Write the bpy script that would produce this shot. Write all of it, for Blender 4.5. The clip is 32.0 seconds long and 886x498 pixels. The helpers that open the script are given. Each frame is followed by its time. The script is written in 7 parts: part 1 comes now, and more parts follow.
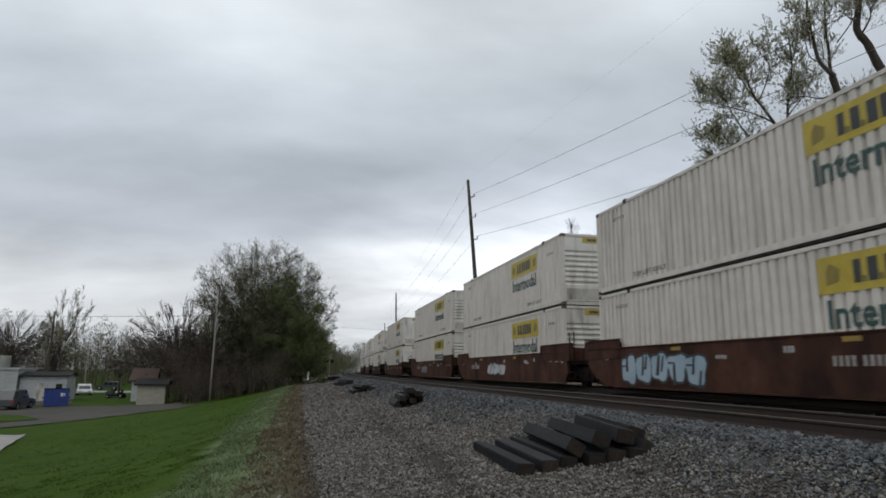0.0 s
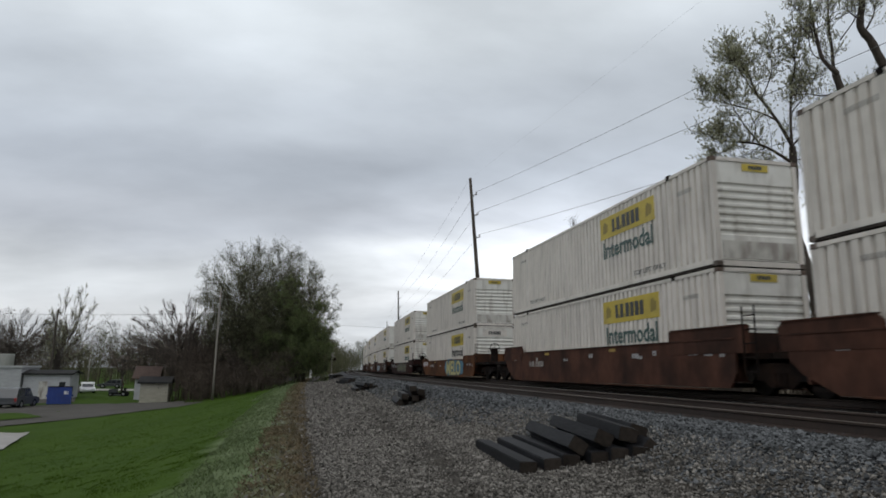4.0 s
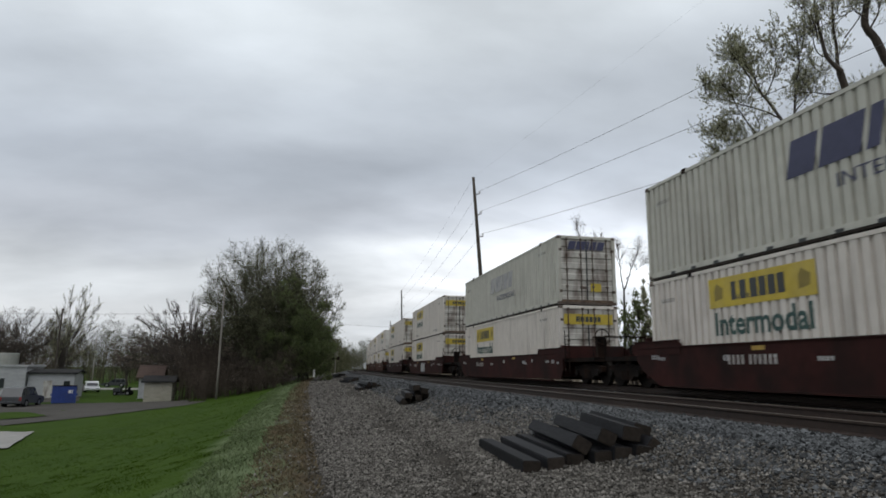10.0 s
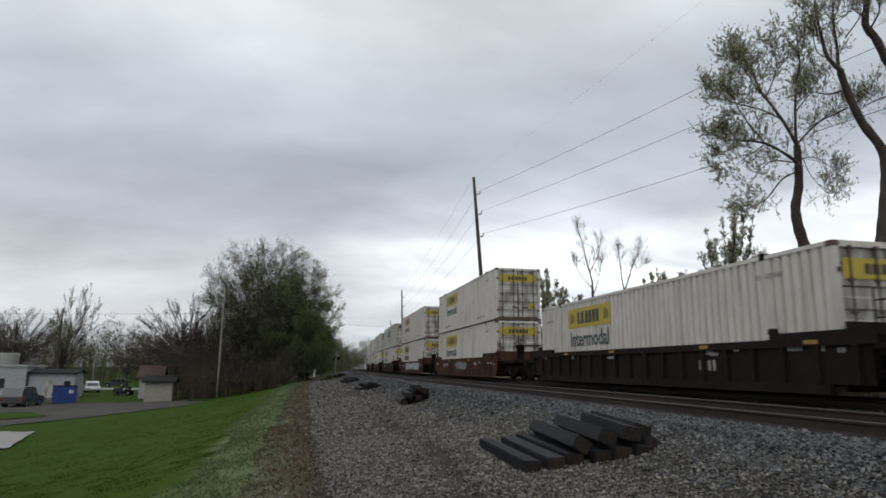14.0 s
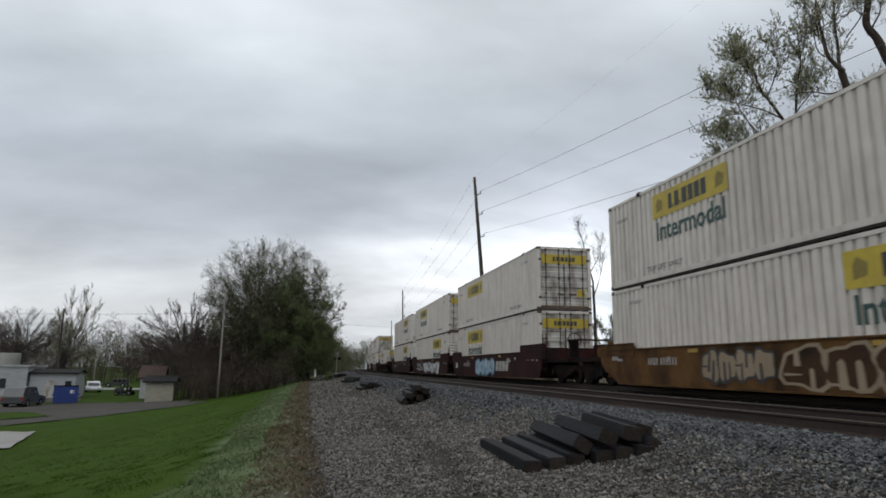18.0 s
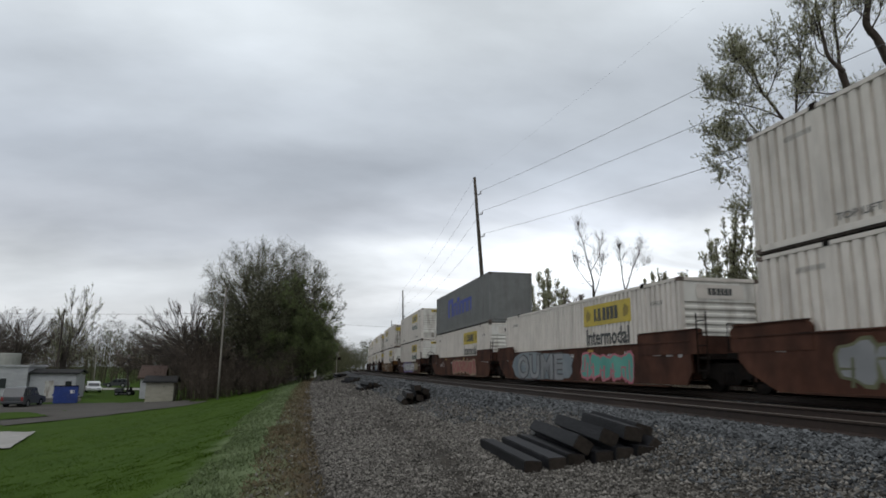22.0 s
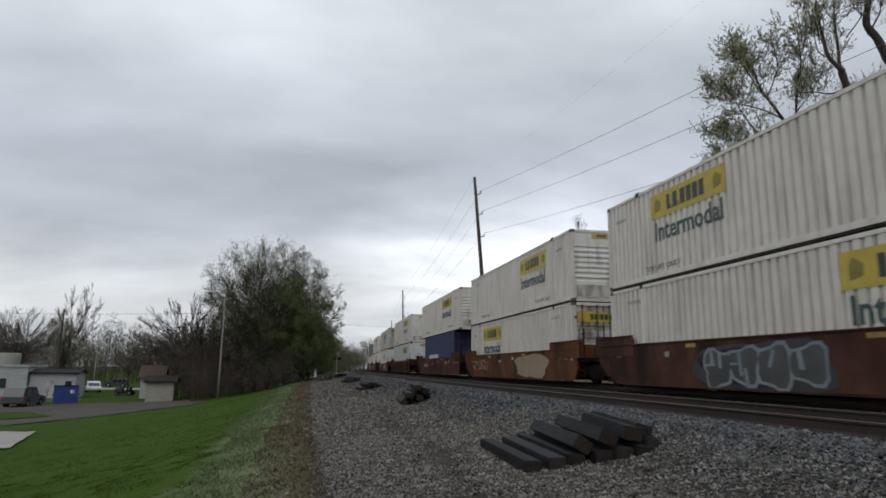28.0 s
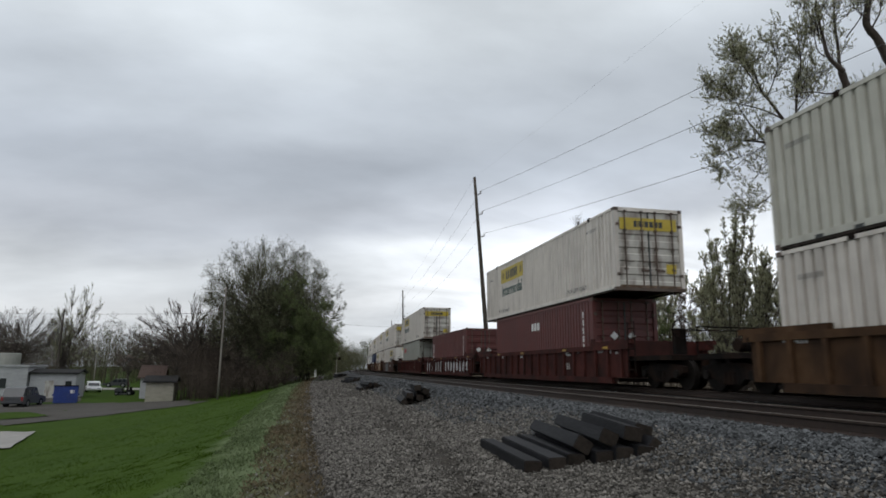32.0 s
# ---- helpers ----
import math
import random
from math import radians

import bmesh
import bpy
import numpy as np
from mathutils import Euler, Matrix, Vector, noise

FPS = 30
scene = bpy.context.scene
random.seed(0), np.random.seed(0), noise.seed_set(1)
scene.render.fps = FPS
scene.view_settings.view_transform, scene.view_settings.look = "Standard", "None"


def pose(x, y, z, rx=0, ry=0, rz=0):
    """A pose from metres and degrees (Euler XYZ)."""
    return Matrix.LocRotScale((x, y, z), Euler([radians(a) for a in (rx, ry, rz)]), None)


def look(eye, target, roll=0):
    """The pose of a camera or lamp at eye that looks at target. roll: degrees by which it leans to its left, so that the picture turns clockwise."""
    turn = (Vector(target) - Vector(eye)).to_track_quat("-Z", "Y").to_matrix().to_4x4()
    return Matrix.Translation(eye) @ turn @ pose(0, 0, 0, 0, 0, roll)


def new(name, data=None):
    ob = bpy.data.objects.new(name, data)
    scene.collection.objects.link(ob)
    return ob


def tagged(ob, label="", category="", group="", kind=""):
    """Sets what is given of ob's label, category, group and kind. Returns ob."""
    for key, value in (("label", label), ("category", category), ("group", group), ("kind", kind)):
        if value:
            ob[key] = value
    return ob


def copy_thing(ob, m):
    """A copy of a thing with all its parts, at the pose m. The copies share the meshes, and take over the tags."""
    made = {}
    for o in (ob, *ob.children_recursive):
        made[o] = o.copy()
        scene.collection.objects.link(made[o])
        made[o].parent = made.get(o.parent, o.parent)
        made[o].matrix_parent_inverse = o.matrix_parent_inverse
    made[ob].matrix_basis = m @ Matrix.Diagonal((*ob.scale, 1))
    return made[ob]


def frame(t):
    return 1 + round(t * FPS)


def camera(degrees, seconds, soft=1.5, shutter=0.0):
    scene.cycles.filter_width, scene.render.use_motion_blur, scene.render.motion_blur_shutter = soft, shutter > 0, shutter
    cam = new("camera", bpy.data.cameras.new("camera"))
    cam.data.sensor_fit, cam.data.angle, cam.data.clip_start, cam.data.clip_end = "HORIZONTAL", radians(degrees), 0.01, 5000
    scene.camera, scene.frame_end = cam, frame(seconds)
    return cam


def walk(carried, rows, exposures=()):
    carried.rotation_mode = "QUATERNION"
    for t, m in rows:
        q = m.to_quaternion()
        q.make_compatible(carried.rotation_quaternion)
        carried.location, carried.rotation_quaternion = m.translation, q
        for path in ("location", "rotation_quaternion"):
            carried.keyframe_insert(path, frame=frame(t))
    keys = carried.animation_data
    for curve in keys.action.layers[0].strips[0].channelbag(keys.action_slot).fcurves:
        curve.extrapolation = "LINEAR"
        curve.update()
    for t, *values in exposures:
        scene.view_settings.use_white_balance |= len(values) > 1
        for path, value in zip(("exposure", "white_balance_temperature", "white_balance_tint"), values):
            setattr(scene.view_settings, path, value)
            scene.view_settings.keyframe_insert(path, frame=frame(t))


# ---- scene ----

# All heights are over the gravel under the camera; the track bends to the right on one circle.
EYE = 1.45
RAIL = EYE - 0.54
RADIUS = 1745.0
TRAIN_LAT, SIDING_LAT = 11.72, 6.95


def on_arc(s, lat, z=0.0):
    a = s / RADIUS
    return Vector((RADIUS - (RADIUS - lat) * math.cos(a), (RADIUS - lat) * math.sin(a), z))


def lat_of(x, y):
    return RADIUS - math.hypot(RADIUS - x, y)


def arc_pose(s, lat, z, turn=0.0):
    """A pose beside the track: y runs along the rails, x to the right."""
    p = on_arc(s, lat, z)
    return pose(p.x, p.y, p.z, 0, 0, -math.degrees(s / RADIUS) + turn)


# ---- camera ----
LENS = 69.1
cam = camera(LENS, 32.0, soft=1.7, shutter=0.14)


def cam_pose(pitch, roll, yaw):
    a, b = radians(yaw), radians(pitch)
    aim = (math.sin(a) * math.cos(b), math.cos(a) * math.cos(b), EYE + math.sin(b))
    return look((0, 0, EYE), aim, roll)


CAM_ROWS = [(0.0, 10.77, 0.49, 13.34), (1.0, 10.70, 0.49, 13.29), (2.0, 10.67, 0.49, 13.25), (3.5, 10.62, 0.49, 13.17),
            (5.5, 10.57, 0.49, 13.04), (6.0, 10.56, 0.49, 13.00), (8.0, 10.54, 0.49, 12.92), (10.0, 10.53, 0.49, 12.85),
            (14.0, 10.53, 0.49, 12.82), (17.0, 10.53, 0.49, 12.76), (22.0, 10.54, 0.49, 12.74), (27.0, 10.53, 0.49, 12.74),
            (32.0, 10.53, 0.49, 12.74)]
walk(cam, [(t, cam_pose(p, r, y)) for t, p, r, y in CAM_ROWS])

# ---- sky and light ----
SUN_ELEVATION, SUN_HEADING = 52.0, 215.0
ZENITH = 1.15  # how much brighter the clouds are overhead


def make_world():
    world = bpy.data.worlds.new("overcast_sky")
    scene.world = world
    world.use_nodes = True
    nt = world.node_tree
    nt.nodes.clear()
    N, K = nt.nodes.new, nt.links.new
    out, bg = N("ShaderNodeOutputWorld"), N("ShaderNodeBackground")
    sky = N("ShaderNodeTexSky")
    sky.sky_type, sky.sun_disc = "NISHITA", False
    sky.sun_elevation, sky.sun_rotation = radians(SUN_ELEVATION), radians(SUN_HEADING)
    sky_dim = N("ShaderNodeVectorMath")
    sky_dim.operation = "SCALE"
    sky_dim.inputs["Scale"].default_value = 0.10
    K(sky.outputs[0], sky_dim.inputs[0])
    tc, sep = N("ShaderNodeTexCoord"), N("ShaderNodeSeparateXYZ")
    K(tc.outputs["Generated"], sep.inputs[0])
    # the clouds lie on a flat layer overhead
    up = N("ShaderNodeMath"); up.operation = "MAXIMUM"; up.inputs[1].default_value = 0.0
    K(sep.outputs["Z"], up.inputs[0])
    lift = N("ShaderNodeMath"); lift.operation = "ADD"; lift.inputs[1].default_value = 0.30
    K(up.outputs[0], lift.inputs[0])
    px = N("ShaderNodeMath"); px.operation = "DIVIDE"
    py = N("ShaderNodeMath"); py.operation = "DIVIDE"
    K(sep.outputs["X"], px.inputs[0]); K(lift.outputs[0], px.inputs[1])
    K(sep.outputs["Y"], py.inputs[0]); K(lift.outputs[0], py.inputs[1])
    flat = N("ShaderNodeCombineXYZ")
    K(px.outputs[0], flat.inputs[0]); K(py.outputs[0], flat.inputs[1])
    mp = N("ShaderNodeMapping")
    mp.inputs["Rotation"].default_value = (0, 0, radians(14))
    mp.inputs["Scale"].default_value = (0.62, 1.0, 1.0)
    mp.inputs["Location"].default_value = (2.3, 0.4, 0.0)
    K(flat.outputs[0], mp.inputs[0])
    n1, n2 = N("ShaderNodeTexNoise"), N("ShaderNodeTexNoise")
    n1.inputs["Scale"].default_value, n1.inputs["Detail"].default_value, n1.inputs["Roughness"].default_value = 0.9, 6, 0.5
    n1.inputs["Distortion"].default_value = 0.3
    n2.inputs["Scale"].default_value, n2.inputs["Detail"].default_value, n2.inputs["Roughness"].default_value = 2.4, 8, 0.52
    K(mp.outputs[0], n1.inputs["Vector"]); K(mp.outputs[0], n2.inputs["Vector"])
    # layers of cloud by height over the horizon, warped by the large noise and tilted a little
    tilt = N("ShaderNodeMath"); tilt.operation = "MULTIPLY_ADD"; tilt.inputs[1].default_value = -0.07
    K(sep.outputs["X"], tilt.inputs[0]); K(sep.outputs["Z"], tilt.inputs[2])
    warp = N("ShaderNodeMapRange")
    warp.inputs[3].default_value, warp.inputs[4].default_value = -0.11, 0.11
    K(n1.outputs["Fac"], warp.inputs[0])
    lev = N("ShaderNodeMath"); lev.operation = "ADD"
    K(tilt.outputs[0], lev.inputs[0]); K(warp.outputs[0], lev.inputs[1])
    ramp = N("ShaderNodeValToRGB")
    ramp.color_ramp.interpolation = "EASE"
    e = ramp.color_ramp.elements
    e[0].position, e[0].color = 0.0, (0.49, 0.52, 0.56, 1)
    e[1].position, e[1].color = 1.0, (0.765, 0.80, 0.835, 1)
    for pos, c in ((0.045, (0.54, 0.57, 0.61)), (0.095, (0.82, 0.845, 0.875)), (0.155, (0.79, 0.825, 0.86)), (0.215, (0.52, 0.553, 0.605)), (0.30, (0.47, 0.512, 0.57)), (0.39, (0.555, 0.603, 0.66)), (0.50, (0.735, 0.79, 0.835))):
        m = e.new(pos); m.color = (*c, 1)
    K(lev.outputs[0], ramp.inputs[0])
    fine = N("ShaderNodeMapRange")
    fine.inputs[1].default_value, fine.inputs[2].default_value = 0.3, 0.7
    fine.inputs[3].default_value, fine.inputs[4].default_value = 0.82, 1.2
    K(n2.outputs["Fac"], fine.inputs[0])
    bright = N("ShaderNodeMapRange")
    bright.inputs[1].default_value, bright.inputs[2].default_value = 0.55, 1.0
    bright.inputs[3].default_value, bright.inputs[4].default_value = 1.0, ZENITH
    K(sep.outputs["Z"], bright.inputs[0])
    both = N("ShaderNodeMath"); both.operation = "MULTIPLY"
    K(bright.outputs[0], both.inputs[0]); K(fine.outputs[0], both.inputs[1])
    # the cloud is a little thinner than the layers
    thin = N("ShaderNodeMapRange")
    thin.inputs[1].default_value, thin.inputs[2].default_value = -0.5, 0.8
    thin.inputs[3].default_value, thin.inputs[4].default_value = 1.10, 0.99
    K(sep.outputs["X"], thin.inputs[0])
    part_gain = N("ShaderNodeMath"); part_gain.operation = "MULTIPLY"
    K(both.outputs[0], part_gain.inputs[0]); K(thin.outputs[0], part_gain.inputs[1])
    # near the horizon the clearing lies over the tracks, the cloud is thick over the yard
    low_band, clearing, swing = N("ShaderNodeMapRange"), N("ShaderNodeMapRange"), N("ShaderNodeMath")
    low_band.inputs[1].default_value, low_band.inputs[2].default_value = 0.10, 0.34
    low_band.inputs[3].default_value, low_band.inputs[4].default_value = 1.0, 0.0
    K(sep.outputs["Z"], low_band.inputs[0])
    clearing.inputs[1].default_value, clearing.inputs[2].default_value = 0.02, 0.42
    clearing.inputs[3].default_value, clearing.inputs[4].default_value = -0.18, 0.60
    K(sep.outputs["X"], clearing.inputs[0])
    swing.operation = "MULTIPLY_ADD"; swing.inputs[2].default_value = 1.0
    K(low_band.outputs[0], swing.inputs[0]); K(clearing.outputs[0], swing.inputs[1])
    # broken small clouds in the clearing
    puff, puff_on, puff_mix, broken = N("ShaderNodeTexNoise"), N("ShaderNodeMapRange"), N("ShaderNodeMath"), N("ShaderNodeMapRange")
    puff.inputs["Scale"].default_value, puff.inputs["Detail"].default_value, puff.inputs["Distortion"].default_value = 3.2, 7, 0.6
    K(mp.outputs[0], puff.inputs["Vector"])
    puff_on.inputs[1].default_value, puff_on.inputs[2].default_value = -0.05, 0.45
    K(sep.outputs["X"], puff_on.inputs[0])
    puff_mix.operation = "MULTIPLY"
    K(puff_on.outputs[0], puff_mix.inputs[0]); K(low_band.outputs[0], puff_mix.inputs[1])
    broken.inputs[1].default_value, broken.inputs[2].default_value = 0.38, 0.60
    broken.inputs[3].default_value, broken.inputs[4].default_value = -0.34, 0.26
    K(puff.outputs["Fac"], broken.inputs[0])
    torn = N("ShaderNodeMath"); torn.operation = "MULTIPLY_ADD"
    K(puff_mix.outputs[0], torn.inputs[0]); K(broken.outputs[0], torn.inputs[1]); K(swing.outputs[0], torn.inputs[2])
    gain = N("ShaderNodeMath"); gain.operation = "MULTIPLY"
    K(part_gain.outputs[0], gain.inputs[0]); K(torn.outputs[0], gain.inputs[1])
    cloud = N("ShaderNodeVectorMath"); cloud.operation = "SCALE"
    K(ramp.outputs[0], cloud.inputs[0]); K(gain.outputs[0], cloud.inputs["Scale"])
    cover = N("ShaderNodeMix"); cover.data_type = "RGBA"; cover.inputs[0].default_value = 0.94
    K(sky_dim.outputs[0], cover.inputs[6]); K(cloud.outputs[0], cover.inputs[7])
    K(cover.outputs[2], bg.inputs[0])
    bg.inputs[1].default_value = 1.0
    K(bg.outputs[0], out.inputs[0])


make_world()
sun_data = bpy.data.lights.new("sun", "SUN")
sun_data.energy, sun_data.angle, sun_data.color = 0.5, radians(35), (1.0, 0.97, 0.92)
sun = new("sun", sun_data)
sun_h, sun_e = radians(SUN_HEADING), radians(SUN_ELEVATION)
sun.matrix_world = look((0, 0, 60), (-math.sin(sun_h) * math.cos(sun_e), -math.cos(sun_h) * math.cos(sun_e), 60 - math.sin(sun_e)))
scene.view_settings.exposure = 0.0


# ---- materials ----
def surface(name, dark, light, rough=0.7, metal=0.0, grain=8.0, broad=0.6, bump=0.15, stain=None, stain_amount=0.35, stretch=(1, 1, 1),
            streak=None, vary=0.0, world=False, bump_size=0.02, low_edge=0.45, high_edge=0.75, gloss=0.5):
    """Base colour from two noises (grain and broad), stains or streaks over it, fine relief."""
    m = bpy.data.materials.new(name)
    m.use_nodes = True
    nt = m.node_tree
    N, K = nt.nodes.new, nt.links.new
    b = nt.nodes["Principled BSDF"]
    b.inputs["Roughness"].default_value, b.inputs["Metallic"].default_value = rough, metal
    b.inputs["Specular IOR Level"].default_value = min(gloss, 0.07) if rough >= 0.69 else gloss
    tc = N("ShaderNodeTexCoord")
    mp = N("ShaderNodeMapping")
    mp.inputs["Scale"].default_value = stretch
    if world:
        geo = N("ShaderNodeNewGeometry")
        K(geo.outputs["Position"], mp.inputs[0])
    else:
        info, add = N("ShaderNodeObjectInfo"), N("ShaderNodeVectorMath")
        sc = N("ShaderNodeMath"); sc.operation = "MULTIPLY"; sc.inputs[1].default_value = 37.0
        K(info.outputs["Random"], sc.inputs[0])
        K(tc.outputs["Object"], add.inputs[0]); K(sc.outputs[0], add.inputs[1])
        K(add.outputs[0], mp.inputs[0])
    g, w = N("ShaderNodeTexNoise"), N("ShaderNodeTexNoise")
    g.inputs["Scale"].default_value, g.inputs["Detail"].default_value = grain, 6
    w.inputs["Scale"].default_value, w.inputs["Detail"].default_value = broad, 4
    K(mp.outputs[0], g.inputs["Vector"]); K(mp.outputs[0], w.inputs["Vector"])
    f = N("ShaderNodeMix"); f.data_type = "FLOAT"; f.inputs[0].default_value = 0.5
    K(g.outputs["Fac"], f.inputs[2]); K(w.outputs["Fac"], f.inputs[3])
    r = N("ShaderNodeMapRange")
    r.inputs[1].default_value, r.inputs[2].default_value = 0.33, 0.67
    K(f.outputs[0], r.inputs[0])
    c = N("ShaderNodeMix"); c.data_type = "RGBA"
    c.inputs[6].default_value, c.inputs[7].default_value = (*dark, 1), (*light, 1)
    K(r.outputs[0], c.inputs[0])
    col = c.outputs[2]
    if stain:
        smp = N("ShaderNodeMapping")
        smp.inputs["Scale"].default_value = streak or (1, 1, 1)
        K(mp.outputs[0], smp.inputs[0])
        sn = N("ShaderNodeTexNoise")
        sn.inputs["Scale"].default_value, sn.inputs["Detail"].default_value = 1.3, 7
        K(smp.outputs[0], sn.inputs["Vector"])
        sr = N("ShaderNodeMapRange")
        sr.inputs[1].default_value, sr.inputs[2].default_value = low_edge, high_edge
        sr.inputs[4].default_value = stain_amount
        K(sn.outputs["Fac"], sr.inputs[0])
        s = N("ShaderNodeMix"); s.data_type = "RGBA"
        s.inputs[7].default_value = (*stain, 1)
        K(sr.outputs[0], s.inputs[0]); K(col, s.inputs[6])
        col = s.outputs[2]
    if vary:
        info2 = N("ShaderNodeObjectInfo")
        hv = N("ShaderNodeHueSaturation")
        vr = N("ShaderNodeMapRange")
        vr.inputs[3].default_value, vr.inputs[4].default_value = 1 - vary, 1 + vary
        K(info2.outputs["Random"], vr.inputs[0]); K(vr.outputs[0], hv.inputs["Value"]); K(col, hv.inputs["Color"])
        col = hv.outputs[0]
    K(col, b.inputs["Base Color"])
    if bump:
        bp = N("ShaderNodeBump")
        bp.inputs["Strength"].default_value, bp.inputs["Distance"].default_value = bump, bump_size
        K(g.outputs["Fac"], bp.inputs["Height"]); K(bp.outputs[0], b.inputs["Normal"])
    return m


def island_tint(m, spread):
    """Each separate piece of a joined mesh gets a brightness of its own."""
    nt = m.node_tree
    b = nt.nodes["Principled BSDF"]
    old = b.inputs["Base Color"].links[0].from_socket
    geo, hv, vr = nt.nodes.new("ShaderNodeNewGeometry"), nt.nodes.new("ShaderNodeHueSaturation"), nt.nodes.new("ShaderNodeMapRange")
    vr.inputs[3].default_value, vr.inputs[4].default_value = 1 - spread, 1 + spread
    nt.links.new(geo.outputs["Random Per Island"], vr.inputs[0])
    nt.links.new(vr.outputs[0], hv.inputs["Value"])
    nt.links.new(old, hv.inputs["Color"])
    nt.links.new(hv.outputs[0], b.inputs["Base Color"])
    return m


M_NOSE_ARGS = dict(grain=3, broad=0.7, bump=0.02, stain=(0.13, 0.085, 0.055), stain_amount=0.6, streak=(2.2, 2.2, 0.45), low_edge=0.50, high_edge=0.74)
RUST = (0.10, 0.045, 0.022)
GRIME = (0.16, 0.14, 0.12)
M_WHITE = surface("container_white_paint", (0.513, 0.472, 0.424), (0.615, 0.57, 0.517), 0.5, grain=3, broad=0.5, bump=0.02, stain=GRIME, stain_amount=0.42,
                  streak=(2.0, 2.0, 0.35), vary=0.07, low_edge=0.48, high_edge=0.78)
M_COOLWHITE = surface("container_cool_white_paint", (0.50, 0.51, 0.50), (0.60, 0.61, 0.60), 0.45, grain=3, broad=0.5, bump=0.02, stain=GRIME, stain_amount=0.3, streak=(2.0, 2.0, 0.35))
M_NOSE = surface("container_end_paint", (0.55, 0.535, 0.49), (0.66, 0.645, 0.60), 0.5, **M_NOSE_ARGS)
M_DOOR = surface("container_door_paint", (0.36, 0.345, 0.31), (0.52, 0.50, 0.455), 0.55, grain=3, broad=0.9, bump=0.02, stain=(0.085, 0.05, 0.034), stain_amount=0.85,
                 streak=(1.8, 1.8, 0.6), low_edge=0.45, high_edge=0.68)
M_CREAM = surface("container_cream_paint", (0.40, 0.39, 0.34), (0.49, 0.48, 0.42), 0.55, grain=3, broad=0.5, bump=0.02, stain=(0.2, 0.17, 0.13), stain_amount=0.35,
                  streak=(2.4, 2.4, 0.4), vary=0.04)
M_GREYBOX = surface("container_grey_paint", (0.105, 0.11, 0.105), (0.15, 0.155, 0.15), 0.55, grain=3, broad=0.5, bump=0.02, stain=(0.06, 0.05, 0.045), stain_amount=0.4, streak=(2, 2, 0.4))
M_PALEGREY = surface("container_pale_grey_paint", (0.23, 0.235, 0.205), (0.29, 0.295, 0.26), 0.55, grain=3, broad=0.5, bump=0.02, stain=GRIME, stain_amount=0.3, streak=(2, 2, 0.4))
M_MAROONBOX = surface("container_maroon_paint", (0.075, 0.017, 0.015), (0.11, 0.026, 0.022), 0.55, grain=3, broad=0.5, bump=0.02, stain=(0.05, 0.02, 0.018), stain_amount=0.5, streak=(2, 2, 0.4))
M_NAVYBOX = surface("container_navy_paint", (0.012, 0.022, 0.07), (0.02, 0.035, 0.10), 0.5, grain=3, broad=0.5, bump=0.02)
M_YELLOW = surface("decal_yellow", (0.37, 0.275, 0.02), (0.50, 0.375, 0.035), 0.5, grain=4, broad=1.2, bump=0, stain=(0.30, 0.24, 0.10), stain_amount=0.4)
M_GOLD = surface("decal_dark_gold", (0.16, 0.12, 0.02), (0.24, 0.18, 0.03), 0.55, grain=5, bump=0)
M_DULLINK = surface("decal_dull_grey", (0.06, 0.06, 0.06), (0.17, 0.165, 0.155), 0.6, grain=4, bump=0)
M_INK = surface("decal_black", (0.018, 0.02, 0.02), (0.035, 0.038, 0.036), 0.5, grain=5, bump=0)
M_GREENINK = surface("decal_dark_green", (0.012, 0.045, 0.04), (0.022, 0.065, 0.055), 0.5, grain=5, bump=0)
M_NAVYINK = surface("decal_dark_navy", (0.02, 0.022, 0.06), (0.035, 0.038, 0.09), 0.5, grain=5, bump=0)
M_FADED = surface("decal_worn_grey", (0.20, 0.20, 0.21), (0.42, 0.41, 0.39), 0.6, grain=2.5, bump=0)
M_BLUEINK = surface("decal_blue", (0.012, 0.03, 0.22), (0.02, 0.045, 0.30), 0.5, grain=5, bump=0)
M_REDINK = surface("decal_red", (0.42, 0.02, 0.03), (0.5, 0.03, 0.04), 0.5, grain=5, bump=0)
M_WHITEINK = surface("decal_white", (0.5, 0.5, 0.48), (0.68, 0.68, 0.66), 0.6, grain=4, bump=0)
M_STEEL = surface("dark_worn_steel", (0.005, 0.0045, 0.004), (0.013, 0.010, 0.009), 0.8, 0.0, grain=9, broad=2, bump=0.2, stain=(0.05, 0.024, 0.014), stain_amount=0.4)
M_BARS = surface("lock_bar_steel", (0.05, 0.038, 0.03), (0.13, 0.10, 0.08), 0.6, 0.3, grain=9, broad=2, bump=0.1, stain=RUST, stain_amount=0.6)
# dark bottom flange, with the shadow of the stacking gap put into its colour
M_LIP = surface("dark_shaded_lip", (0.022, 0.019, 0.017), (0.06, 0.05, 0.042), 0.8, grain=6, broad=2, bump=0.1)
M_REFLECT = surface("dulled_yellow_reflector", (0.26, 0.15, 0.02), (0.40, 0.26, 0.04), 0.6, grain=8, broad=2, bump=0, stain=(0.08, 0.05, 0.03), stain_amount=0.6)
M_RUSTY = surface("rusted_door_edge", (0.05, 0.026, 0.016), (0.20, 0.15, 0.11), 0.85, grain=5, broad=2.5, bump=0.1)
M_WHEEL = surface("wheel_steel", (0.007, 0.006, 0.0055), (0.018, 0.015, 0.013), 0.75, 0.0, grain=7, broad=2, bump=0.1)


def well_paint(name, dark, light):
    return surface(name, dark, light, 0.7, grain=4, broad=0.8, bump=0.08, stain=(0.014, 0.010, 0.009), stain_amount=0.85, streak=(0.5, 0.8, 0.5), low_edge=0.40, high_edge=0.68)


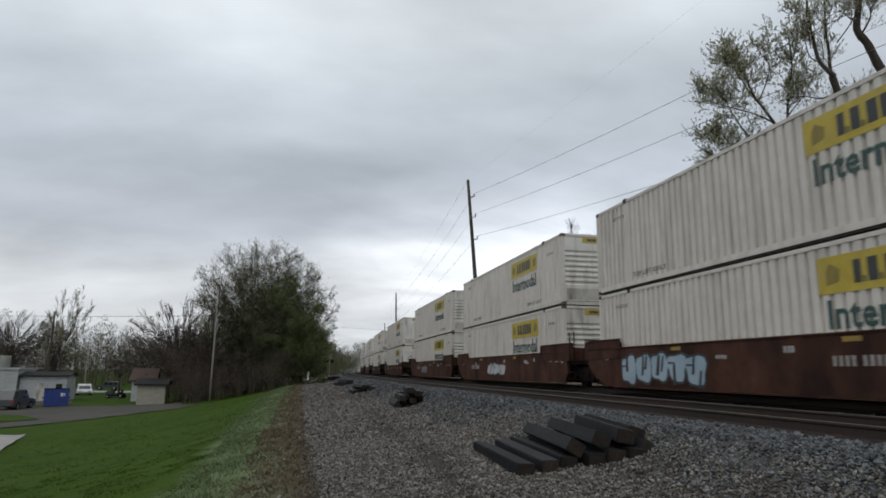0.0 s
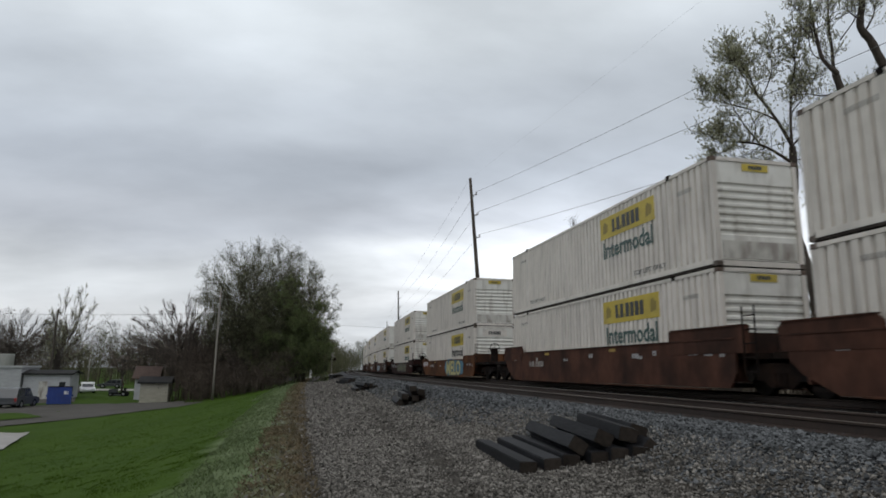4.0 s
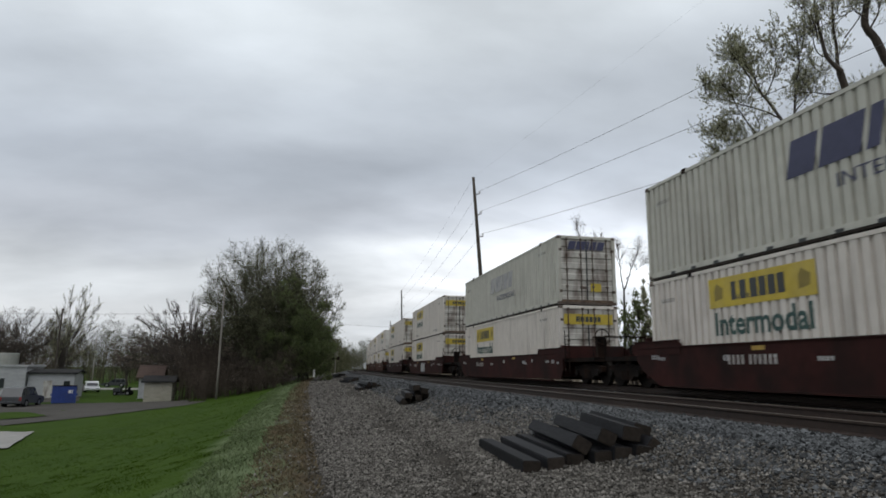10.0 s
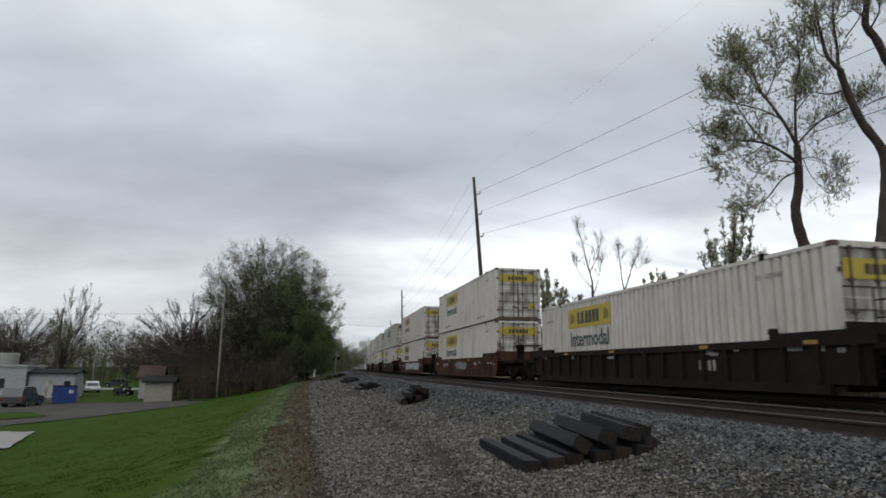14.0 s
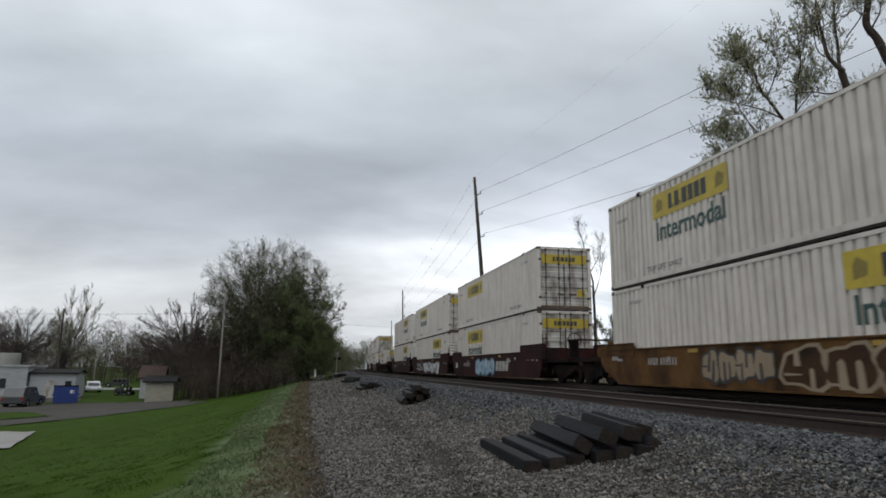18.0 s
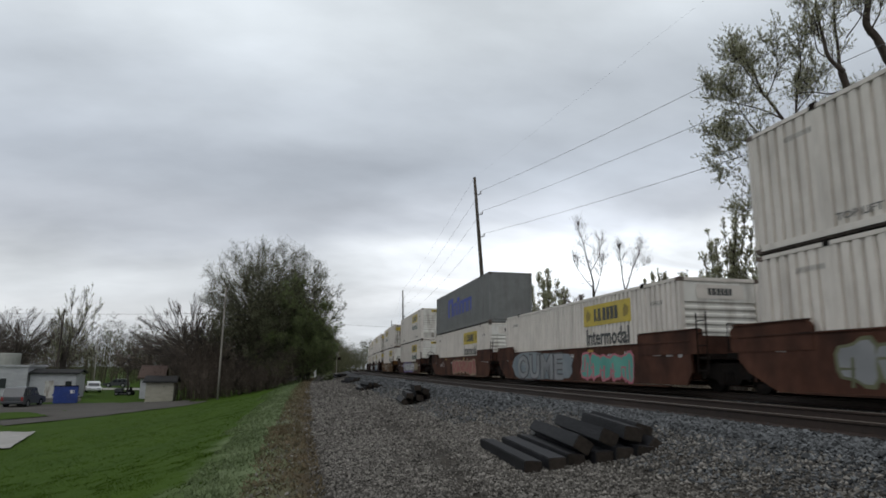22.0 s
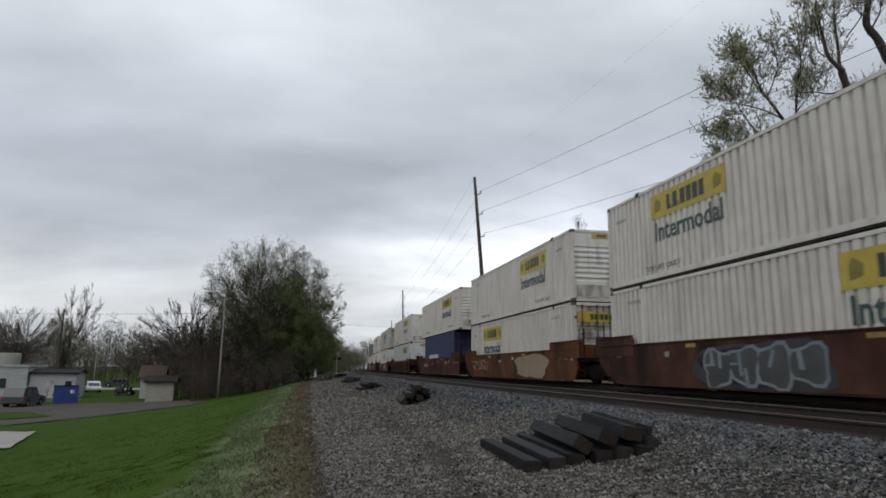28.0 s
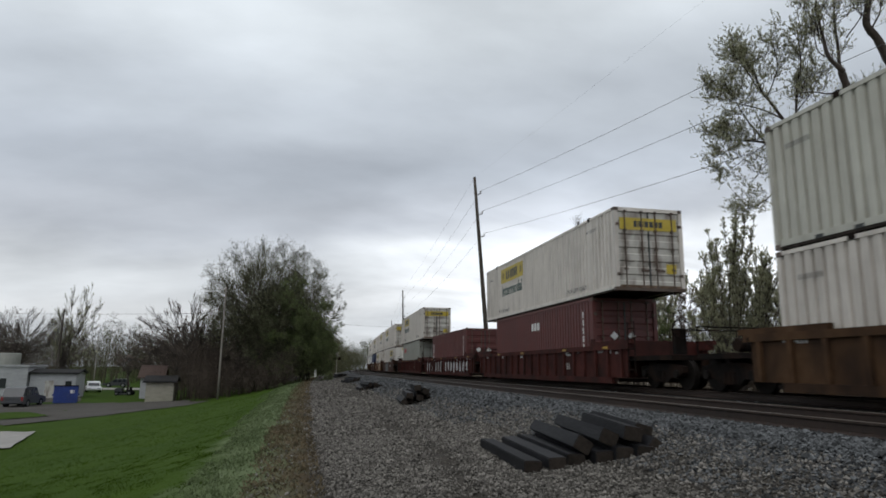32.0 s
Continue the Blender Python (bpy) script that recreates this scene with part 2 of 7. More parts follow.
M_WELL = {
    "brown": well_paint("well_brown_paint", (0.055, 0.0245, 0.0165), (0.090, 0.042, 0.0285)),
    "maroon": well_paint("well_maroon_paint", (0.026, 0.010, 0.009), (0.045, 0.016, 0.014)),
    "orange": well_paint("well_orange_brown_paint", (0.085, 0.035, 0.016), (0.125, 0.053, 0.025)),
    "tan": well_paint("well_tan_paint", (0.056, 0.030, 0.016), (0.088, 0.050, 0.027)),
    "gold": well_paint("well_ochre_brown_paint", (0.088, 0.044, 0.016), (0.13, 0.068, 0.026)),
    "grey": well_paint("well_dark_grey_paint", (0.014, 0.009, 0.008), (0.026, 0.017, 0.015)),
    "red": well_paint("well_red_maroon_paint", (0.044, 0.014, 0.012), (0.070, 0.023, 0.019)),
}
M_RAIL = surface("rail_rusty_steel", (0.018, 0.011, 0.008), (0.038, 0.022, 0.015), 0.6, 0.3, grain=10, bump=0.1)
M_RAILTOP = surface("rail_polished_top", (0.045, 0.030, 0.021), (0.080, 0.056, 0.040), 0.5, 0.4, grain=6, bump=0.03)
M_TRACKTIE = surface("weathered_track_tie", (0.010, 0.008, 0.0065), (0.026, 0.020, 0.016), 0.9, grain=14, broad=2, bump=0.3)
M_TIE = surface("creosoted_tie_wood", (0.006, 0.006, 0.007), (0.015, 0.015, 0.017), 0.6, gloss=0.10, grain=6, broad=1.5, bump=0.25, stretch=(6, 0.7, 6), stain=(0.030, 0.030, 0.032), stain_amount=0.35, vary=0.3)
M_TIE_END = surface("creosoted_tie_end_grain", (0.018, 0.015, 0.013), (0.042, 0.034, 0.028), 0.85, grain=16, broad=3, bump=0.3, vary=0.25)
M_BALLAST = surface("ballast_bed", (0.022, 0.022, 0.023), (0.082, 0.083, 0.085), 0.9, grain=15, broad=1.2, bump=0.9, world=True, bump_size=0.05)
# darker and browner than the ballast shoulder, over the whole width of both tracks
M_BED = surface("dark_track_bed", (0.007, 0.006, 0.005), (0.026, 0.021, 0.018), 0.95, grain=15, broad=1.2, bump=0.9, world=True, bump_size=0.05)
M_PATH = surface("gravel_path", (0.022, 0.019, 0.016), (0.082, 0.074, 0.064), 0.9, grain=14, broad=0.7, bump=0.9, world=True, bump_size=0.04, stain=(0.05, 0.042, 0.034), stain_amount=0.6)
M_STONE = island_tint(surface("ballast_stones", (0.048, 0.050, 0.052), (0.112, 0.116, 0.119), 0.9, grain=25, broad=4, bump=0.2, world=True), 0.75)
M_STONE_WARM = island_tint(surface("path_stones", (0.072, 0.066, 0.059), (0.182, 0.169, 0.152), 0.9, grain=25, broad=4, bump=0.2, world=True), 0.75)
M_DRIVE = surface("gravel_driveway", (0.048, 0.044, 0.039), (0.088, 0.082, 0.074), 0.95, grain=6, broad=0.25, bump=0.4, world=True)
M_CONCRETE = surface("pale_concrete", (0.22, 0.21, 0.198), (0.30, 0.288, 0.272), 0.9, grain=5, broad=0.5, bump=0.1, world=True)
M_ROADTOP = surface("asphalt", (0.10, 0.10, 0.10), (0.16, 0.16, 0.155), 0.9, grain=6, broad=0.2, bump=0.1, world=True)
M_POLE = surface("weathered_pole_wood", (0.045, 0.038, 0.032), (0.095, 0.082, 0.070), 0.9, grain=5, broad=1, bump=0.3, stretch=(5, 5, 0.5))
M_PALEPOLE = surface("grey_pole_wood", (0.17, 0.152, 0.13), (0.27, 0.248, 0.22), 0.9, grain=5, broad=1, bump=0.3, stretch=(5, 5, 0.5))
M_WIRE = surface("power_wire", (0.05, 0.05, 0.052), (0.08, 0.08, 0.085), 0.5, 0.5, bump=0)
M_BARK = surface("grey_brown_bark", (0.036, 0.029, 0.025), (0.088, 0.074, 0.063), 0.95, grain=9, broad=1.5, bump=0.5, stretch=(2, 2, 0.5), world=True)
M_TWIG_DARK = surface("dark_stems", (0.032, 0.027, 0.023), (0.068, 0.058, 0.050), 0.95, grain=3, bump=0)
M_TWIG_GREY = surface("grey_brown_twigs", (0.046, 0.039, 0.034), (0.092, 0.079, 0.070), 0.95, grain=3, bump=0)
M_TWIG_OLIVE = surface("olive_brown_stems", (0.040, 0.038, 0.026), (0.082, 0.078, 0.054), 0.95, grain=3, bump=0)
M_TWIG = surface("bare_twigs", (0.060, 0.049, 0.041), (0.12, 0.10, 0.086), 0.95, grain=3, bump=0)


def leaf_material(name, dark, light):
    """Thin leaves: some of the light shines through."""
    m = island_tint(surface(name, dark, light, 0.6, grain=3, broad=0.4, bump=0, world=True), 0.4)
    nt = m.node_tree
    b = nt.nodes["Principled BSDF"]
    tr, mx = nt.nodes.new("ShaderNodeBsdfTranslucent"), nt.nodes.new("ShaderNodeMixShader")
    mx.inputs[0].default_value = 0.45
    nt.links.new(b.inputs["Base Color"].links[0].from_socket, tr.inputs[0])
    nt.links.new(b.outputs[0], mx.inputs[1])
    nt.links.new(tr.outputs[0], mx.inputs[2])
    nt.links.new(mx.outputs[0], nt.nodes["Material Output"].inputs[0])
    return m


M_LEAF_DARK = leaf_material("dense_leaves", (0.082, 0.108, 0.038), (0.155, 0.185, 0.072))
M_LEAF_GREY = leaf_material("grey_green_buds", (0.23, 0.235, 0.14), (0.38, 0.375, 0.24))
M_LEAF_PALE = leaf_material("pale_leaf_sprays", (0.30, 0.30, 0.20), (0.46, 0.45, 0.32))
M_LEAF_BUD = leaf_material("olive_buds", (0.095, 0.10, 0.052), (0.17, 0.175, 0.10))
M_LEAF_RED = leaf_material("reddish_buds", (0.10, 0.078, 0.062), (0.18, 0.14, 0.115))


def ground_material():
    """Mown lawn far from the rails, rough half-dry grass beside the gravel."""
    m = surface("grass_ground", (0.022, 0.046, 0.003), (0.037, 0.067, 0.005), 0.95, grain=7, broad=0.35, bump=0.6, world=True, bump_size=0.05, gloss=0.2)
    nt = m.node_tree
    N, K = nt.nodes.new, nt.links.new
    b = nt.nodes["Principled BSDF"]
    lawn = b.inputs["Base Color"].links[0].from_socket
    geo, ctr, ln, sub = N("ShaderNodeNewGeometry"), N("ShaderNodeVectorMath"), N("ShaderNodeVectorMath"), N("ShaderNodeMath")
    flat = N("ShaderNodeVectorMath"); flat.operation = "MULTIPLY"; flat.inputs[1].default_value = (1, 1, 0)
    K(geo.outputs["Position"], flat.inputs[0])
    ctr.operation = "SUBTRACT"; ctr.inputs[1].default_value = (RADIUS, 0, 0)
    K(flat.outputs[0], ctr.inputs[0])
    ln.operation = "LENGTH"; K(ctr.outputs[0], ln.inputs[0])
    sub.operation = "SUBTRACT"; sub.inputs[0].default_value = RADIUS; K(ln.outputs["Value"], sub.inputs[1])
    n = N("ShaderNodeTexNoise"); n.inputs["Scale"].default_value = 0.8; n.inputs["Detail"].default_value = 6
    K(geo.outputs["Position"], n.inputs["Vector"])
    wob = N("ShaderNodeMath"); wob.operation = "MULTIPLY_ADD"; wob.inputs[1].default_value = 1.8
    K(n.outputs["Fac"], wob.inputs[0]); K(sub.outputs[0], wob.inputs[2])
    dry = N("ShaderNodeMapRange"); dry.inputs[1].default_value, dry.inputs[2].default_value = 0.3, 1.2
    olive = N("ShaderNodeMapRange"); olive.inputs[1].default_value, olive.inputs[2].default_value = -0.80, -0.35
    K(wob.outputs[0], dry.inputs[0]); K(wob.outputs[0], olive.inputs[0])
    n2 = N("ShaderNodeTexNoise"); n2.inputs["Scale"].default_value = 5; n2.inputs["Detail"].default_value = 7
    K(geo.outputs["Position"], n2.inputs["Vector"])

    def pair(c1, c2):
        r = N("ShaderNodeMix"); r.data_type = "RGBA"
        r.inputs[6].default_value, r.inputs[7].default_value = c1, c2
        K(n2.outputs["Fac"], r.inputs[0])
        return r.outputs[2]

    first = N("ShaderNodeMix"); first.data_type = "RGBA"
    K(olive.outputs[0], first.inputs[0]); K(lawn, first.inputs[6]); K(pair((0.072, 0.098, 0.044, 1), (0.118, 0.145, 0.074, 1)), first.inputs[7])
    mx = N("ShaderNodeMix"); mx.data_type = "RGBA"
    K(dry.outputs[0], mx.inputs[0]); K(first.outputs[2], mx.inputs[6]); K(pair((0.055, 0.046, 0.030, 1), (0.115, 0.090, 0.064, 1)), mx.inputs[7])
    K(mx.outputs[2], b.inputs["Base Color"])
    return m


M_GROUND = ground_material()
M_GRASS = island_tint(surface("lawn_blades", (0.025, 0.050, 0.003), (0.043, 0.076, 0.007), 0.8, grain=3, broad=0.4, bump=0, world=True), 0.3)
M_OLIVEGRASS = island_tint(surface("olive_grass_blades", (0.080, 0.108, 0.048), (0.13, 0.16, 0.082), 0.9, grain=2, broad=0.7, bump=0, world=True), 0.3)
M_DRYGRASS = island_tint(surface("rough_grass_blades", (0.070, 0.060, 0.034), (0.15, 0.115, 0.074), 0.9, grain=2, broad=0.7, bump=0, world=True), 0.35)


# ---- mesh tools ----
class Build:
    """Collects corners and faces of one mesh."""

    def __init__(self):
        self.v, self.f, self.other = [], [], ()

    def painted(self, a, b):
        """The faces from a to b take the second material."""
        self.other = range(a, b)
        return self

    def box(self, x0, x1, y0, y1, z0, z1, m=None):
        o = len(self.v)
        pts = [(x0, y0, z0), (x1, y0, z0), (x1, y1, z0), (x0, y1, z0), (x0, y0, z1), (x1, y0, z1), (x1, y1, z1), (x0, y1, z1)]
        if m is not None:
            pts = [tuple(m @ Vector(p)) for p in pts]
        self.v += pts
        self.f += [tuple(o + i for i in q) for q in ((0, 3, 2, 1), (4, 5, 6, 7), (0, 1, 5, 4), (1, 2, 6, 5), (2, 3, 7, 6), (3, 0, 4, 7))]
        return self

    def prism(self, outline, axis, a, b):
        """A flat outline of two coordinates pushed from a to b along the axis."""
        o, n = len(self.v), len(outline)
        for d in (a, b):
            for p, q in outline:
                self.v.append((d, p, q) if axis == 0 else (p, d, q) if axis == 1 else (p, q, d))
        self.f += [tuple(o + i for i in range(n)), tuple(o + n + i for i in reversed(range(n)))]
        self.f += [(o + i, o + n + i, o + n + (i + 1) % n, o + (i + 1) % n) for i in range(n)]
        return self

    def sheet(self, rows):
        """A net of corners: rows of equal length."""
        o, n = len(self.v), len(rows[0])
        for r in rows:
            self.v += [tuple(p) for p in r]
        for i in range(len(rows) - 1):
            for j in range(n - 1):
                a = o + i * n + j
                self.f.append((a, a + 1, a + n + 1, a + n))
        return self

    def tube(self, path, radii, sides=6, cap=True):
        o = len(self.v)
        path = [Vector(p) for p in path]
        for i, p in enumerate(path):
            d = (path[min(i + 1, len(path) - 1)] - path[max(i - 1, 0)]).normalized()
            u = d.cross(Vector((0.31, 0.87, 0.12)) if abs(d.z) > 0.8 else Vector((0, 0, 1))).normalized()
            w = d.cross(u)
            r = radii[i] if isinstance(radii, (list, tuple)) else radii
            for k in range(sides):
                a = 2 * math.pi * k / sides
                self.v.append(tuple(p + u * (r * math.cos(a)) + w * (r * math.sin(a))))
        for i in range(len(path) - 1):
            for k in range(sides):
                a, b = o + i * sides + k, o + i * sides + (k + 1) % sides
                self.f.append((a, b, b + sides, a + sides))
        if cap:
            self.f += [tuple(o + k for k in reversed(range(sides))), tuple(o + (len(path) - 1) * sides + k for k in range(sides))]
        return self

    def disc(self, centre, axis, radius, half, sides=20):
        c = Vector(centre)
        d = Vector((1, 0, 0)) if axis == 0 else Vector((0, 1, 0)) if axis == 1 else Vector((0, 0, 1))
        return self.tube([c - d * half, c + d * half], radius, sides)

    def mesh(self, name, material, smooth=False):
        me = bpy.data.meshes.new(name)
        me.from_pydata(self.v, [], self.f)
        for m in (material if isinstance(material, (list, tuple)) else [material]):
            me.materials.append(m)
        for k in self.other:
            me.polygons[k].material_index = 1
        if smooth:
            me.shade_smooth()
        me.update()
        return me


def part(name, build, material, parent, label="", smooth=False, m=None):
    ob = new(name, build.mesh(name, material, smooth) if isinstance(build, Build) else build)
    ob.parent = parent
    if m is not None:
        ob.matrix_basis = m
    return tagged(ob, label) if label else ob


def thing(name, label, category, group="", m=None, kind=""):
    ob = tagged(new(name), label, category, group, kind)
    ob.empty_display_size = 0.3
    if m is not None:
        ob.matrix_basis = m
    return ob


def solid(name, build, material, label, category, group="", kind="", smooth=False, m=None):
    ob = tagged(new(name, build.mesh(name, material, smooth)), label, category, group, kind)
    if m is not None:
        ob.matrix_basis = m
    return ob


def lettering(text, size, material, squeeze=1.0, weight=0.0):
    """A thin mesh of the text in the plane x right, y up, its lower left corner at the origin."""
    cu = bpy.data.curves.new("lettering", "FONT")
    cu.body, cu.size, cu.extrude, cu.offset, cu.resolution_u = text, size, 0.002, weight, 2
    ob = bpy.data.objects.new("lettering", cu)
    scene.collection.objects.link(ob)
    dg = bpy.context.evaluated_depsgraph_get()
    me = bpy.data.meshes.new_from_object(ob.evaluated_get(dg))
    bpy.data.objects.remove(ob)
    me.transform(Matrix.Diagonal((squeeze, 1, 1, 1)))
    me.materials.clear()
    me.materials.append(material)
    return me


# ---- the ground ----
PROFILE = [(-1300, -2.1), (-40, -2.1), (-14, -2.05), (-10, -1.85), (-7, -1.45), (-4, -0.85), (-2.2, -0.42), (-1.0, -0.14), (0.0, 0.0), (1.2, 0.03), (2.6, 0.16),
           (3.8, 0.30), (4.4, 0.50), (4.95, 0.70), (5.3, 0.72), (13.4, 0.72), (13.9, 0.68), (15.2, 0.10), (16.5, -0.25), (20, -0.35), (1300, -0.35)]


def height(lat):
    for (a, za), (b, zb) in zip(PROFILE, PROFILE[1:]):
        if a <= lat <= b:
            return za + (zb - za) * (lat - a) / (b - a)
    return PROFILE[0][1] if lat < 0 else PROFILE[-1][1]


def bumpy(s, lat, amount):
    return amount * (noise.noise(Vector((s * 0.6, lat * 0.9, 0.0))) + 0.6 * noise.noise(Vector((s * 1.9, lat * 2.3, 5.0))))


def along(parts):
    out = []
    for a, b, step in parts:
        n = max(1, round((b - a) / step))
        out += [a + (b - a) * i / n for i in range(n)]
    return out + [parts[-1][1]]


STEPS_S = along([(-1500, -400, 100), (-400, -60, 20), (-60, 0, 4), (0, 40, 0.6), (40, 90, 2), (90, 300, 8), (300, 800, 40), (800, 2400, 160)])


def ground_sheet():
    lats = along([(-1300, -100, 200), (-100, -40, 12), (-40, -14, 2.5), (-14, 0.0, 0.7), (0.0, 1.0, 0.5)]) + [5, 10, 14.5, 16.2, 18, 24, 40, 90, 250, 1300]
    rows = []
    for s in STEPS_S:
        row = []
        for l in lats:
            z = height(l) + bumpy(s, l, 0.05 if -40 < l < 0.3 else 0.0)
            if l > 0.35:
                z = min(z, -0.25) - 0.02
            row.append(on_arc(s, l, z))
        rows.append(row)
    solid("ground", Build().sheet(rows), M_GROUND, "mown green lawn and rough half-dry grass", "ground", kind="structure", smooth=True)


def strip(name, lats, s_rows, material, label, category, lift, rough, ragged=0.0):
    rows = []
    for s in s_rows:
        row = []
        for i, l in enumerate(lats):
            if ragged and i == 0:
                l += ragged * (noise.noise(Vector((s * 0.7, 3.3, 0))) + 0.7 * noise.noise(Vector((s * 2.3, 8.1, 0))))
            row.append(on_arc(s, l, height(l) + lift + bumpy(s, l, rough) - (0.06 if i == 0 and ragged else 0)))
        rows.append(row)
    return solid(name, Build().sheet(rows), material, label, category, kind="structure", smooth=True)


def draped(name, corners, material, label, category, lift=0.03, cells=24):
    """A four-sided patch that lies on the ground; corners are (s, lat)."""
    (a, b, c, d) = corners
    rows = []
    for i in range(cells + 1):
        u, row = i / cells, []
        for j in range(cells + 1):
            v = j / cells
            s = (a[0] * (1 - v) + b[0] * v) * (1 - u) + (d[0] * (1 - v) + c[0] * v) * u
            l = (a[1] * (1 - v) + b[1] * v) * (1 - u) + (d[1] * (1 - v) + c[1] * v) * u
            row.append(on_arc(s, l, height(l) + lift + bumpy(s, l, 0.05 if -40 < l < 0.3 else 0)))
        rows.append(row)
    return solid(name, Build().sheet(rows), material, label, category, kind="structure", smooth=True)


ground_sheet()
strip("gravel_path", [0.32, 0.8, 1.3, 1.8, 2.3, 2.8, 3.3, 3.8, 4.2, 4.6], STEPS_S, M_PATH, "loose brown-grey gravel track beside the rails", "gravel path", 0.0, 0.012, 0.22)
strip("ballast", [4.45, 4.7, 4.95, 5.3, 5.7], STEPS_S, M_BALLAST, "grey crushed-stone ballast shoulder", "ballast", 0.008, 0.012)
strip("track_bed", [5.45, 5.8, 6.2, 7.7, 9.3, 10.9, 12.5, 13.4, 13.9, 14.6, 15.3, 16.4], STEPS_S, M_BED, "dark brown ballast under the two tracks", "ballast", 0.012, 0.02, 0.12)


def rails():
    web = [(-0.068, -0.172), (0.068, -0.172), (0.068, -0.155), (0.012, -0.13), (0.010, -0.045), (0.035, -0.03), (0.035, -0.004), (-0.035, -0.004), (-0.035, -0.03),
           (-0.010, -0.045), (-0.012, -0.13), (-0.068, -0.155)]
    ss = along([(-800, -40, 20), (-40, 120, 4), (120, 1100, 20)])
    for centre in (SIDING_LAT, TRAIN_LAT):
        track = thing("railway_track", "rusty steel rails on dark wooden ties in ballast", "railway track", kind="structure")
        for side in (-1, 1):
            rows = [[on_arc(s, centre + side * 0.753 + x, RAIL + z) for x, z in web + web[:1]] for s in ss]
            rail = part("rail", Build().sheet(rows), M_RAIL, track, "rusty steel rail")
            rows = [[on_arc(s, centre + side * 0.753 + x, RAIL + z) for x, z in ((-0.036, -0.006), (-0.026, 0.0), (0.026, 0.0), (0.036, -0.006))] for s in ss]
            part("rail_head", Build().sheet(rows), M_RAILTOP, rail, "polished running surface")
        near = Build().box(-1.3, 1.3, -0.115, 0.115, -0.36, -0.176).mesh("track_tie", M_TRACKTIE)
        rest = Build()
        for i in range(-160, 1000):
            s = i * 0.52
            if 0 <= i < 110:
                part("track_tie", near, None, track, m=arc_pose(s, centre, RAIL, random.uniform(-0.6, 0.6)))
            else:
                rest.box(-1.3, 1.3, -0.115, 0.115, -0.36, -0.176, arc_pose(s, centre, RAIL))
        tagged(part("track_ties", rest, M_TRACKTIE, track), kind="stuff")


rails()

# ---- containers ----
C53, C40, WIDE, TALL = 16.15, 12.19, 2.59, 2.90


def corrugated(length, y0, y1, z0, z1, x, side, pitch, depth):
    """A ribbed wall in the plane x, facing the side, with vertical grooves."""
    n = max(2, round((y1 - y0) / pitch))
    step = (y1 - y0) / n
    line = []
    for i in range(n):
        a = y0 + i * step
        line += [(a, 0), (a + step * 0.62, 0), (a + step * 0.70, depth), (a + step * 0.92, depth)]
    line.append((y1, 0))
    rows = [[(x - side * d, y, z) for y, d in line] for z in (z0, z1)]
    return Build().sheet(rows)


BARS_HUNT = [(0.245, 0.048), (0.303, 0.015), (0.334, 0.060), (0.404, 0.015), (0.437, 0.066), (0.521, 0.064), (0.603, 0.066), (0.687, 0.062)]


def slant_blocks(widths, height_m, lean, gap):
    """A row of slanted plain blocks, as a mark that stands for a name."""
    b, x = Build(), 0.0
    for w in widths:
        b.prism([(x, 0), (x + w, 0), (x + w + lean, height_m), (x + lean, height_m)], 2, 0, 0.004)
        x += w + gap
    return b


TEXT = {}


def text_mesh(word, size, material, squeeze, weight):
    """The word as a mesh, squeeze metres long."""
    key = (word, size, material.name)
    if key not in TEXT:
        me = lettering(word, size, material, 1.0, weight)
        wide = max(v.co.x for v in me.vertices) - min(v.co.x for v in me.vertices)
        me.transform(Matrix.Diagonal((squeeze / wide, 1, 1, 1)))
        TEXT[key] = me
    return TEXT[key]


def on_side(side, y, z, x):
    """A pose that lays a flat drawing on the container's side; y is the edge where reading begins."""
    return Matrix.Translation((side * x, y, z)) @ (Matrix(((0, 0, 1), (1, 0, 0), (0, 1, 0))).to_4x4() if side > 0 else Matrix(((0, 0, -1), (-1, 0, 0), (0, 1, 0))).to_4x4())


def yellow_panel(parent, side, y_mid, z, long, tall, x, outline=False):
    y = y_mid - side * long / 2
    if outline:
        b = Build()
        for a, c, d, e in ((0, long, 0, 0.05), (0, long, tall - 0.05, tall), (0, 0.05, 0, tall), (long - 0.05, long, 0, tall)):
            b.box(a, c, d, e, 0, 0.004)
        panel = part("logo_panel", b, M_INK, parent, "black-outlined name panel", m=on_side(side, y, z, x))
    else:
        panel = part("logo_panel", Build().box(0, long, 0, tall, 0, 0.004), M_YELLOW, parent, "yellow name panel with dark bars", m=on_side(side, y, z, x))
    b = Build()
    for a, w in BARS_HUNT:
        b.box(a * long, (a + w) * long, tall * 0.20, tall * (0.80 if w > 0.02 else 0.36), 0.005, 0.009)
    n = len(b.f)
    for a in (0.06, 0.86):
        b.prism([(a * long, tall * 0.22), ((a + 0.09) * long, tall * 0.30), ((a + 0.10) * long, tall * 0.62), ((a + 0.03) * long, tall * 0.82), (a * long, tall * 0.6)], 2, 0.005, 0.007)
    b.painted(n, len(b.f))
    tagged(part("name_mark", b, [M_INK, M_GOLD], panel), kind="stuff")
    return panel


def small_marks(parent, side, y, z, x, n, tall, material):
    b = Build()
    for i in range(n):
        b.box(i * tall * 0.85, i * tall * 0.85 + tall * 0.3, 0, tall, 0, 0.004)
    tagged(part("small_lettering", b, material, parent, m=on_side(side, y, z, x)), kind="stuff")


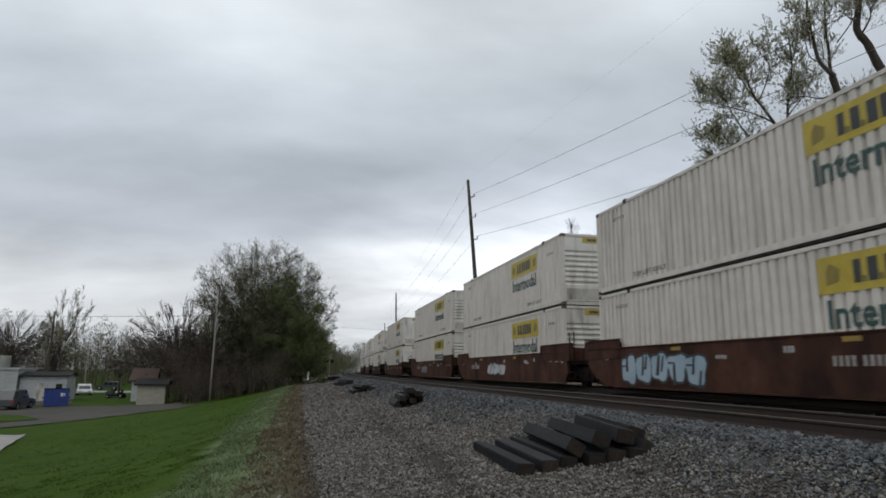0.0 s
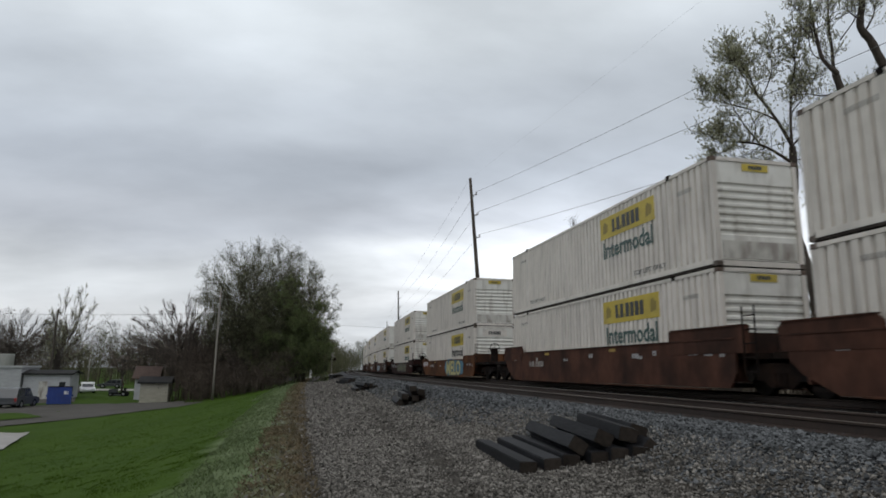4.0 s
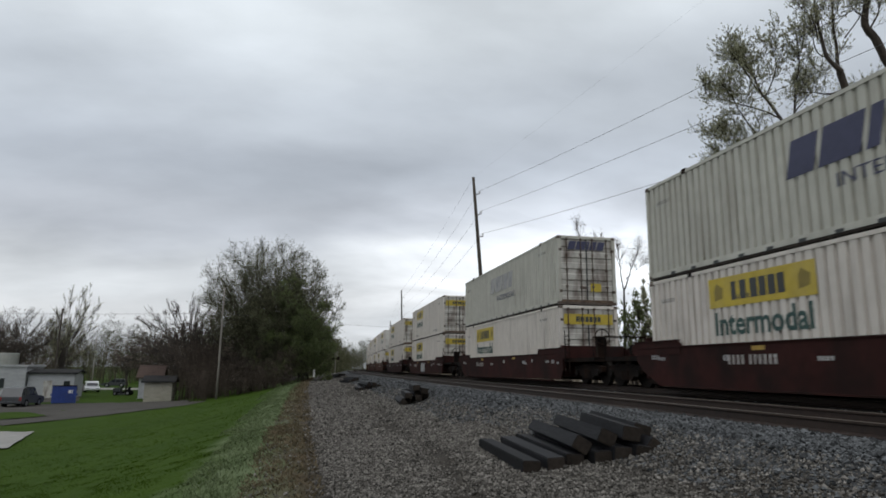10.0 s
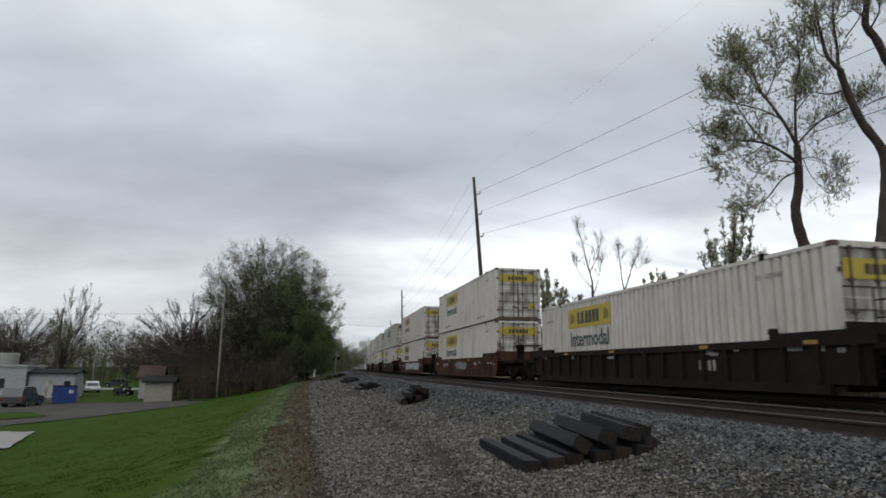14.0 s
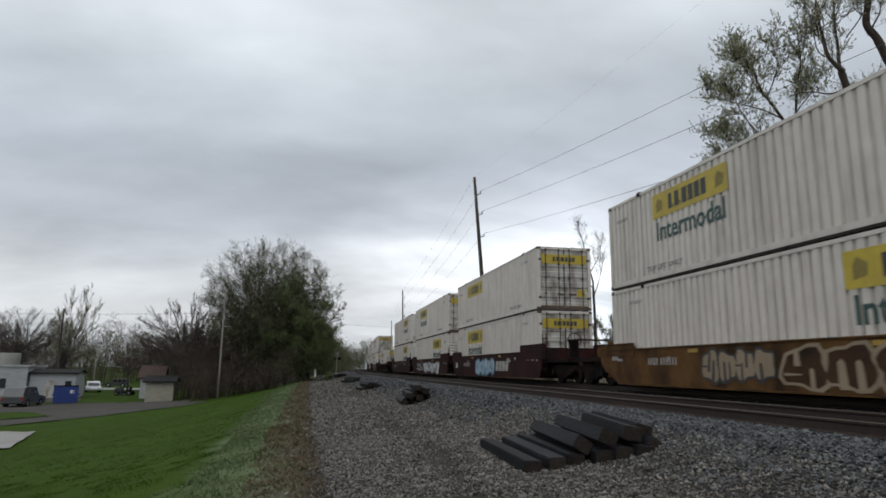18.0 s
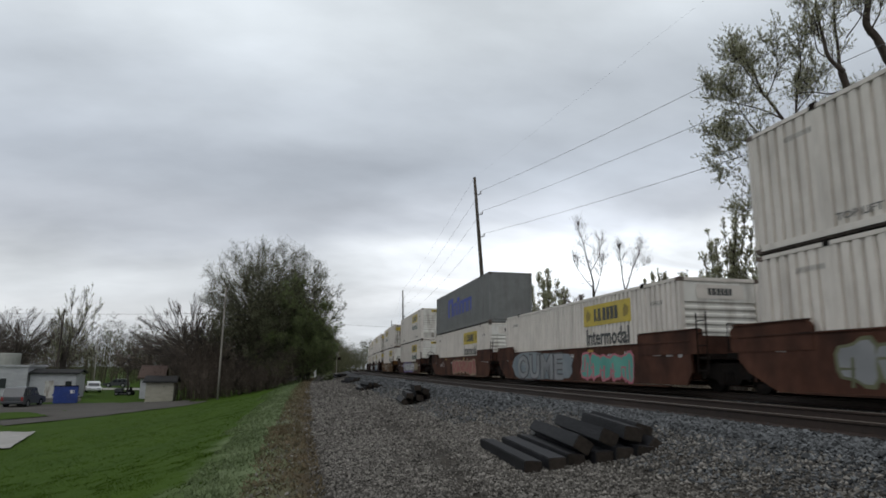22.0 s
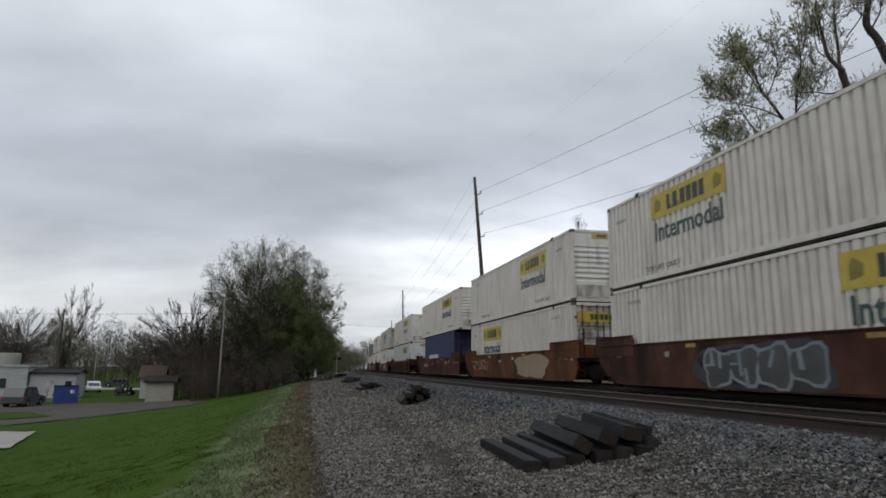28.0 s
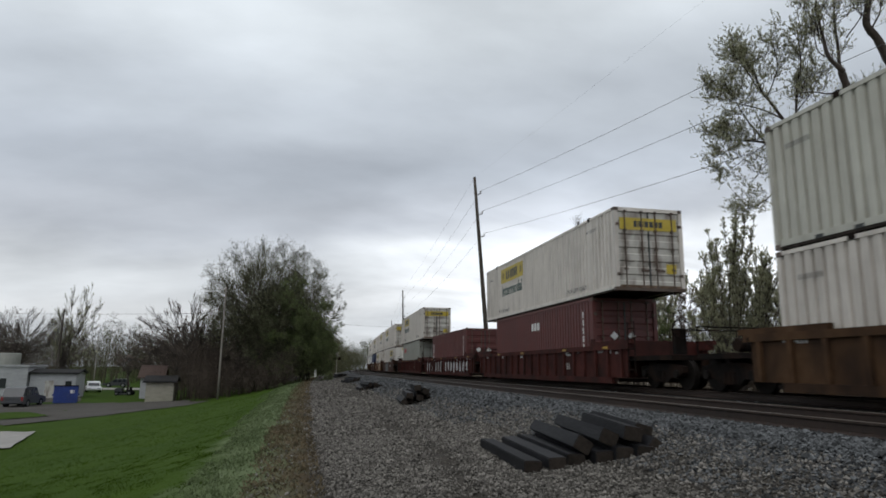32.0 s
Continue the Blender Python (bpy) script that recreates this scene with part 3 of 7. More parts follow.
def container_frame(box, length, paint, posts_at=None):
    hw, hl = WIDE / 2, length / 2
    for sx in (-1, 1):
        for sy in (-1, 1):
            part("corner_post", Build().box(min(sx * hw, sx * (hw - 0.14)), max(sx * hw, sx * (hw - 0.14)), min(sy * hl, sy * (hl - 0.13)), max(sy * hl, sy * (hl - 0.13)), 0.12, TALL - 0.12), paint, box)
            for z in (0.0, TALL - 0.118):
                part("corner_casting", Build().box(min(sx * (hw + .004), sx * (hw - 0.16)), max(sx * (hw + .004), sx * (hw - 0.16)), min(sy * (hl + .004), sy * (hl - 0.178)), max(sy * (hl + .004), sy * (hl - 0.178)), z, z + 0.118), M_BARS, box)
        # the lower strip is painted dark: flange plus the shade between stacked boxes
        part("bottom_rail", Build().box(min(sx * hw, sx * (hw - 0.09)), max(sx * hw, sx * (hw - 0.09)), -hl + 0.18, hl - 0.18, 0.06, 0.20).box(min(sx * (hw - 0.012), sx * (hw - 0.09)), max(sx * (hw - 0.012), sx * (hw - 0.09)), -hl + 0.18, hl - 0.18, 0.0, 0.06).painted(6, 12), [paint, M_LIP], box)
        part("top_rail", Build().box(min(sx * hw, sx * (hw - 0.07)), max(sx * hw, sx * (hw - 0.07)), -hl + 0.18, hl - 0.18, TALL - 0.09, TALL), paint, box)
        if posts_at:
            for sy in (-1, 1):
                y = sy * posts_at
                part("stacking_post", Build().box(min(sx * (hw - .005), sx * (hw - 0.12)), max(sx * (hw - .005), sx * (hw - 0.12)), y - 0.075, y + 0.075, 0.2, TALL - 0.09), paint, box)
                part("lifting_pad", Build().box(min(sx * (hw + 0.006), sx * (hw - 0.15)), max(sx * (hw + 0.006), sx * (hw - 0.15)), y - 0.09, y + 0.09, TALL - 0.10, TALL + 0.045), M_STEEL, box, "dark lifting pad")
        else:
            for sy in (-1, 1):
                y = sy * (hl - 0.09)
                part("twist_lock", Build().box(min(sx * (hw - 0.03), sx * (hw - 0.13)), max(sx * (hw - 0.03), sx * (hw - 0.13)), y - 0.05, y + 0.05, TALL - 0.002, TALL + 0.045), M_STEEL, box, "dark twist lock")
    part("roof", Build().box(-hw + 0.07, hw - 0.07, -hl + 0.02, hl - 0.02, TALL - 0.05, TALL - 0.02), paint, box)
    part("floor", Build().box(-hw + 0.09, hw - 0.09, -hl + 0.05, hl - 0.05, 0.10, 0.16), M_STEEL, box)


def container_doors(box, length, paint):
    """The two door leaves at the tail end, with four lock bars."""
    hw, y = WIDE / 2, -length / 2
    part("door_header", Build().box(-hw + 0.14, hw - 0.14, y + 0.0, y + 0.10, TALL - 0.13, TALL), paint, box)
    part("door_sill", Build().box(-hw + 0.14, hw - 0.14, y + 0.0, y + 0.10, 0.0, 0.14), M_BARS, box)
    for side in (-1, 1):
        a, c = (0.012, hw - 0.15)
        rows, z = [], 0.16
        zs = [(0.16, 0.0)]
        for k in range(5):
            zc = 0.45 + k * 0.47
            zs += [(zc - 0.13, 0), (zc - 0.09, 0.035), (zc + 0.09, 0.035), (zc + 0.13, 0)]
        zs.append((TALL - 0.14, 0))
        rows = [[(side * x, y + 0.045 + d, z) for x in ((a, c) if side < 0 else (c, a))[::-1]] for z, d in zs]
        leaf = part("door_leaf", Build().sheet(rows), M_DOOR if paint in (M_WHITE, M_CREAM) else paint, box, "stained ribbed door leaf")
        for x in (0.22, 0.78):
            x = side * (a + (c - a) * x)
            bb = Build().tube([(x, y + 0.012, 0.12), (x, y + 0.012, TALL - 0.10)], 0.022, 6)
            for z in (0.14, 0.75, 1.45, 2.1, TALL - 0.13):
                bb.box(x - 0.055, x + 0.055, y - 0.012, y + 0.04, z - 0.035, z + 0.035)
            bb.box(min(x, x - side * 0.30), max(x, x - side * 0.30), y - 0.014, y + 0.006, 0.985, 1.015)
            part("lock_bar", bb, M_BARS, leaf, "rusty lock bar")
        for k, z in enumerate((0.55, 2.3)):
            part("hinge", Build().box(min(side * (c - 0.02), side * (c + 0.10)), max(side * (c - 0.02), side * (c + 0.10)), y - 0.012, y + 0.05, z - 0.05, z + 0.05), M_BARS, leaf)
        for dx, z, w, h in ((0.30, 0.66, 0.3, 0.09),):
            x = side * (a + dx) if side < 0 else a + dx - 0.05
            part("data_plate", Build().box(x, x + w, y + 0.036, y + 0.044, z, z + h), M_BARS if h < 0.1 else M_FADED, leaf, "small data plate")
    part("door_gasket", Build().box(-0.03, 0.03, y + 0.03, y + 0.05, 0.15, TALL - 0.14), M_INK, box, "black rubber door gasket")
    part("door_foot", Build().box(-hw + 0.16, hw - 0.16, y - 0.006, y + 0.03, 0.10, 0.19), M_RUSTY, box, "rusted lower door edge")


def container_nose(box, length, paint, bars):
    hw, y = WIDE / 2, length / 2
    zs = [(0.16, 0.0), (0.72, 0.0)]
    if bars == "ribs":
        for k in range(7):
            zc = 0.88 + k * 0.21
            zs += [(zc - 0.075, 0.0), (zc - 0.035, 0.045), (zc + 0.035, 0.045), (zc + 0.075, 0.0)]
    zs.append((TALL - 0.02, 0.0))
    part("front_wall", Build().sheet([[(x, y - 0.03 - d, z) for x in (hw - 0.13, -hw + 0.13)] for z, d in zs]), M_NOSE if paint == M_WHITE else paint, box)
    part("front_sill", Build().box(-hw + 0.13, hw - 0.13, y - 0.1, y, 0.0, 0.14), paint, box)
    part("front_header", Build().box(-hw + 0.13, hw - 0.13, y - 0.1, y, TALL - 0.1, TALL), paint, box)
    if bars == "ribs":
        part("kick_plate", Build().box(-hw + 0.2, hw - 0.2, y - 0.03, y - 0.018, 0.2, 0.66), M_DOOR, box, "scuffed lower end plate")


def end_panel(box, y_face, turn, x0, x1, z0, z1, bars=True, white=False):
    """A name panel on an end; turn is 1 on the front end, -1 on the door end."""
    m = Matrix.Translation((0, y_face, 0)) @ (pose(0, 0, 0, 90, 0, 180) if turn > 0 else pose(0, 0, 0, 90, 0, 0))
    w, h = x1 - x0, z1 - z0
    panel = part("end_panel", Build().box(x0, x1, z0, z1, 0, 0.004), M_WHITE if white else M_YELLOW, box, "white end panel" if white else "yellow end panel", m=m)
    if bars:
        b = Build()
        for a, c in BARS_HUNT:
            b.box(x0 + a * w, x0 + (a + c) * w, z0 + h * 0.25, z0 + h * 0.75, 0.004, 0.009)
        tagged(part("name_mark", b, M_INK, panel), kind="stuff")


def white_container(name, style):
    """A 53-foot box; its front wall is at +y, its doors at -y."""
    label = {"yellow": "white ribbed 53-foot container with yellow name panels", "outline": "white ribbed 53-foot container with black-outlined name panels",
             "smooth": "white smooth-sided 53-foot container with yellow name panels", "slant": "cream ribbed 53-foot container with slanted dark marks",
             "worn": "cream ribbed 53-foot container with worn grey marks", "worn_blue": "white ribbed 53-foot container with faded blue marks",
             "grey": "dark grey ribbed 53-foot container with large blue lettering", "white_end": "white ribbed 53-foot container with white end panel", "wordless": "white ribbed 53-foot container with plain yellow panels"}[style]
    paint = {"slant": M_CREAM, "worn": M_CREAM, "grey": M_GREYBOX, "smooth": M_COOLWHITE}.get(style, M_WHITE)
    box = thing(name, label, "shipping container", "double-stacked containers")
    container_frame(box, C53, paint, 6.02)
    hw, hl = WIDE / 2, C53 / 2
    for side in (-1, 1):
        if style == "smooth":
            wall = part("side_wall", Build().box(min(side * (hw - 0.012), side * (hw - 0.05)), max(side * (hw - 0.012), side * (hw - 0.05)), -hl + 0.13, hl - 0.13, 0.2, TALL - 0.09), paint, box)
        else:
            wall = part("side_wall", corrugated(C53, -hl + 0.13, hl - 0.13, 0.2, TALL - 0.09, side * (hw - 0.014), side, 0.285, 0.07), paint, box)
        face = hw - 0.010
        mid = hl - 4.65
        if style in ("yellow", "smooth", "outline", "white_end", "wordless"):
            yellow_panel(box, side, mid, 1.85, 3.6, 0.75, face, style == "outline")
            if style not in ("smooth", "wordless"):
                word = text_mesh("Intermodal", 0.80, M_GREENINK if style == "yellow" else M_INK, 3.25, 0.018)
                part("lettering", word, None, box, "dark lettering", m=on_side(side, mid - side * 1.66, 1.17, face))
        elif style in ("slant", "worn", "worn_blue"):
            ink = {"slant": M_NAVYINK, "worn": M_FADED, "worn_blue": M_PALEBLUE}[style]
            marks = slant_blocks([0.78, 1.05, 0.30, 0.62, 0.66], 0.82, 0.22, 0.13)
            part("slanted_mark", marks, ink, box, "slanted plain mark", m=on_side(side, -side * 2.2, 1.5, face))
            if style != "worn_blue":
                word = text_mesh("INTERMODAL", 0.42, M_NAVYINK, 3.2, 0.0)
                part("lettering", word, None, box, "dark lettering", m=on_side(side, -side * 0.9, 0.98, face))
        else:
            b, x = Build(), 0.0
            for w, h in ((1.75, 1.3), (1.0, 0.9), (0.72, 1.2), (0.95, 0.9), (1.05, 0.9), (1.1, 0.9)):
                b.prism([(x, 0), (x + w * 0.3, 0), (x + w * 0.3, h * 0.75), (x + w * 0.7, h * 0.75), (x + w * 0.7, 0), (x + w, 0), (x + w, h), (x, h)], 2, 0, 0.004)
                x += w + 0.13
            part("blue_mark", b, M_BLUEINK, box, "large plain blue mark", m=on_side(side, 0.15 - side * 3.6, 1.05, face))
        for end in (-1, 1):
            if style not in ("slant", "worn", "grey"):
                word = text_mesh("TOP LIFT ONLY", 0.21, M_DULLINK, 1.9, 0.004)
                part("lettering", word, None, box, "grey stencilled lettering", m=on_side(side, end * 4.75 - side * 0.95, 0.31, face))
        small_marks(box, side, -hl + 1.2 if side > 0 else -hl + 2.3, 2.35, face, 9, 0.12, M_DULLINK)
        small_marks(box, side, hl - 1.6 if side > 0 else hl - 0.6, 2.2, face, 7, 0.12, M_DULLINK)
        if style in ("slant", "worn"):
            b = Build()
            for k in range(15):
                b.box(0.5 + k * 0.98, 0.72 + k * 0.98, 0.05, 0.13, 0, 0.004)
            tagged(part("drain_slot", b, M_INK, box, m=on_side(side, -side * 7.4, 0.0, hw + 0.002)), kind="stuff")
    container_doors(box, C53, paint)
    container_nose(box, C53, paint, "plain" if style == "grey" else "ribs")
    if style in ("yellow", "smooth", "outline", "wordless"):
        end_panel(box, -hl + 0.03, -1, -1.08, 1.08, 2.12, 2.55)
        end_panel(box, -hl + 0.03, -1, 0.62, 1.0, 0.62, 0.95, False)
        end_panel(box, hl - 0.012, 1, -0.38, 0.42, 2.56, 2.76)
    elif style == "white_end":
        end_panel(box, hl - 0.012, 1, -0.75, 0.75, 2.3, 2.7, True, True)
        end_panel(box, -hl + 0.03, -1, -1.08, 1.08, 2.12, 2.55)
    elif style in ("slant", "worn"):
        part("end_mark", slant_blocks([0.3, 0.4, 0.1, 0.26, 0.3], 0.36, 0.1, 0.06), M_NAVYINK, box, m=Matrix.Translation((-0.85, -hl + 0.03, 2.32)) @ pose(0, 0, 0, 90, 0, 0))
        end_panel(box, -hl + 0.03, -1, 0.15, 0.62, 0.55, 0.9, False)
    return box


def short_container(name, paint, label, mark):
    box = thing(name, label, "shipping container", "double-stacked containers")
    container_frame(box, C40, paint)
    hw, hl = WIDE / 2, C40 / 2
    for side in (-1, 1):
        part("side_wall", corrugated(C40, -hl + 0.13, hl - 0.13, 0.2, TALL - 0.09, side * (hw - 0.014), side, 0.278, 0.075), paint, box)
        face = hw - 0.010
        if mark == "red":
            b = Build()
            for i in range(4):
                b.prism([(i * 0.36, 0.1), (i * 0.36 + 0.08, 0), (i * 0.36 + 0.22, 0), (i * 0.36 + 0.3, 0.1), (i * 0.36 + 0.3, 0.4), (i * 0.36 + 0.22, 0.5), (i * 0.36 + 0.08, 0.5), (i * 0.36, 0.4)], 2, 0, 0.004)
            part("red_mark", b, M_REDINK, box, "plain red mark", m=on_side(side, hl - 1.1 if side < 0 else hl - 2.6, 1.9, face))
        elif mark == "upright":
            b = Build()
            for i in range(3):
                b.box(0, 0.22, i * 0.42, i * 0.42 + 0.3, 0, 0.004)
            part("white_mark", b, M_WHITEINK, box, "plain white mark", m=on_side(side, hl - 0.45, 1.1, face))
            b = Build()
            for i in range(6):
                b.box(0, 0.1, i * 0.3, i * 0.3 + 0.24, 0, 0.004)
            part("white_mark", b, M_WHITEINK, box, "plain white mark", m=on_side(side, -hl + 0.9, 0.7, face))
        elif mark == "low":
            part("white_mark", slant_blocks([0.26, 0.28, 0.28], 0.34, 0.0, 0.1), M_WHITEINK, box, "plain white mark", m=on_side(side, -0.5 * side, 2.0, face))
            b = Build()
            for i in range(6):
                b.box(0, 0.1, i * 0.3, i * 0.3 + 0.24, 0, 0.004)
            part("white_mark", b, M_WHITEINK, box, "plain white mark", m=on_side(side, -hl + 0.9, 0.7, face))
        else:
            part("white_mark", slant_blocks([0.5, 0.5, 0.5, 0.25, 0.5, 0.5, 0.5], 0.5, 0.0, 0.12), M_WHITEINK, box, "plain white mark", m=on_side(side, hl - 2.2 if side < 0 else hl - 6, 0.9, face))
    container_doors(box, C40, paint)
    container_nose(box, C40, paint, "ribs")
    if mark in ("upright", "low"):
        for x in (-0.45, 0.25):
            part("hazard_diamond", Build().prism([(x, 1.35), (x + 0.16, 1.51), (x, 1.67), (x - 0.16, 1.51)], 1, -hl + 0.002, -hl + 0.006), M_WHITEINK, box, "white diamond sticker")
    return box


M_PALEBLUE = surface("decal_faded_blue", (0.18, 0.24, 0.34), (0.45, 0.48, 0.52), 0.6, grain=2.5, bump=0)

# ---- well cars ----
SPRAY = {}


def spray_paint(key, c1, c2):
    if key not in SPRAY:
        m = surface("spray_" + key, c1, c2, 0.6, grain=1.1, broad=0.8, bump=0)
        SPRAY[key] = m
    return SPRAY[key]


def bogie(parent, y, sideframe=True):
    """A two-axle truck."""
    truck = part("bolster", Build().box(-1.05, 1.05, y - 0.22, y + 0.22, 0.36, 0.72), M_STEEL, parent, "dark cast steel truck")
    for x in (-1.0, 1.0):
        b = Build().prism([(y - 1.15, 0.48), (y - 0.95, 0.36), (y - 0.55, 0.34), (y - 0.38, 0.20), (y + 0.38, 0.20), (y + 0.55, 0.34), (y + 0.95, 0.36), (y + 1.15, 0.48), (y + 1.15, 0.66),
                           (y + 0.5, 0.74), (y - 0.5, 0.74), (y - 1.15, 0.66)], 0, x - 0.09, x + 0.09)
        for k in range(3):
            b.tube([(x * 1.08, y - 0.17 + k * 0.17, 0.24), (x * 1.08, y - 0.17 + k * 0.17, 0.52)], 0.07, 8)
        part("truck_frame", b, M_STEEL, truck)
    for dy in (-0.89, 0.89):
        ax = Build().tube([(-1.12, y + dy, 0.42), (1.12, y + dy, 0.42)], 0.085, 10)
        for x in (-1.12, 1.12):
            ax.disc((x, y + dy, 0.44), 0, 0.12, 0.05, 12)
        part("axle", ax, M_WHEEL, truck)
        for x in (-0.75, 0.75):
            w = Build().disc((x, y + dy, 0.42), 0, 0.42, 0.062, 22)
            w.disc((x * 0.93, y + dy, 0.42), 0, 0.455, 0.014, 22)
            part("wheel", w, M_WHEEL, truck, "worn steel wheel")


def ladder(parent, x, y, z0, z1, wide):
    b = Build()
    for d in (-wide / 2, wide / 2):
        b.tube([(x, y + d, z0), (x, y + d, z1)], 0.02, 5)
    n = int((z1 - z0) / 0.32)
    for i in range(n + 1):
        z = z0 + 0.1 + i * 0.32
        b.tube([(x, y - wide / 2, z), (x, y + wide / 2, z)], 0.016, 5)
    part("ladder", b, M_STEEL, parent, "thin steel ladder")


def well_car(style, colour, front_bogie, rear_bogie, half_front, half_rear):
    """One well unit; its middle is the middle of its load, z = 0 is the rail head. half_front and half_rear: to the ends of the unit."""
    words = {"brown": "rust-brown", "maroon": "dark maroon", "orange": "orange-brown", "tan": "tan-brown", "gold": "ochre-brown", "grey": "dark grey", "red": "red-maroon"}[colour]
    car = thing("well_car", words + (" ribbed" if style == "ribbed" else " smooth-sided") + " steel well car carrying containers", "rail car", "well cars of the train")
    paint = M_WELL[colour]
    x = 1.46
    linked = half_front < 10 or half_rear < 10
    top, front_top, rear_top = (1.32, 1.60, 1.62) if linked else (1.18, 1.36, 1.38)
    for side in (-1, 1):
        lo, hi = (-x, -x + 0.07) if side < 0 else (x - 0.07, x)
        if style == "smooth":
            b = Build().prism([(-8.7, 0.50), (-8.45, 0.16), (7.5, 0.10), (8.4, 0.50), (8.75, 0.80), (8.75, top), (-8.7, top)], 0, lo, hi)
            panel = part("side_panel", b, paint, car)
            e = 0.012 if side > 0 else -0.012
            for y0, y1, z in ((-9.2, -5.9, rear_top), (6.4, 9.0, front_top)):
                out = [(y0, 0.98), (y1, 0.98), (y1, z - 0.12), (y1 - 0.14, z), (y0 + 0.14, z), (y0, z - 0.12)] if y0 > 0 else [(y0, 0.98), (y1, 0.98), (y1, z - 0.02), (y1 - 0.05, z), (y0, z)]
                chord = part("end_chord", Build().prism(out, 0, lo + e, hi + e), paint, car)
                part("chord_cap", Build().box(lo + e - 0.03, hi + e + 0.03, y0 + 0.12, y1 - 0.12, z, z + 0.03), paint, chord)
            part("top_flange", Build().box(lo - 0.03, hi + 0.03, -8.7, 8.7, top - 0.004, top + 0.03), paint, panel)
            part("bottom_flange", Build().box(lo - 0.05, hi + 0.05, -7.5, 6.95, 0.085, 0.125), paint, panel)
            for y in (-6.9, -2.7, 3.1):
                part("reflector", Build().box(lo - 0.006 if side < 0 else hi, lo if side < 0 else hi + 0.006, y, y + 0.44, top - 0.16, top - 0.06), M_REFLECT, panel, "yellow reflector strip")
        else:
            rim = 1.05 if colour == "grey" else 1.20
            b = Build().box(lo, hi, -8.9, 8.9, 0.30, rim)
            panel = part("side_panel", b, paint, car)
            part("top_chord", Build().box(lo - 0.07, hi + 0.07, -9.1, 9.1, rim, rim + 0.17), paint, car)
            part("bottom_chord", Build().box(lo - 0.07, hi + 0.07, -7.9, 7.9, 0.10, 0.30), paint, car)
            for k in range(19):
                y = -8.6 + k * 0.955
                part("rib", Build().prism([(y - 0.06, 0.3), (y + 0.06, 0.3), (y + 0.06, rim), (y - 0.06, rim)], 0, lo - 0.09 if side < 0 else hi, lo if side < 0 else hi + 0.09), paint, panel)
            for y0, y1 in ((-9.3, -6.3), (6.6, 9.3)):
                part("end_chord", Build().box(lo - 0.04, hi + 0.04, y0, y1, rim + 0.17, rim + 0.30), paint, car)
            for y in (-7.7, -4.1, 1.0, 4.8):
                part("reflector", Build().box(lo - 0.076 if side < 0 else hi + 0.07, lo - 0.07 if side < 0 else hi + 0.076, y, y + 0.36, rim + 0.045, rim + 0.125), M_REFLECT, car, "yellow reflector strip")
            part("load_guide", Build().prism([(-6.5, rim + 0.30), (-6.2, rim + 0.30), (-6.25, rim + 0.42), (-6.45, rim + 0.42)], 0, lo, hi), paint, car)
        zt = top - 0.42 if style == "smooth" else rim - 0.14
        b = Build()
        for k, y in enumerate((-8.3, -7.8, -7.2, -5.2, -4.4, -4.2, -4.0, -1.0, 1.2, 4.4, 7.2, 7.5)):
            for q in range(2 + k % 3):
                b.box(lo - 0.004 if side < 0 else hi, lo if side < 0 else hi + 0.004, y + q * 0.11, y + q * 0.11 + 0.07, zt + 0.03 * (k % 4), zt + 0.03 * (k % 4) + 0.09 + 0.05 * (k % 2))
        tagged(part("small_lettering", b, M_FADED, panel, "small worn white bars"), kind="stuff")
        ladder(car, side * 1.5, -9.3 if side < 0 else 9.3, 0.45, 2.05, 0.42)
        part("grab_iron", Build().tube([(side * 1.5, 8.9, 1.0), (side * 1.56, 8.9, 1.02), (side * 1.56, 8.9, 1.3), (side * 1.5, 8.9, 1.32)], 0.016, 5), M_STEEL, car)
    part("well_floor", Build().box(-1.42, 1.42, -8.2, 8.2, 0.16, 0.265), M_STEEL, car)
    for y, half in ((1, half_front), (-1, half_rear)):
        a, c = (8.3, half - 0.25)
        if y < 0:
            a, c = -c, -a
        part("end_platform", Build().box(-1.30, 1.30, a, c, 0.84, 0.98), M_STEEL, car)
        part("centre_sill", Build().box(-0.34, 0.34, a, c, 0.5, 0.86), M_STEEL, car)
        part("bulkhead", Build().box(-1.38, 1.38, y * 8.32 - 0.05, y * 8.32 + 0.05, 0.3, 1.5), paint, car)
    if rear_bogie is not None:
        bogie(car, rear_bogie)
    if front_bogie is not None:
        bogie(car, front_bogie)
    if half_rear > 10:
        for y in (-half_rear, half_front):
            k = 1 if y > 0 else -1
            part("coupler", Build().box(-0.14, 0.14, min(y - k * 0.6, y + k * 0.30), max(y - k * 0.6, y + k * 0.30), 0.62, 0.92), M_STEEL, car)
        wheel, yb = Build(), -half_rear + 0.35
        wheel.tube([(-0.9 + 0.28 * math.cos(a * math.pi / 8), yb, 1.72 + 0.28 * math.sin(a * math.pi / 8)) for a in range(17)], 0.022, 5, False)
        for a in range(4):
            c, d = 0.28 * math.cos(a * math.pi / 2), 0.28 * math.sin(a * math.pi / 2)
            wheel.tube([(-0.9, yb, 1.72), (-0.9 + c, yb + 0.005, 1.72 + d)], 0.015, 4, False)
        part("brake_wheel", wheel, M_STEEL, car, "spoked brake wheel")
        part("brake_stand", Build().box(-1.05, -0.7, -half_rear + 0.42, -half_rear + 0.62, 1.0, 1.75), M_STEEL, car)
        for yy in (-half_rear + 0.3, half_front - 0.3):
            rl = Build().tube([(-1.3, yy, 1.0), (-1.3, yy, 1.7), (1.3, yy, 1.7), (1.3, yy, 1.0)], 0.02, 5)
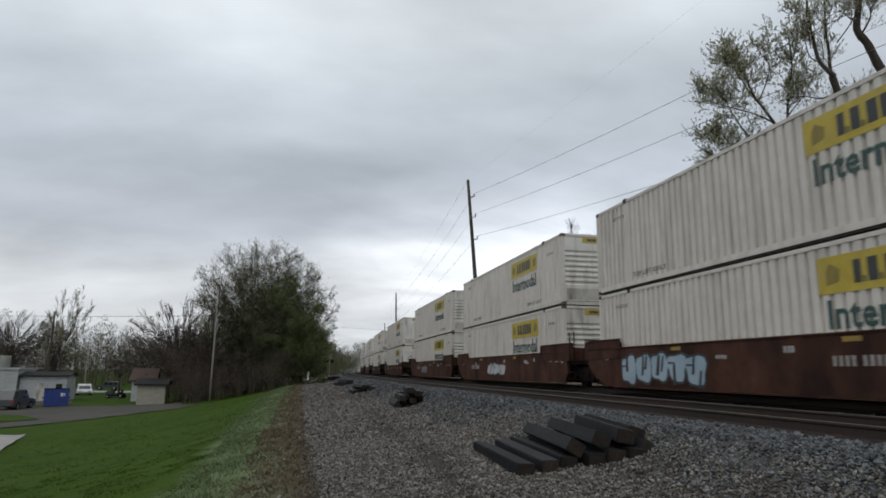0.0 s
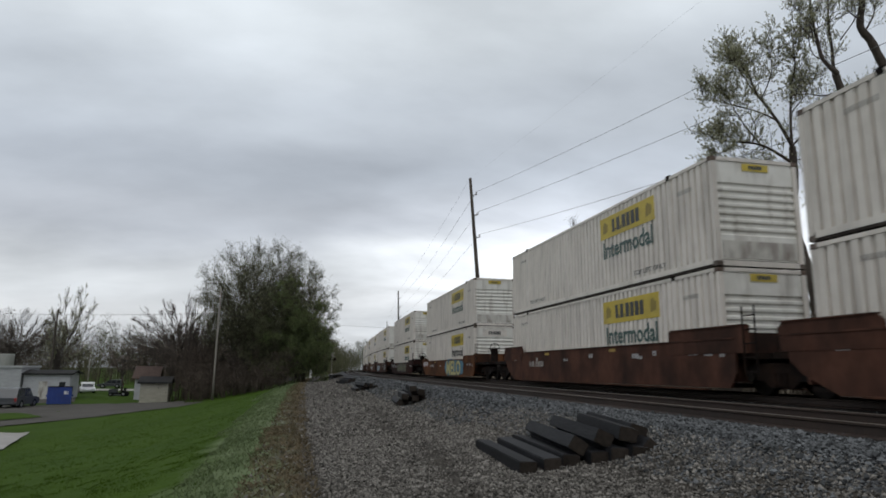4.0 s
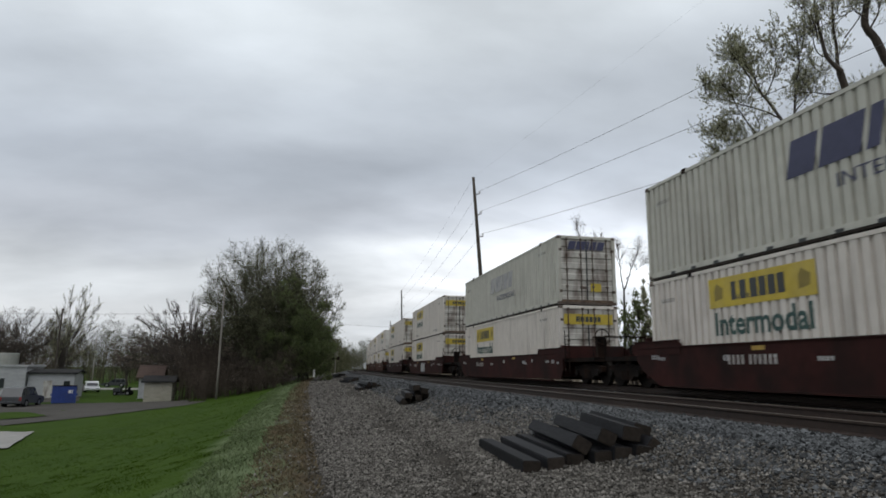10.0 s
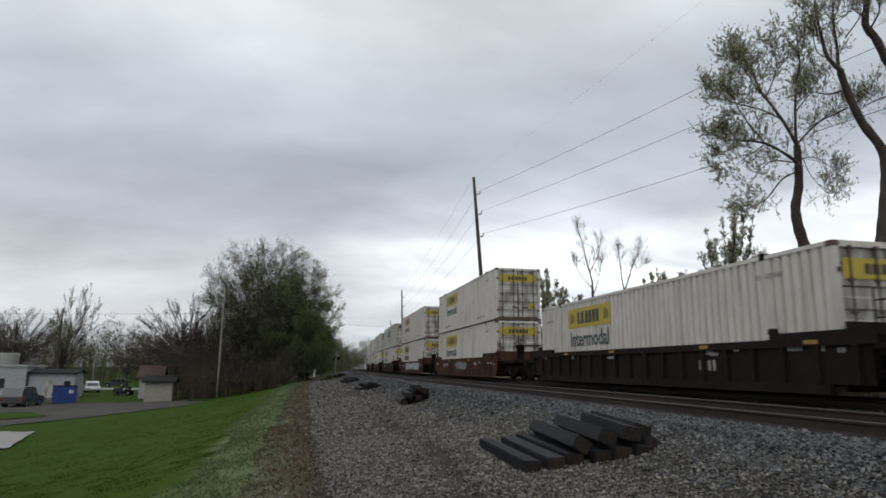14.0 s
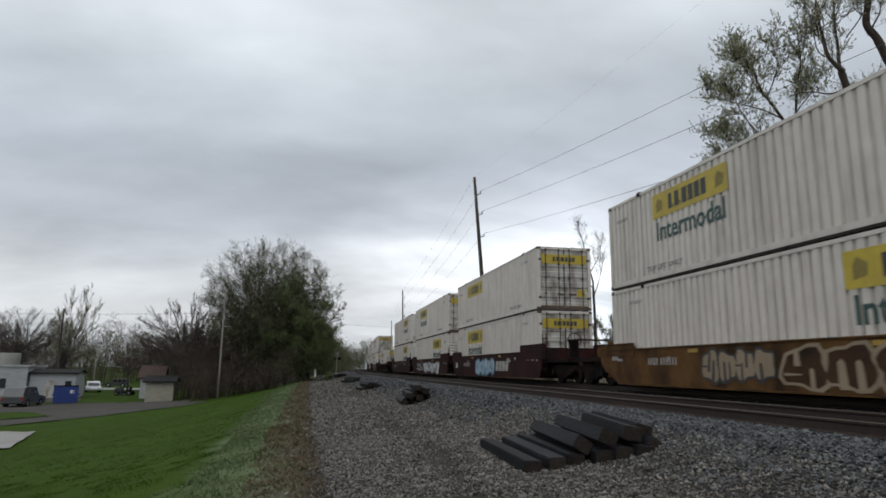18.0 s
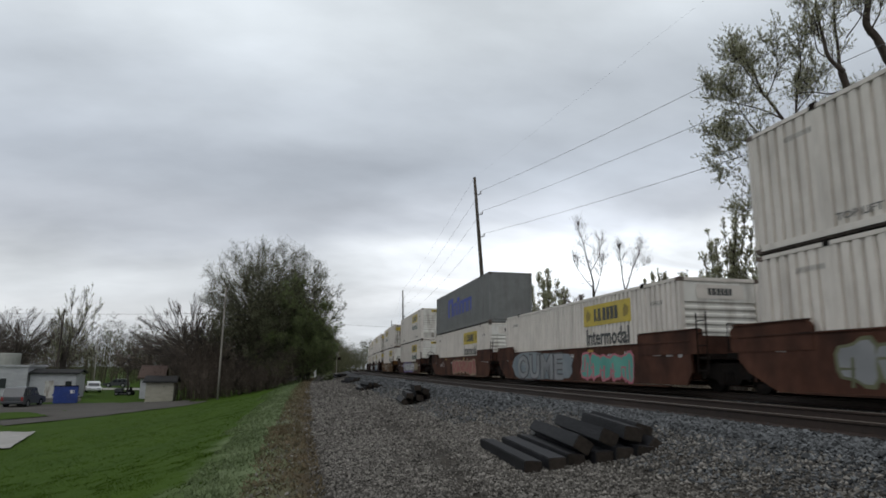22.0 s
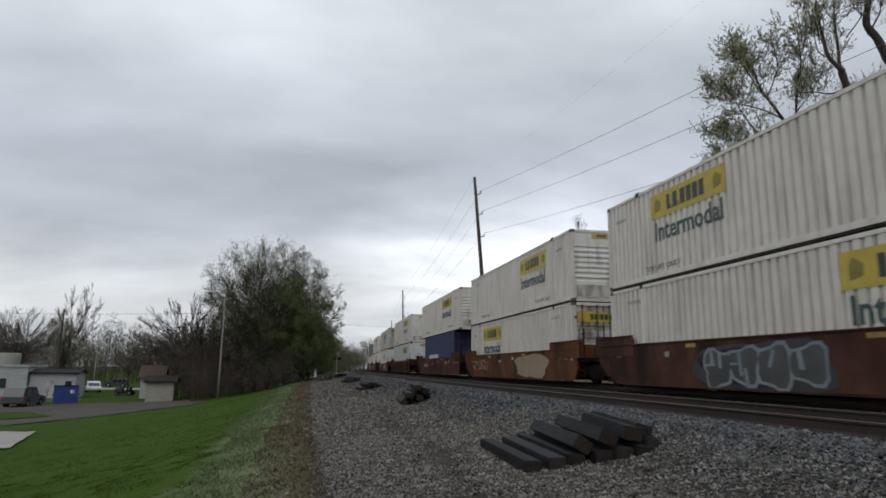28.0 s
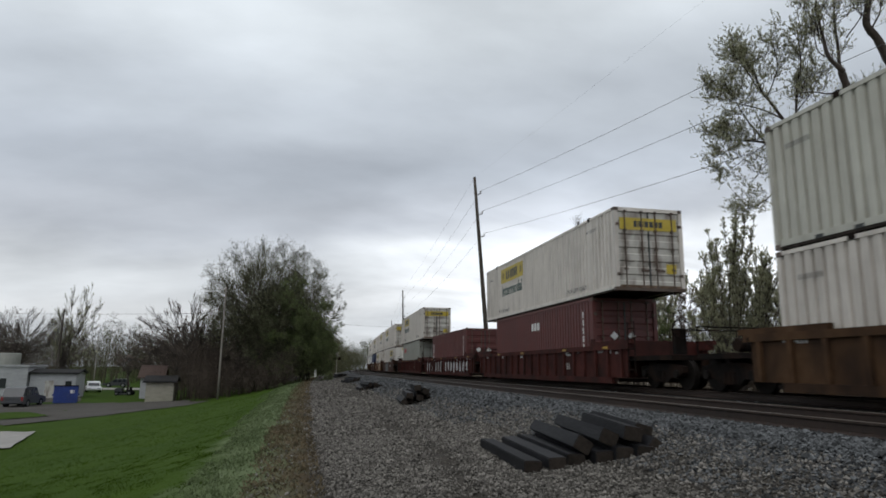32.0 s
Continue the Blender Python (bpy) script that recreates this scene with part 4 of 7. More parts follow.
            part("hand_rail", rl, M_STEEL, car)
        part("air_tank", Build().tube([(-0.8, half_front - 1.2, 1.2), (0.5, half_front - 1.2, 1.2)], 0.17, 12), M_STEEL, car)
    return car


# Each unit: the front of its 53-foot place at 0 s, joined to the unit ahead, to the one behind, side style, colour, lower load, upper load.
# Loads: kind and N (front wall to the rear) or D (doors to the rear).
TRAIN = [
    (201.2, 0, 0, "smooth", "orange", "yellow N", "yellow N"),
    (177.5, 0, 0, "smooth", "brown", "yellow D", "yellow D"), (153.8, 0, 0, "smooth", "maroon", "yellow N", "yellow N"),
    (130.1, 0, 0, "smooth", "brown", "yellow N", "yellow N"), (106.6, 0, 0, "smooth", "maroon", "yellow N", "yellow N"), (83.1, 0, 0, "smooth", "brown", "yellow N", "yellow N"),
    (59.3, 0, 1, "smooth", "brown", "yellow N", "yellow N"), (39.9, 1, 1, "smooth", "brown", "yellow N", "yellow N"), (20.6, 1, 0, "smooth", "brown", "yellow N", "yellow N"),
    (-3.07, 0, 0, "smooth", "maroon", "yellow N", "yellow N"), (-26.6, 0, 0, "smooth", "orange", "white_end N", "yellow N"),
    (-50.3, 0, 1, "smooth", "brown", "yellow N", "yellow N"), (-69.45, 1, 1, "smooth", "brown", "yellow N", "yellow N"), (-88.62, 1, 0, "smooth", "brown", "yellow D", "yellow N"),
    (-112.62, 0, 0, "smooth", "maroon", "yellow D", "yellow D"), (-136.17, 0, 0, "smooth", "maroon", "yellow D", "yellow D"),
    (-159.67, 0, 0, "smooth", "maroon", "yellow D", "worn D"), (-183.0, 0, 0, "smooth", "maroon", "yellow D", "slant D"),
    (-206.61, 0, 0, "smooth", "brown", "yellow D", "yellow D"), (-230.05, 0, 0, "smooth", "brown", "yellow D", "yellow D"),
    (-253.33, 0, 0, "ribbed", "grey", "yellow D", ""), (-276.9, 0, 1, "smooth", "maroon", "yellow N", "yellow N"),
    (-296.34, 1, 1, "smooth", "maroon", "yellow N", "yellow D"), (-315.74, 1, 0, "smooth", "maroon", "yellow D", "wordless D"),
    (-339.05, 0, 0, "smooth", "gold", "yellow N", "yellow D"), (-362.52, 0, 0, "smooth", "brown", "yellow N", "yellow N"),
    (-386.35, 0, 1, "smooth", "brown", "white_end N", "grey N"), (-405.68, 1, 1, "smooth", "brown", "white_end N", ""),
    (-425.05, 1, 0, "smooth", "brown", "outline N", "yellow N"), (-449.2, 0, 0, "smooth", "orange", "worn_blue N", "slant D"),
    (-472.65, 0, 0, "ribbed", "tan", "smooth N", "yellow N"), (-496.2, 0, 1, "smooth", "brown", "navy40 D", "yellow N"),
    (-515.6, 1, 1, "smooth", "orange", "yellow D", "yellow N"), (-534.98, 1, 0, "smooth", "brown", "yellow N", "yellow D"),
    (-558.36, 0, 1, "ribbed", "red", "grey40 D", "yellow D"), (-577.7, 1, 1, "ribbed", "red", "maroon40 D", ""),
    (-597.01, 1, 0, "ribbed", "red", "lowmaroon40 D", "yellow D"), (-620.7, 0, 0, "ribbed", "tan", "yellow D", "slant D"),
]
LOWER_Z, UPPER_Z = 0.265, 3.21
MOVING = []
KEEP = {}


def stock(key, maker):
    """The first of a kind is built, the later ones are copied from it."""
    if key in KEEP:
        return copy_thing(KEEP[key], Matrix())
    KEEP[key] = maker()
    return KEEP[key]


def load(spec):
    kind, way = spec.split()
    if kind == "navy40":
        ob = stock(kind, lambda: short_container("shipping_container", M_NAVYBOX, "dark navy 40-foot container with white mark", "wide"))
    elif kind == "grey40":
        ob = stock(kind, lambda: short_container("shipping_container", M_PALEGREY, "pale grey 40-foot container with small red mark", "red"))
    elif kind == "maroon40":
        ob = stock(kind, lambda: short_container("shipping_container", M_MAROONBOX, "maroon 40-foot container with upright white mark", "upright"))
    elif kind == "lowmaroon40":
        ob = stock(kind, lambda: short_container("shipping_container", M_MAROONBOX, "maroon 40-foot container with small white mark", "low"))
    else:
        ob = stock(kind, lambda: white_container("shipping_container", kind))
    return ob, 180.0 if way == "N" else 0.0


def make_train():
    for front, joined, joint_behind, style, colour, low, high in TRAIN:
        mid = front - C53 / 2
        hf, hr = (9.62 if joined else 11.5), (9.62 if joint_behind else 11.5)
        fb = None if joined else 10.25
        rb = -9.7 if joint_behind else -10.25
        car = stock((style, colour, joined, joint_behind), lambda: well_car(style, colour, fb, rb, hf, hr))
        MOVING.append((car, mid, 0.0, 0.0))
        CARS.append(car)
        for spec, z in ((low, LOWER_Z), (high, UPPER_Z)):
            if spec:
                ob, turn = load(spec)
                MOVING.append((ob, mid, z, turn))


CARS = []
make_train()


def blob(b, cx, cz, w, h, rnd, z, thick=1.0):
    """A rounded letter-like shape with wobbling edge, in the drawing plane."""
    n, ph = 18, rnd.uniform(0, 6.28)
    k1, k2 = rnd.uniform(0.06, 0.16), rnd.uniform(0.04, 0.12)
    pts = []
    for i in range(n):
        a = 2 * math.pi * i / n
        c, s = math.cos(a), math.sin(a)
        r = 1 + k1 * math.sin(3 * a + ph) + k2 * math.sin(5 * a - ph)
        sq = (abs(c) ** 4 + abs(s) ** 4) ** -0.25
        pts.append((cx + c * sq * r * w / 2 * thick, cz + s * sq * r * h / 2 * thick))
    b.prism(pts, 2, z - 0.001, z)


def graffiti(car, y_from, y_to, z0, z1, letters, fill, line, seed, back=None):
    """Spray-painted letters without words on the side that faces the lawn; y_from is the end towards the front."""
    rnd = random.Random(seed)
    long = y_from - y_to
    w, h, mid = long / letters, z1 - z0, (z0 + z1) / 2
    m = on_side(-1, y_from, 0.0, 1.468)
    layers = [("spray_outline", line, 1.0, 0.004), ("spray_fill", fill, 0.84, 0.006)]
    if back:
        b = Build()
        blob(b, long / 2, mid, long * 1.16, h * 1.05, rnd, 0.002)
        blob(b, long * 0.3, mid, long * 0.7, h * 1.12, rnd, 0.002)
        part("spray_cloud", b, back, car, "sprayed colour cloud", m=m)
    st = rnd.getstate()
    for name, mat, thick, z in layers:
        rnd.setstate(st)
        b = Build()
        for i in range(letters):
            blob(b, (i + 0.5) * w, mid + rnd.uniform(-0.05, 0.05), w * 1.14, h * rnd.uniform(0.84, 1.04), rnd, z + 0.0004 * (i % 3), thick)
        tagged(part(name, b, mat, car, "spray-painted graffiti", m=m), kind="stuff")
    b = Build()
    for i in range(letters):
        cx, lean = (i + 0.5) * w, rnd.uniform(-0.10, 0.16) * w
        for k in range(rnd.choice((1, 2, 2))):
            x, t = cx + (k - 0.5) * 0.30 * w + rnd.uniform(-0.06, 0.06) * w, w * rnd.uniform(0.045, 0.10)
            z0c, z1c = (mid - h * 0.5, mid + h * rnd.uniform(-0.1, 0.2)) if rnd.random() < 0.5 else (mid - h * rnd.uniform(-0.05, 0.25), mid + h * 0.36)
            b.prism([(x - t, z0c), (x + t, z0c), (x + t * 0.8 + lean, z1c), (x + lean * 0.9, z1c + t * 0.6), (x - t * 0.8 + lean, z1c)], 2, 0.0075, 0.0085)
        if rnd.random() < 0.6:
            zc, t = mid + rnd.uniform(-0.2, 0.2) * h, h * 0.035
            b.prism([(cx - w * 0.5, zc - t), (cx - w * 0.08, zc - t * 0.4), (cx - w * 0.08, zc + t * 0.4), (cx - w * 0.5, zc + t)], 2, 0.0075, 0.0085)
    tagged(part("spray_stroke", b, line, car, m=m), kind="stuff")


def graffiti_word(car, word, y_from, y_to, z, tall, fill, line, back):
    """A legible tag in thick outlined letters over a colour cloud."""
    long = y_from - y_to
    b = Build()
    blob(b, long / 2, z + tall / 2, long * 1.3, tall * 1.16, random.Random(len(word)), 0.002)
    part("spray_cloud", b, back, car, "sprayed colour cloud", m=on_side(-1, y_from, 0, 1.468))
    for name, mat, weight, lift in (("spray_outline", line, 0.09, 0.005), ("spray_fill", fill, 0.035, 0.008)):
        me = lettering(word, tall * 1.38, mat, 1.0, weight)
        xs = [v.co.x for v in me.vertices]
        me.transform(Matrix.Diagonal((long / (max(xs) - min(xs)), 1, 1, 1)) @ Matrix.Translation((-min(xs), 0, 0)))
        part(name, me, None, car, "spray-painted graffiti", m=on_side(-1, y_from, z, 1.466 + lift))


def stencil(car, y, z, groups, tall, material):
    b, x = Build(), 0.0
    for n in groups:
        for i in range(n):
            b.box(x, x + tall * 0.36, z, z + tall, 0, 0.004)
            x += tall * 0.74
        x += tall * 0.5
    tagged(part("stencil_mark", b, material, car, "white stencilled bars", m=on_side(-1, y, 0, 1.466)), kind="stuff")


M_STENCIL = surface("worn_white_stencil", (0.22, 0.20, 0.185), (0.42, 0.40, 0.38), 0.7, grain=6, broad=2, bump=0)
G_WHITE, G_BLACK = spray_paint("white", (0.34, 0.34, 0.34), (0.50, 0.50, 0.50)), spray_paint("black", (0.012, 0.012, 0.013), (0.03, 0.03, 0.03))
G_GREY, G_ICE = spray_paint("grey", (0.14, 0.145, 0.15), (0.24, 0.245, 0.25)), spray_paint("ice_blue", (0.20, 0.28, 0.34), (0.34, 0.42, 0.48))
G_YELLOW, G_BLUE = spray_paint("pale_yellow", (0.34, 0.30, 0.12), (0.46, 0.42, 0.2)), spray_paint("teal_blue", (0.03, 0.10, 0.16), (0.06, 0.17, 0.24))
G_PURPLE, G_OLIVE = spray_paint("purple", (0.12, 0.08, 0.26), (0.19, 0.14, 0.36)), spray_paint("olive", (0.06, 0.065, 0.03), (0.12, 0.12, 0.06))
G_RED, G_TEAL = spray_paint("dull_red", (0.16, 0.04, 0.035), (0.26, 0.08, 0.07)), spray_paint("teal", (0.05, 0.22, 0.18), (0.10, 0.32, 0.26))
G_PINK, G_BUFF = spray_paint("pink", (0.30, 0.07, 0.10), (0.38, 0.12, 0.15)), spray_paint("buff", (0.20, 0.15, 0.09), (0.28, 0.21, 0.14))
G_SLATE, G_STEELBLUE = spray_paint("slate", (0.02, 0.022, 0.024), (0.06, 0.062, 0.06)), spray_paint("steel_blue", (0.10, 0.13, 0.15), (0.20, 0.22, 0.23))
FIRST = 8  # place in the row of the unit beside the camera at the start
for k, args in [
    (0, (6.3, 2.0, 0.22, 1.14, 5, G_ICE, G_BLACK, 1)), (0, (-4.9, -7.1, 0.35, 1.14, 2, G_GREY, G_BLACK, 2)), (1, (8.4, 5.2, 0.75, 1.12, 6, M_WELL["maroon"], G_WHITE, 3)),
    (1, (2.8, -4.2, 0.25, 1.14, 8, G_OLIVE, G_BLACK, 4)), (2, (8.4, 6.4, 0.72, 1.14, 3, G_WHITE, G_RED, 5)), 
    (7, (1.3, -0.7, 0.14, 1.14, 3, G_WHITE, G_BLACK, 7)), (10, (2.8, -6.5, 0.4, 1.1, 9, G_WHITE, G_GREY, 8)), (11, (1.0, -1.8, 0.5, 1.05, 4, G_GREY, G_OLIVE, 9)),
    (14, (5.8, 2.1, 0.4, 1.0, 5, M_WELL["maroon"], G_WHITE, 10)), (14, (1.8, -5.4, 0.16, 1.14, 4, G_WHITE, G_BLACK, 11)), (15, (2.5, -1.5, 0.16, 1.14, 4, G_ICE, G_BLUE, 12)),
    (16, (2.9, 0.3, 0.25, 1.1, 4, G_BUFF, G_BLACK, 13)), (16, (0.0, -3.5, 0.2, 1.1, 3, M_WELL["tan"], G_BUFF, 14)), (17, (3.0, -4.7, 0.22, 1.12, 6, G_WHITE, G_BLACK, 15, G_PURPLE)),
    (17, (-4.9, -7.0, 0.4, 1.12, 3, G_BUFF, G_OLIVE, 16, G_OLIVE)), (18, (1.0, -5.6, 0.18, 1.14, 7, G_RED, G_BUFF, 17)), 
    (19, (-1.7, -5.6, 0.16, 1.14, 5, G_TEAL, G_PINK, 19)), (20, (5.8, 1.4, 0.25, 1.12, 5, G_GREY, G_OLIVE, 20)), (21, (-4.3, -5.9, 0.4, 1.1, 2, M_WELL["brown"], G_BUFF, 21)),
    (24, (6.9, 3.7, 0.5, 1.0, 5, M_WELL["orange"], G_BUFF, 22)), (24, (-1.7, -5.4, 0.18, 1.15, 1, G_BUFF, G_BUFF, 23)), (25, (2.7, -1.3, 0.16, 1.13, 4, G_SLATE, G_STEELBLUE, 24, G_BLACK)),
    (27, (7.9, 5.9, 0.32, 1.04, 3, G_WHITE, G_GREY, 25)), (27, (4.0, 1.1, 0.32, 1.04, 3, G_GREY, G_WHITE, 26)), (27, (0.0, -7.7, 0.30, 1.05, 9, G_WHITE, G_BLACK, 27)),
    (-1, (2.0, -1.0, 0.4, 1.0, 3, G_WHITE, G_GREY, 28)), (-2, (3.0, 0.5, 0.4, 1.0, 3, G_GREY, G_BLACK, 29))]:
    graffiti(CARS[FIRST + k], *args)
graffiti_word(CARS[FIRST + 2], "MELO", -0.9, -5.2, 0.22, 0.92, G_YELLOW, G_BLACK, G_BLUE)
graffiti_word(CARS[FIRST + 19], "OUME", 5.7, 0.1, 0.18, 1.02, G_GREY, G_SLATE, G_STEELBLUE)
STENCIL_AT = {5: -1.6, 8: 4.6, 9: 4.4, 15: 5.6, 16: 5.6, 17: 5.4, 18: 5.4, 20: -2.4, 21: 5.8, 25: -3.2, 0: -2.0, 1: 4.9}
for i, car in enumerate(CARS):
    style = TRAIN[i][3]
    if style == "smooth":
        stencil(car, STENCIL_AT.get(i - FIRST, 5.4), 0.70, (4, 6), 0.22 if i % 2 else 0.20, M_STENCIL)
    else:
        stencil(car, -3.6, 0.55, (4,), 0.26, M_STENCIL)
b = Build()
for k, w in enumerate((0.62, 0.62, 0.62)):
    b.box(k * 0.78, k * 0.78 + w, 0.35, 0.95, 0, 0.004)
part("name_mark", b, M_STENCIL, CARS[FIRST + 21], "plain white name bars", m=on_side(-1, -1.6, 0, 1.466))
part("name_mark", slant_blocks([0.5, 0.5, 0.5, 0.5], 0.5, 0.15, 0.08), M_STENCIL, CARS[FIRST + 15], "plain white name bars", m=on_side(-1, -1.7, 0.45, 1.466))
for k in (15, 26, 27):
    x = 1.466 if k == 15 else 1.56
    part("lettering", text_mesh("53", 0.42, M_WHITEINK, 0.5, 0.01), None, CARS[FIRST + k], "white number", m=on_side(-1, 7.9 if k == 15 else -0.24 if k == 26 else 5.49, 0.62 if k == 15 else 0.42, 1.466))


# ---- loose stones and grass ----
def scatter(name, spans, size, material, label, category, seed):
    """Loose stones: uneven eight-faced pebbles, joined."""
    rng = np.random.default_rng(seed)
    unit = np.array([(1, 0, 0), (0, 1, 0), (-1, 0, 0), (0, -1, 0), (0, 0, 1), (0, 0, -1)], float)
    tri = np.array([(0, 1, 4), (1, 2, 4), (2, 3, 4), (3, 0, 4), (1, 0, 5), (2, 1, 5), (3, 2, 5), (0, 3, 5)])
    lats, tops = np.array([a for a, z in PROFILE]), np.array([z for a, z in PROFILE])
    verts = []
    for s0, s1, l0, l1, per, grow in spans:
        n = int((s1 - s0) * (l1 - l0) * per)
        s, l = rng.uniform(s0, s1, n), rng.uniform(l0, l1, n)
        if l1 < 5:  # trodden strips where dirt shows between the stones
            keep = rng.random(n) < 1.0 - 0.85 * np.exp(-((l - 2.15 - 0.03 * (s - 10) - 0.12 * np.sin(s * 0.7)) / 0.22) ** 2) - 0.7 * np.exp(-((l - 0.35) / 0.22) ** 2) + 0.12 * np.sin(s * 1.3 + l * 2.0)
            s, l, n = s[keep], l[keep], int(keep.sum())
        r = size * grow * np.exp(rng.normal(0, 0.35, n))
        p = unit[None] * rng.uniform(0.6, 1.35, (n, 6, 1)) * r[:, None, None] * np.stack([np.ones(n), rng.uniform(0.6, 1.0, n), rng.uniform(0.55, 0.9, n)], 1)[:, None, :]
        a, b = rng.uniform(0, 6.283, n), rng.normal(0, 0.6, n)
        ca, sa, cb, sb = np.cos(a), np.sin(a), np.cos(b), np.sin(b)
        x, y, z = p[..., 0], p[..., 1], p[..., 2]
        y, z = y * cb[:, None] - z * sb[:, None], y * sb[:, None] + z * cb[:, None]
        x, y = x * ca[:, None] - y * sa[:, None], x * sa[:, None] + y * ca[:, None]
        t = s / RADIUS
        verts.append(np.stack([x + (RADIUS - (RADIUS - l) * np.cos(t))[:, None], y + ((RADIUS - l) * np.sin(t))[:, None], z + (np.interp(l, lats, tops) + r * 0.35 + 0.008)[:, None]], -1).reshape(-1, 3))
    v = np.concatenate(verts)
    f = (tri[None] + (np.arange(len(v) // 6) * 6)[:, None, None]).reshape(-1, 3)
    me = bpy.data.meshes.new(name)
    me.from_pydata(v.tolist(), [], f.tolist())
    me.materials.append(material)
    return tagged(new(name, me), label, category, kind="stuff")


scatter("ballast_stones", [(2.8, 14, 4.75, 6.2, 1350, 1.06), (2.8, 14, 3.9, 4.75, 520, 0.95), (14, 30, 4.3, 6.2, 400, 1.35), (14, 30, 3.4, 4.3, 200, 1.2), (30, 60, 3.6, 6.2, 60, 2.2), (4.5, 30, 7.8, 10.6, 40, 1.0)], 0.0175, M_STONE, "loose grey crushed-stone ballast", "ballast stones", 11)
scatter("path_stones", [(4.5, 14, 0.25, 3.6, 1500, 1.0), (2.8, 14, 3.6, 4.9, 1150, 1.0), (14, 30, 3.6, 4.5, 260, 1.3), (14, 30, 0.25, 3.6, 400, 1.45), (30, 70, 0.25, 3.7, 40, 2.4), (5, 30, -0.5, 0.3, 110, 0.9)], 0.0145, M_STONE_WARM, "loose brown-grey gravel stones", "gravel stones", 12)


def blades(name, spans, tall, material, label, category, lean=0.5):
    rng = np.random.default_rng(5 + len(name))
    v, f = [], []
    for s0, s1, l0, l1, per, grow in spans:
        n = int((s1 - s0) * (l1 - l0) * per)
        for s, l in zip(rng.uniform(s0, s1, n), rng.uniform(l0, l1, n)):
            if noise.noise(Vector((s * 0.8, l * 1.3, 2.0))) < -0.35 and rng.random() < 0.7:
                continue
            h = tall * grow * rng.uniform(0.5, 1.3)
            p = on_arc(s, l, height(l) + bumpy(s, l, 0.05) - 0.01)
            a, w = rng.uniform(0, 6.283), h * 0.10 + 0.004 * grow
            dx, dy = math.cos(a), math.sin(a)
            tx, ty = rng.normal(0, lean) * h, rng.normal(0, lean) * h
            o = len(v)
            v += [(p.x - dx * w, p.y - dy * w, p.z), (p.x + dx * w, p.y + dy * w, p.z), (p.x + tx * 0.4 + dx * w * 0.6, p.y + ty * 0.4 + dy * w * 0.6, p.z + h * 0.6), (p.x + tx, p.y + ty, p.z + h)]
            f += [(o, o + 1, o + 2), (o, o + 2, o + 3)]
    me = bpy.data.meshes.new(name)
    me.from_pydata(v, [], f)
    me.materials.append(material)
    return tagged(new(name, me), label, category, kind="stuff")


blades("lawn_grass", [(7, 18, -8, -1.15, 600, 1.0), (18, 34, -14, -1.4, 110, 1.3), (34, 56, -12, -1.6, 25, 1.9)], 0.026, M_GRASS, "short bright green mown grass", "grass")
blades("olive_grass", [(6, 18, -1.5, -0.5, 700, 0.8), (18, 40, -1.9, -0.4, 260, 1.0), (40, 95, -2.6, -0.3, 60, 1.5)], 0.06, M_OLIVEGRASS, "rough olive-green grass on the bank", "grass", 0.6)
blades("dry_grass", [(5, 18, -0.6, 0.4, 520, 0.8), (18, 40, -0.5, 0.5, 190, 1.0), (40, 95, -0.6, 0.5, 50, 1.5)], 0.075, M_DRYGRASS, "dry brown grass along the gravel's edge", "grass", 0.8)


# ---- stacks of old ties ----
def tie_mesh():
    b = bmesh.new()
    bmesh.ops.create_cube(b, size=1.0)
    bmesh.ops.scale(b, vec=(0.228, 2.59, 0.178), verts=b.verts)
    bmesh.ops.bevel(b, geom=list(b.edges), offset=0.012, segments=2, affect="EDGES")
    me = bpy.data.meshes.new("railway_tie")
    for f in b.faces:
        f.material_index = 1 if abs(f.normal.y) > 0.9 else 0
    b.to_mesh(me)
    b.free()
    me.materials.append(M_TIE)
    me.materials.append(M_TIE_END)
    return me


TIE = tie_mesh()


def lay_tie(x, y, z, heading, roll=0.0, tip=0.0):
    ob = tagged(new("railway_tie", TIE), "old black creosoted railway tie in a heap", "railway tie", "heaps of old railway ties")
    ob.matrix_basis = pose(x, y, z, tip, 0, heading) @ pose(0, 0, 0, 0, roll, 0)
    return ob


def first_heap():
    # right of the path, all ties roughly side by side, stacked higher towards the rails
    for along_row, x, z, turn, roll in FIRST_HEAP:
        p = on_arc(along_row, x)
        lay_tie(p.x, p.y, height(x) + z, turn, roll)


FIRST_HEAP = [(9.10, 2.99, 0.05, -4, 2), (9.06, 3.32, 0.05, -5, -3), (9.15, 3.60, 0.04, -5, 4), (9.00, 3.90, 0.03, -4, -2), (8.88, 4.16, 0.00, -6, 3), (8.70, 4.42, -0.06, -9, 6),
              (9.20, 3.80, 0.205, -8, 32), (9.05, 4.13, 0.195, -10, 24), (8.90, 4.46, 0.14, -13, 10), (8.75, 4.68, -0.10, -12, 38), (9.15, 4.74, 0.04, -13, 15)]
first_heap()


def heap(s, lat, layers, seed, swing):
    """A bunch of ties lying side by side, in layers."""
    rnd = random.Random(seed)
    for layer, count in enumerate(layers):
        for i in range(count):
            l = lat + (i - (count - 1) / 2) * 0.27 + rnd.uniform(-0.04, 0.04)
            p = on_arc(s + rnd.uniform(-0.25, 0.25), l)
            lay_tie(p.x, p.y, height(l) + 0.09 + layer * 0.185 + rnd.uniform(0, 0.03), swing + rnd.uniform(-5, 5), rnd.uniform(-12, 12) + (40 if rnd.random() < 0.25 else 0))


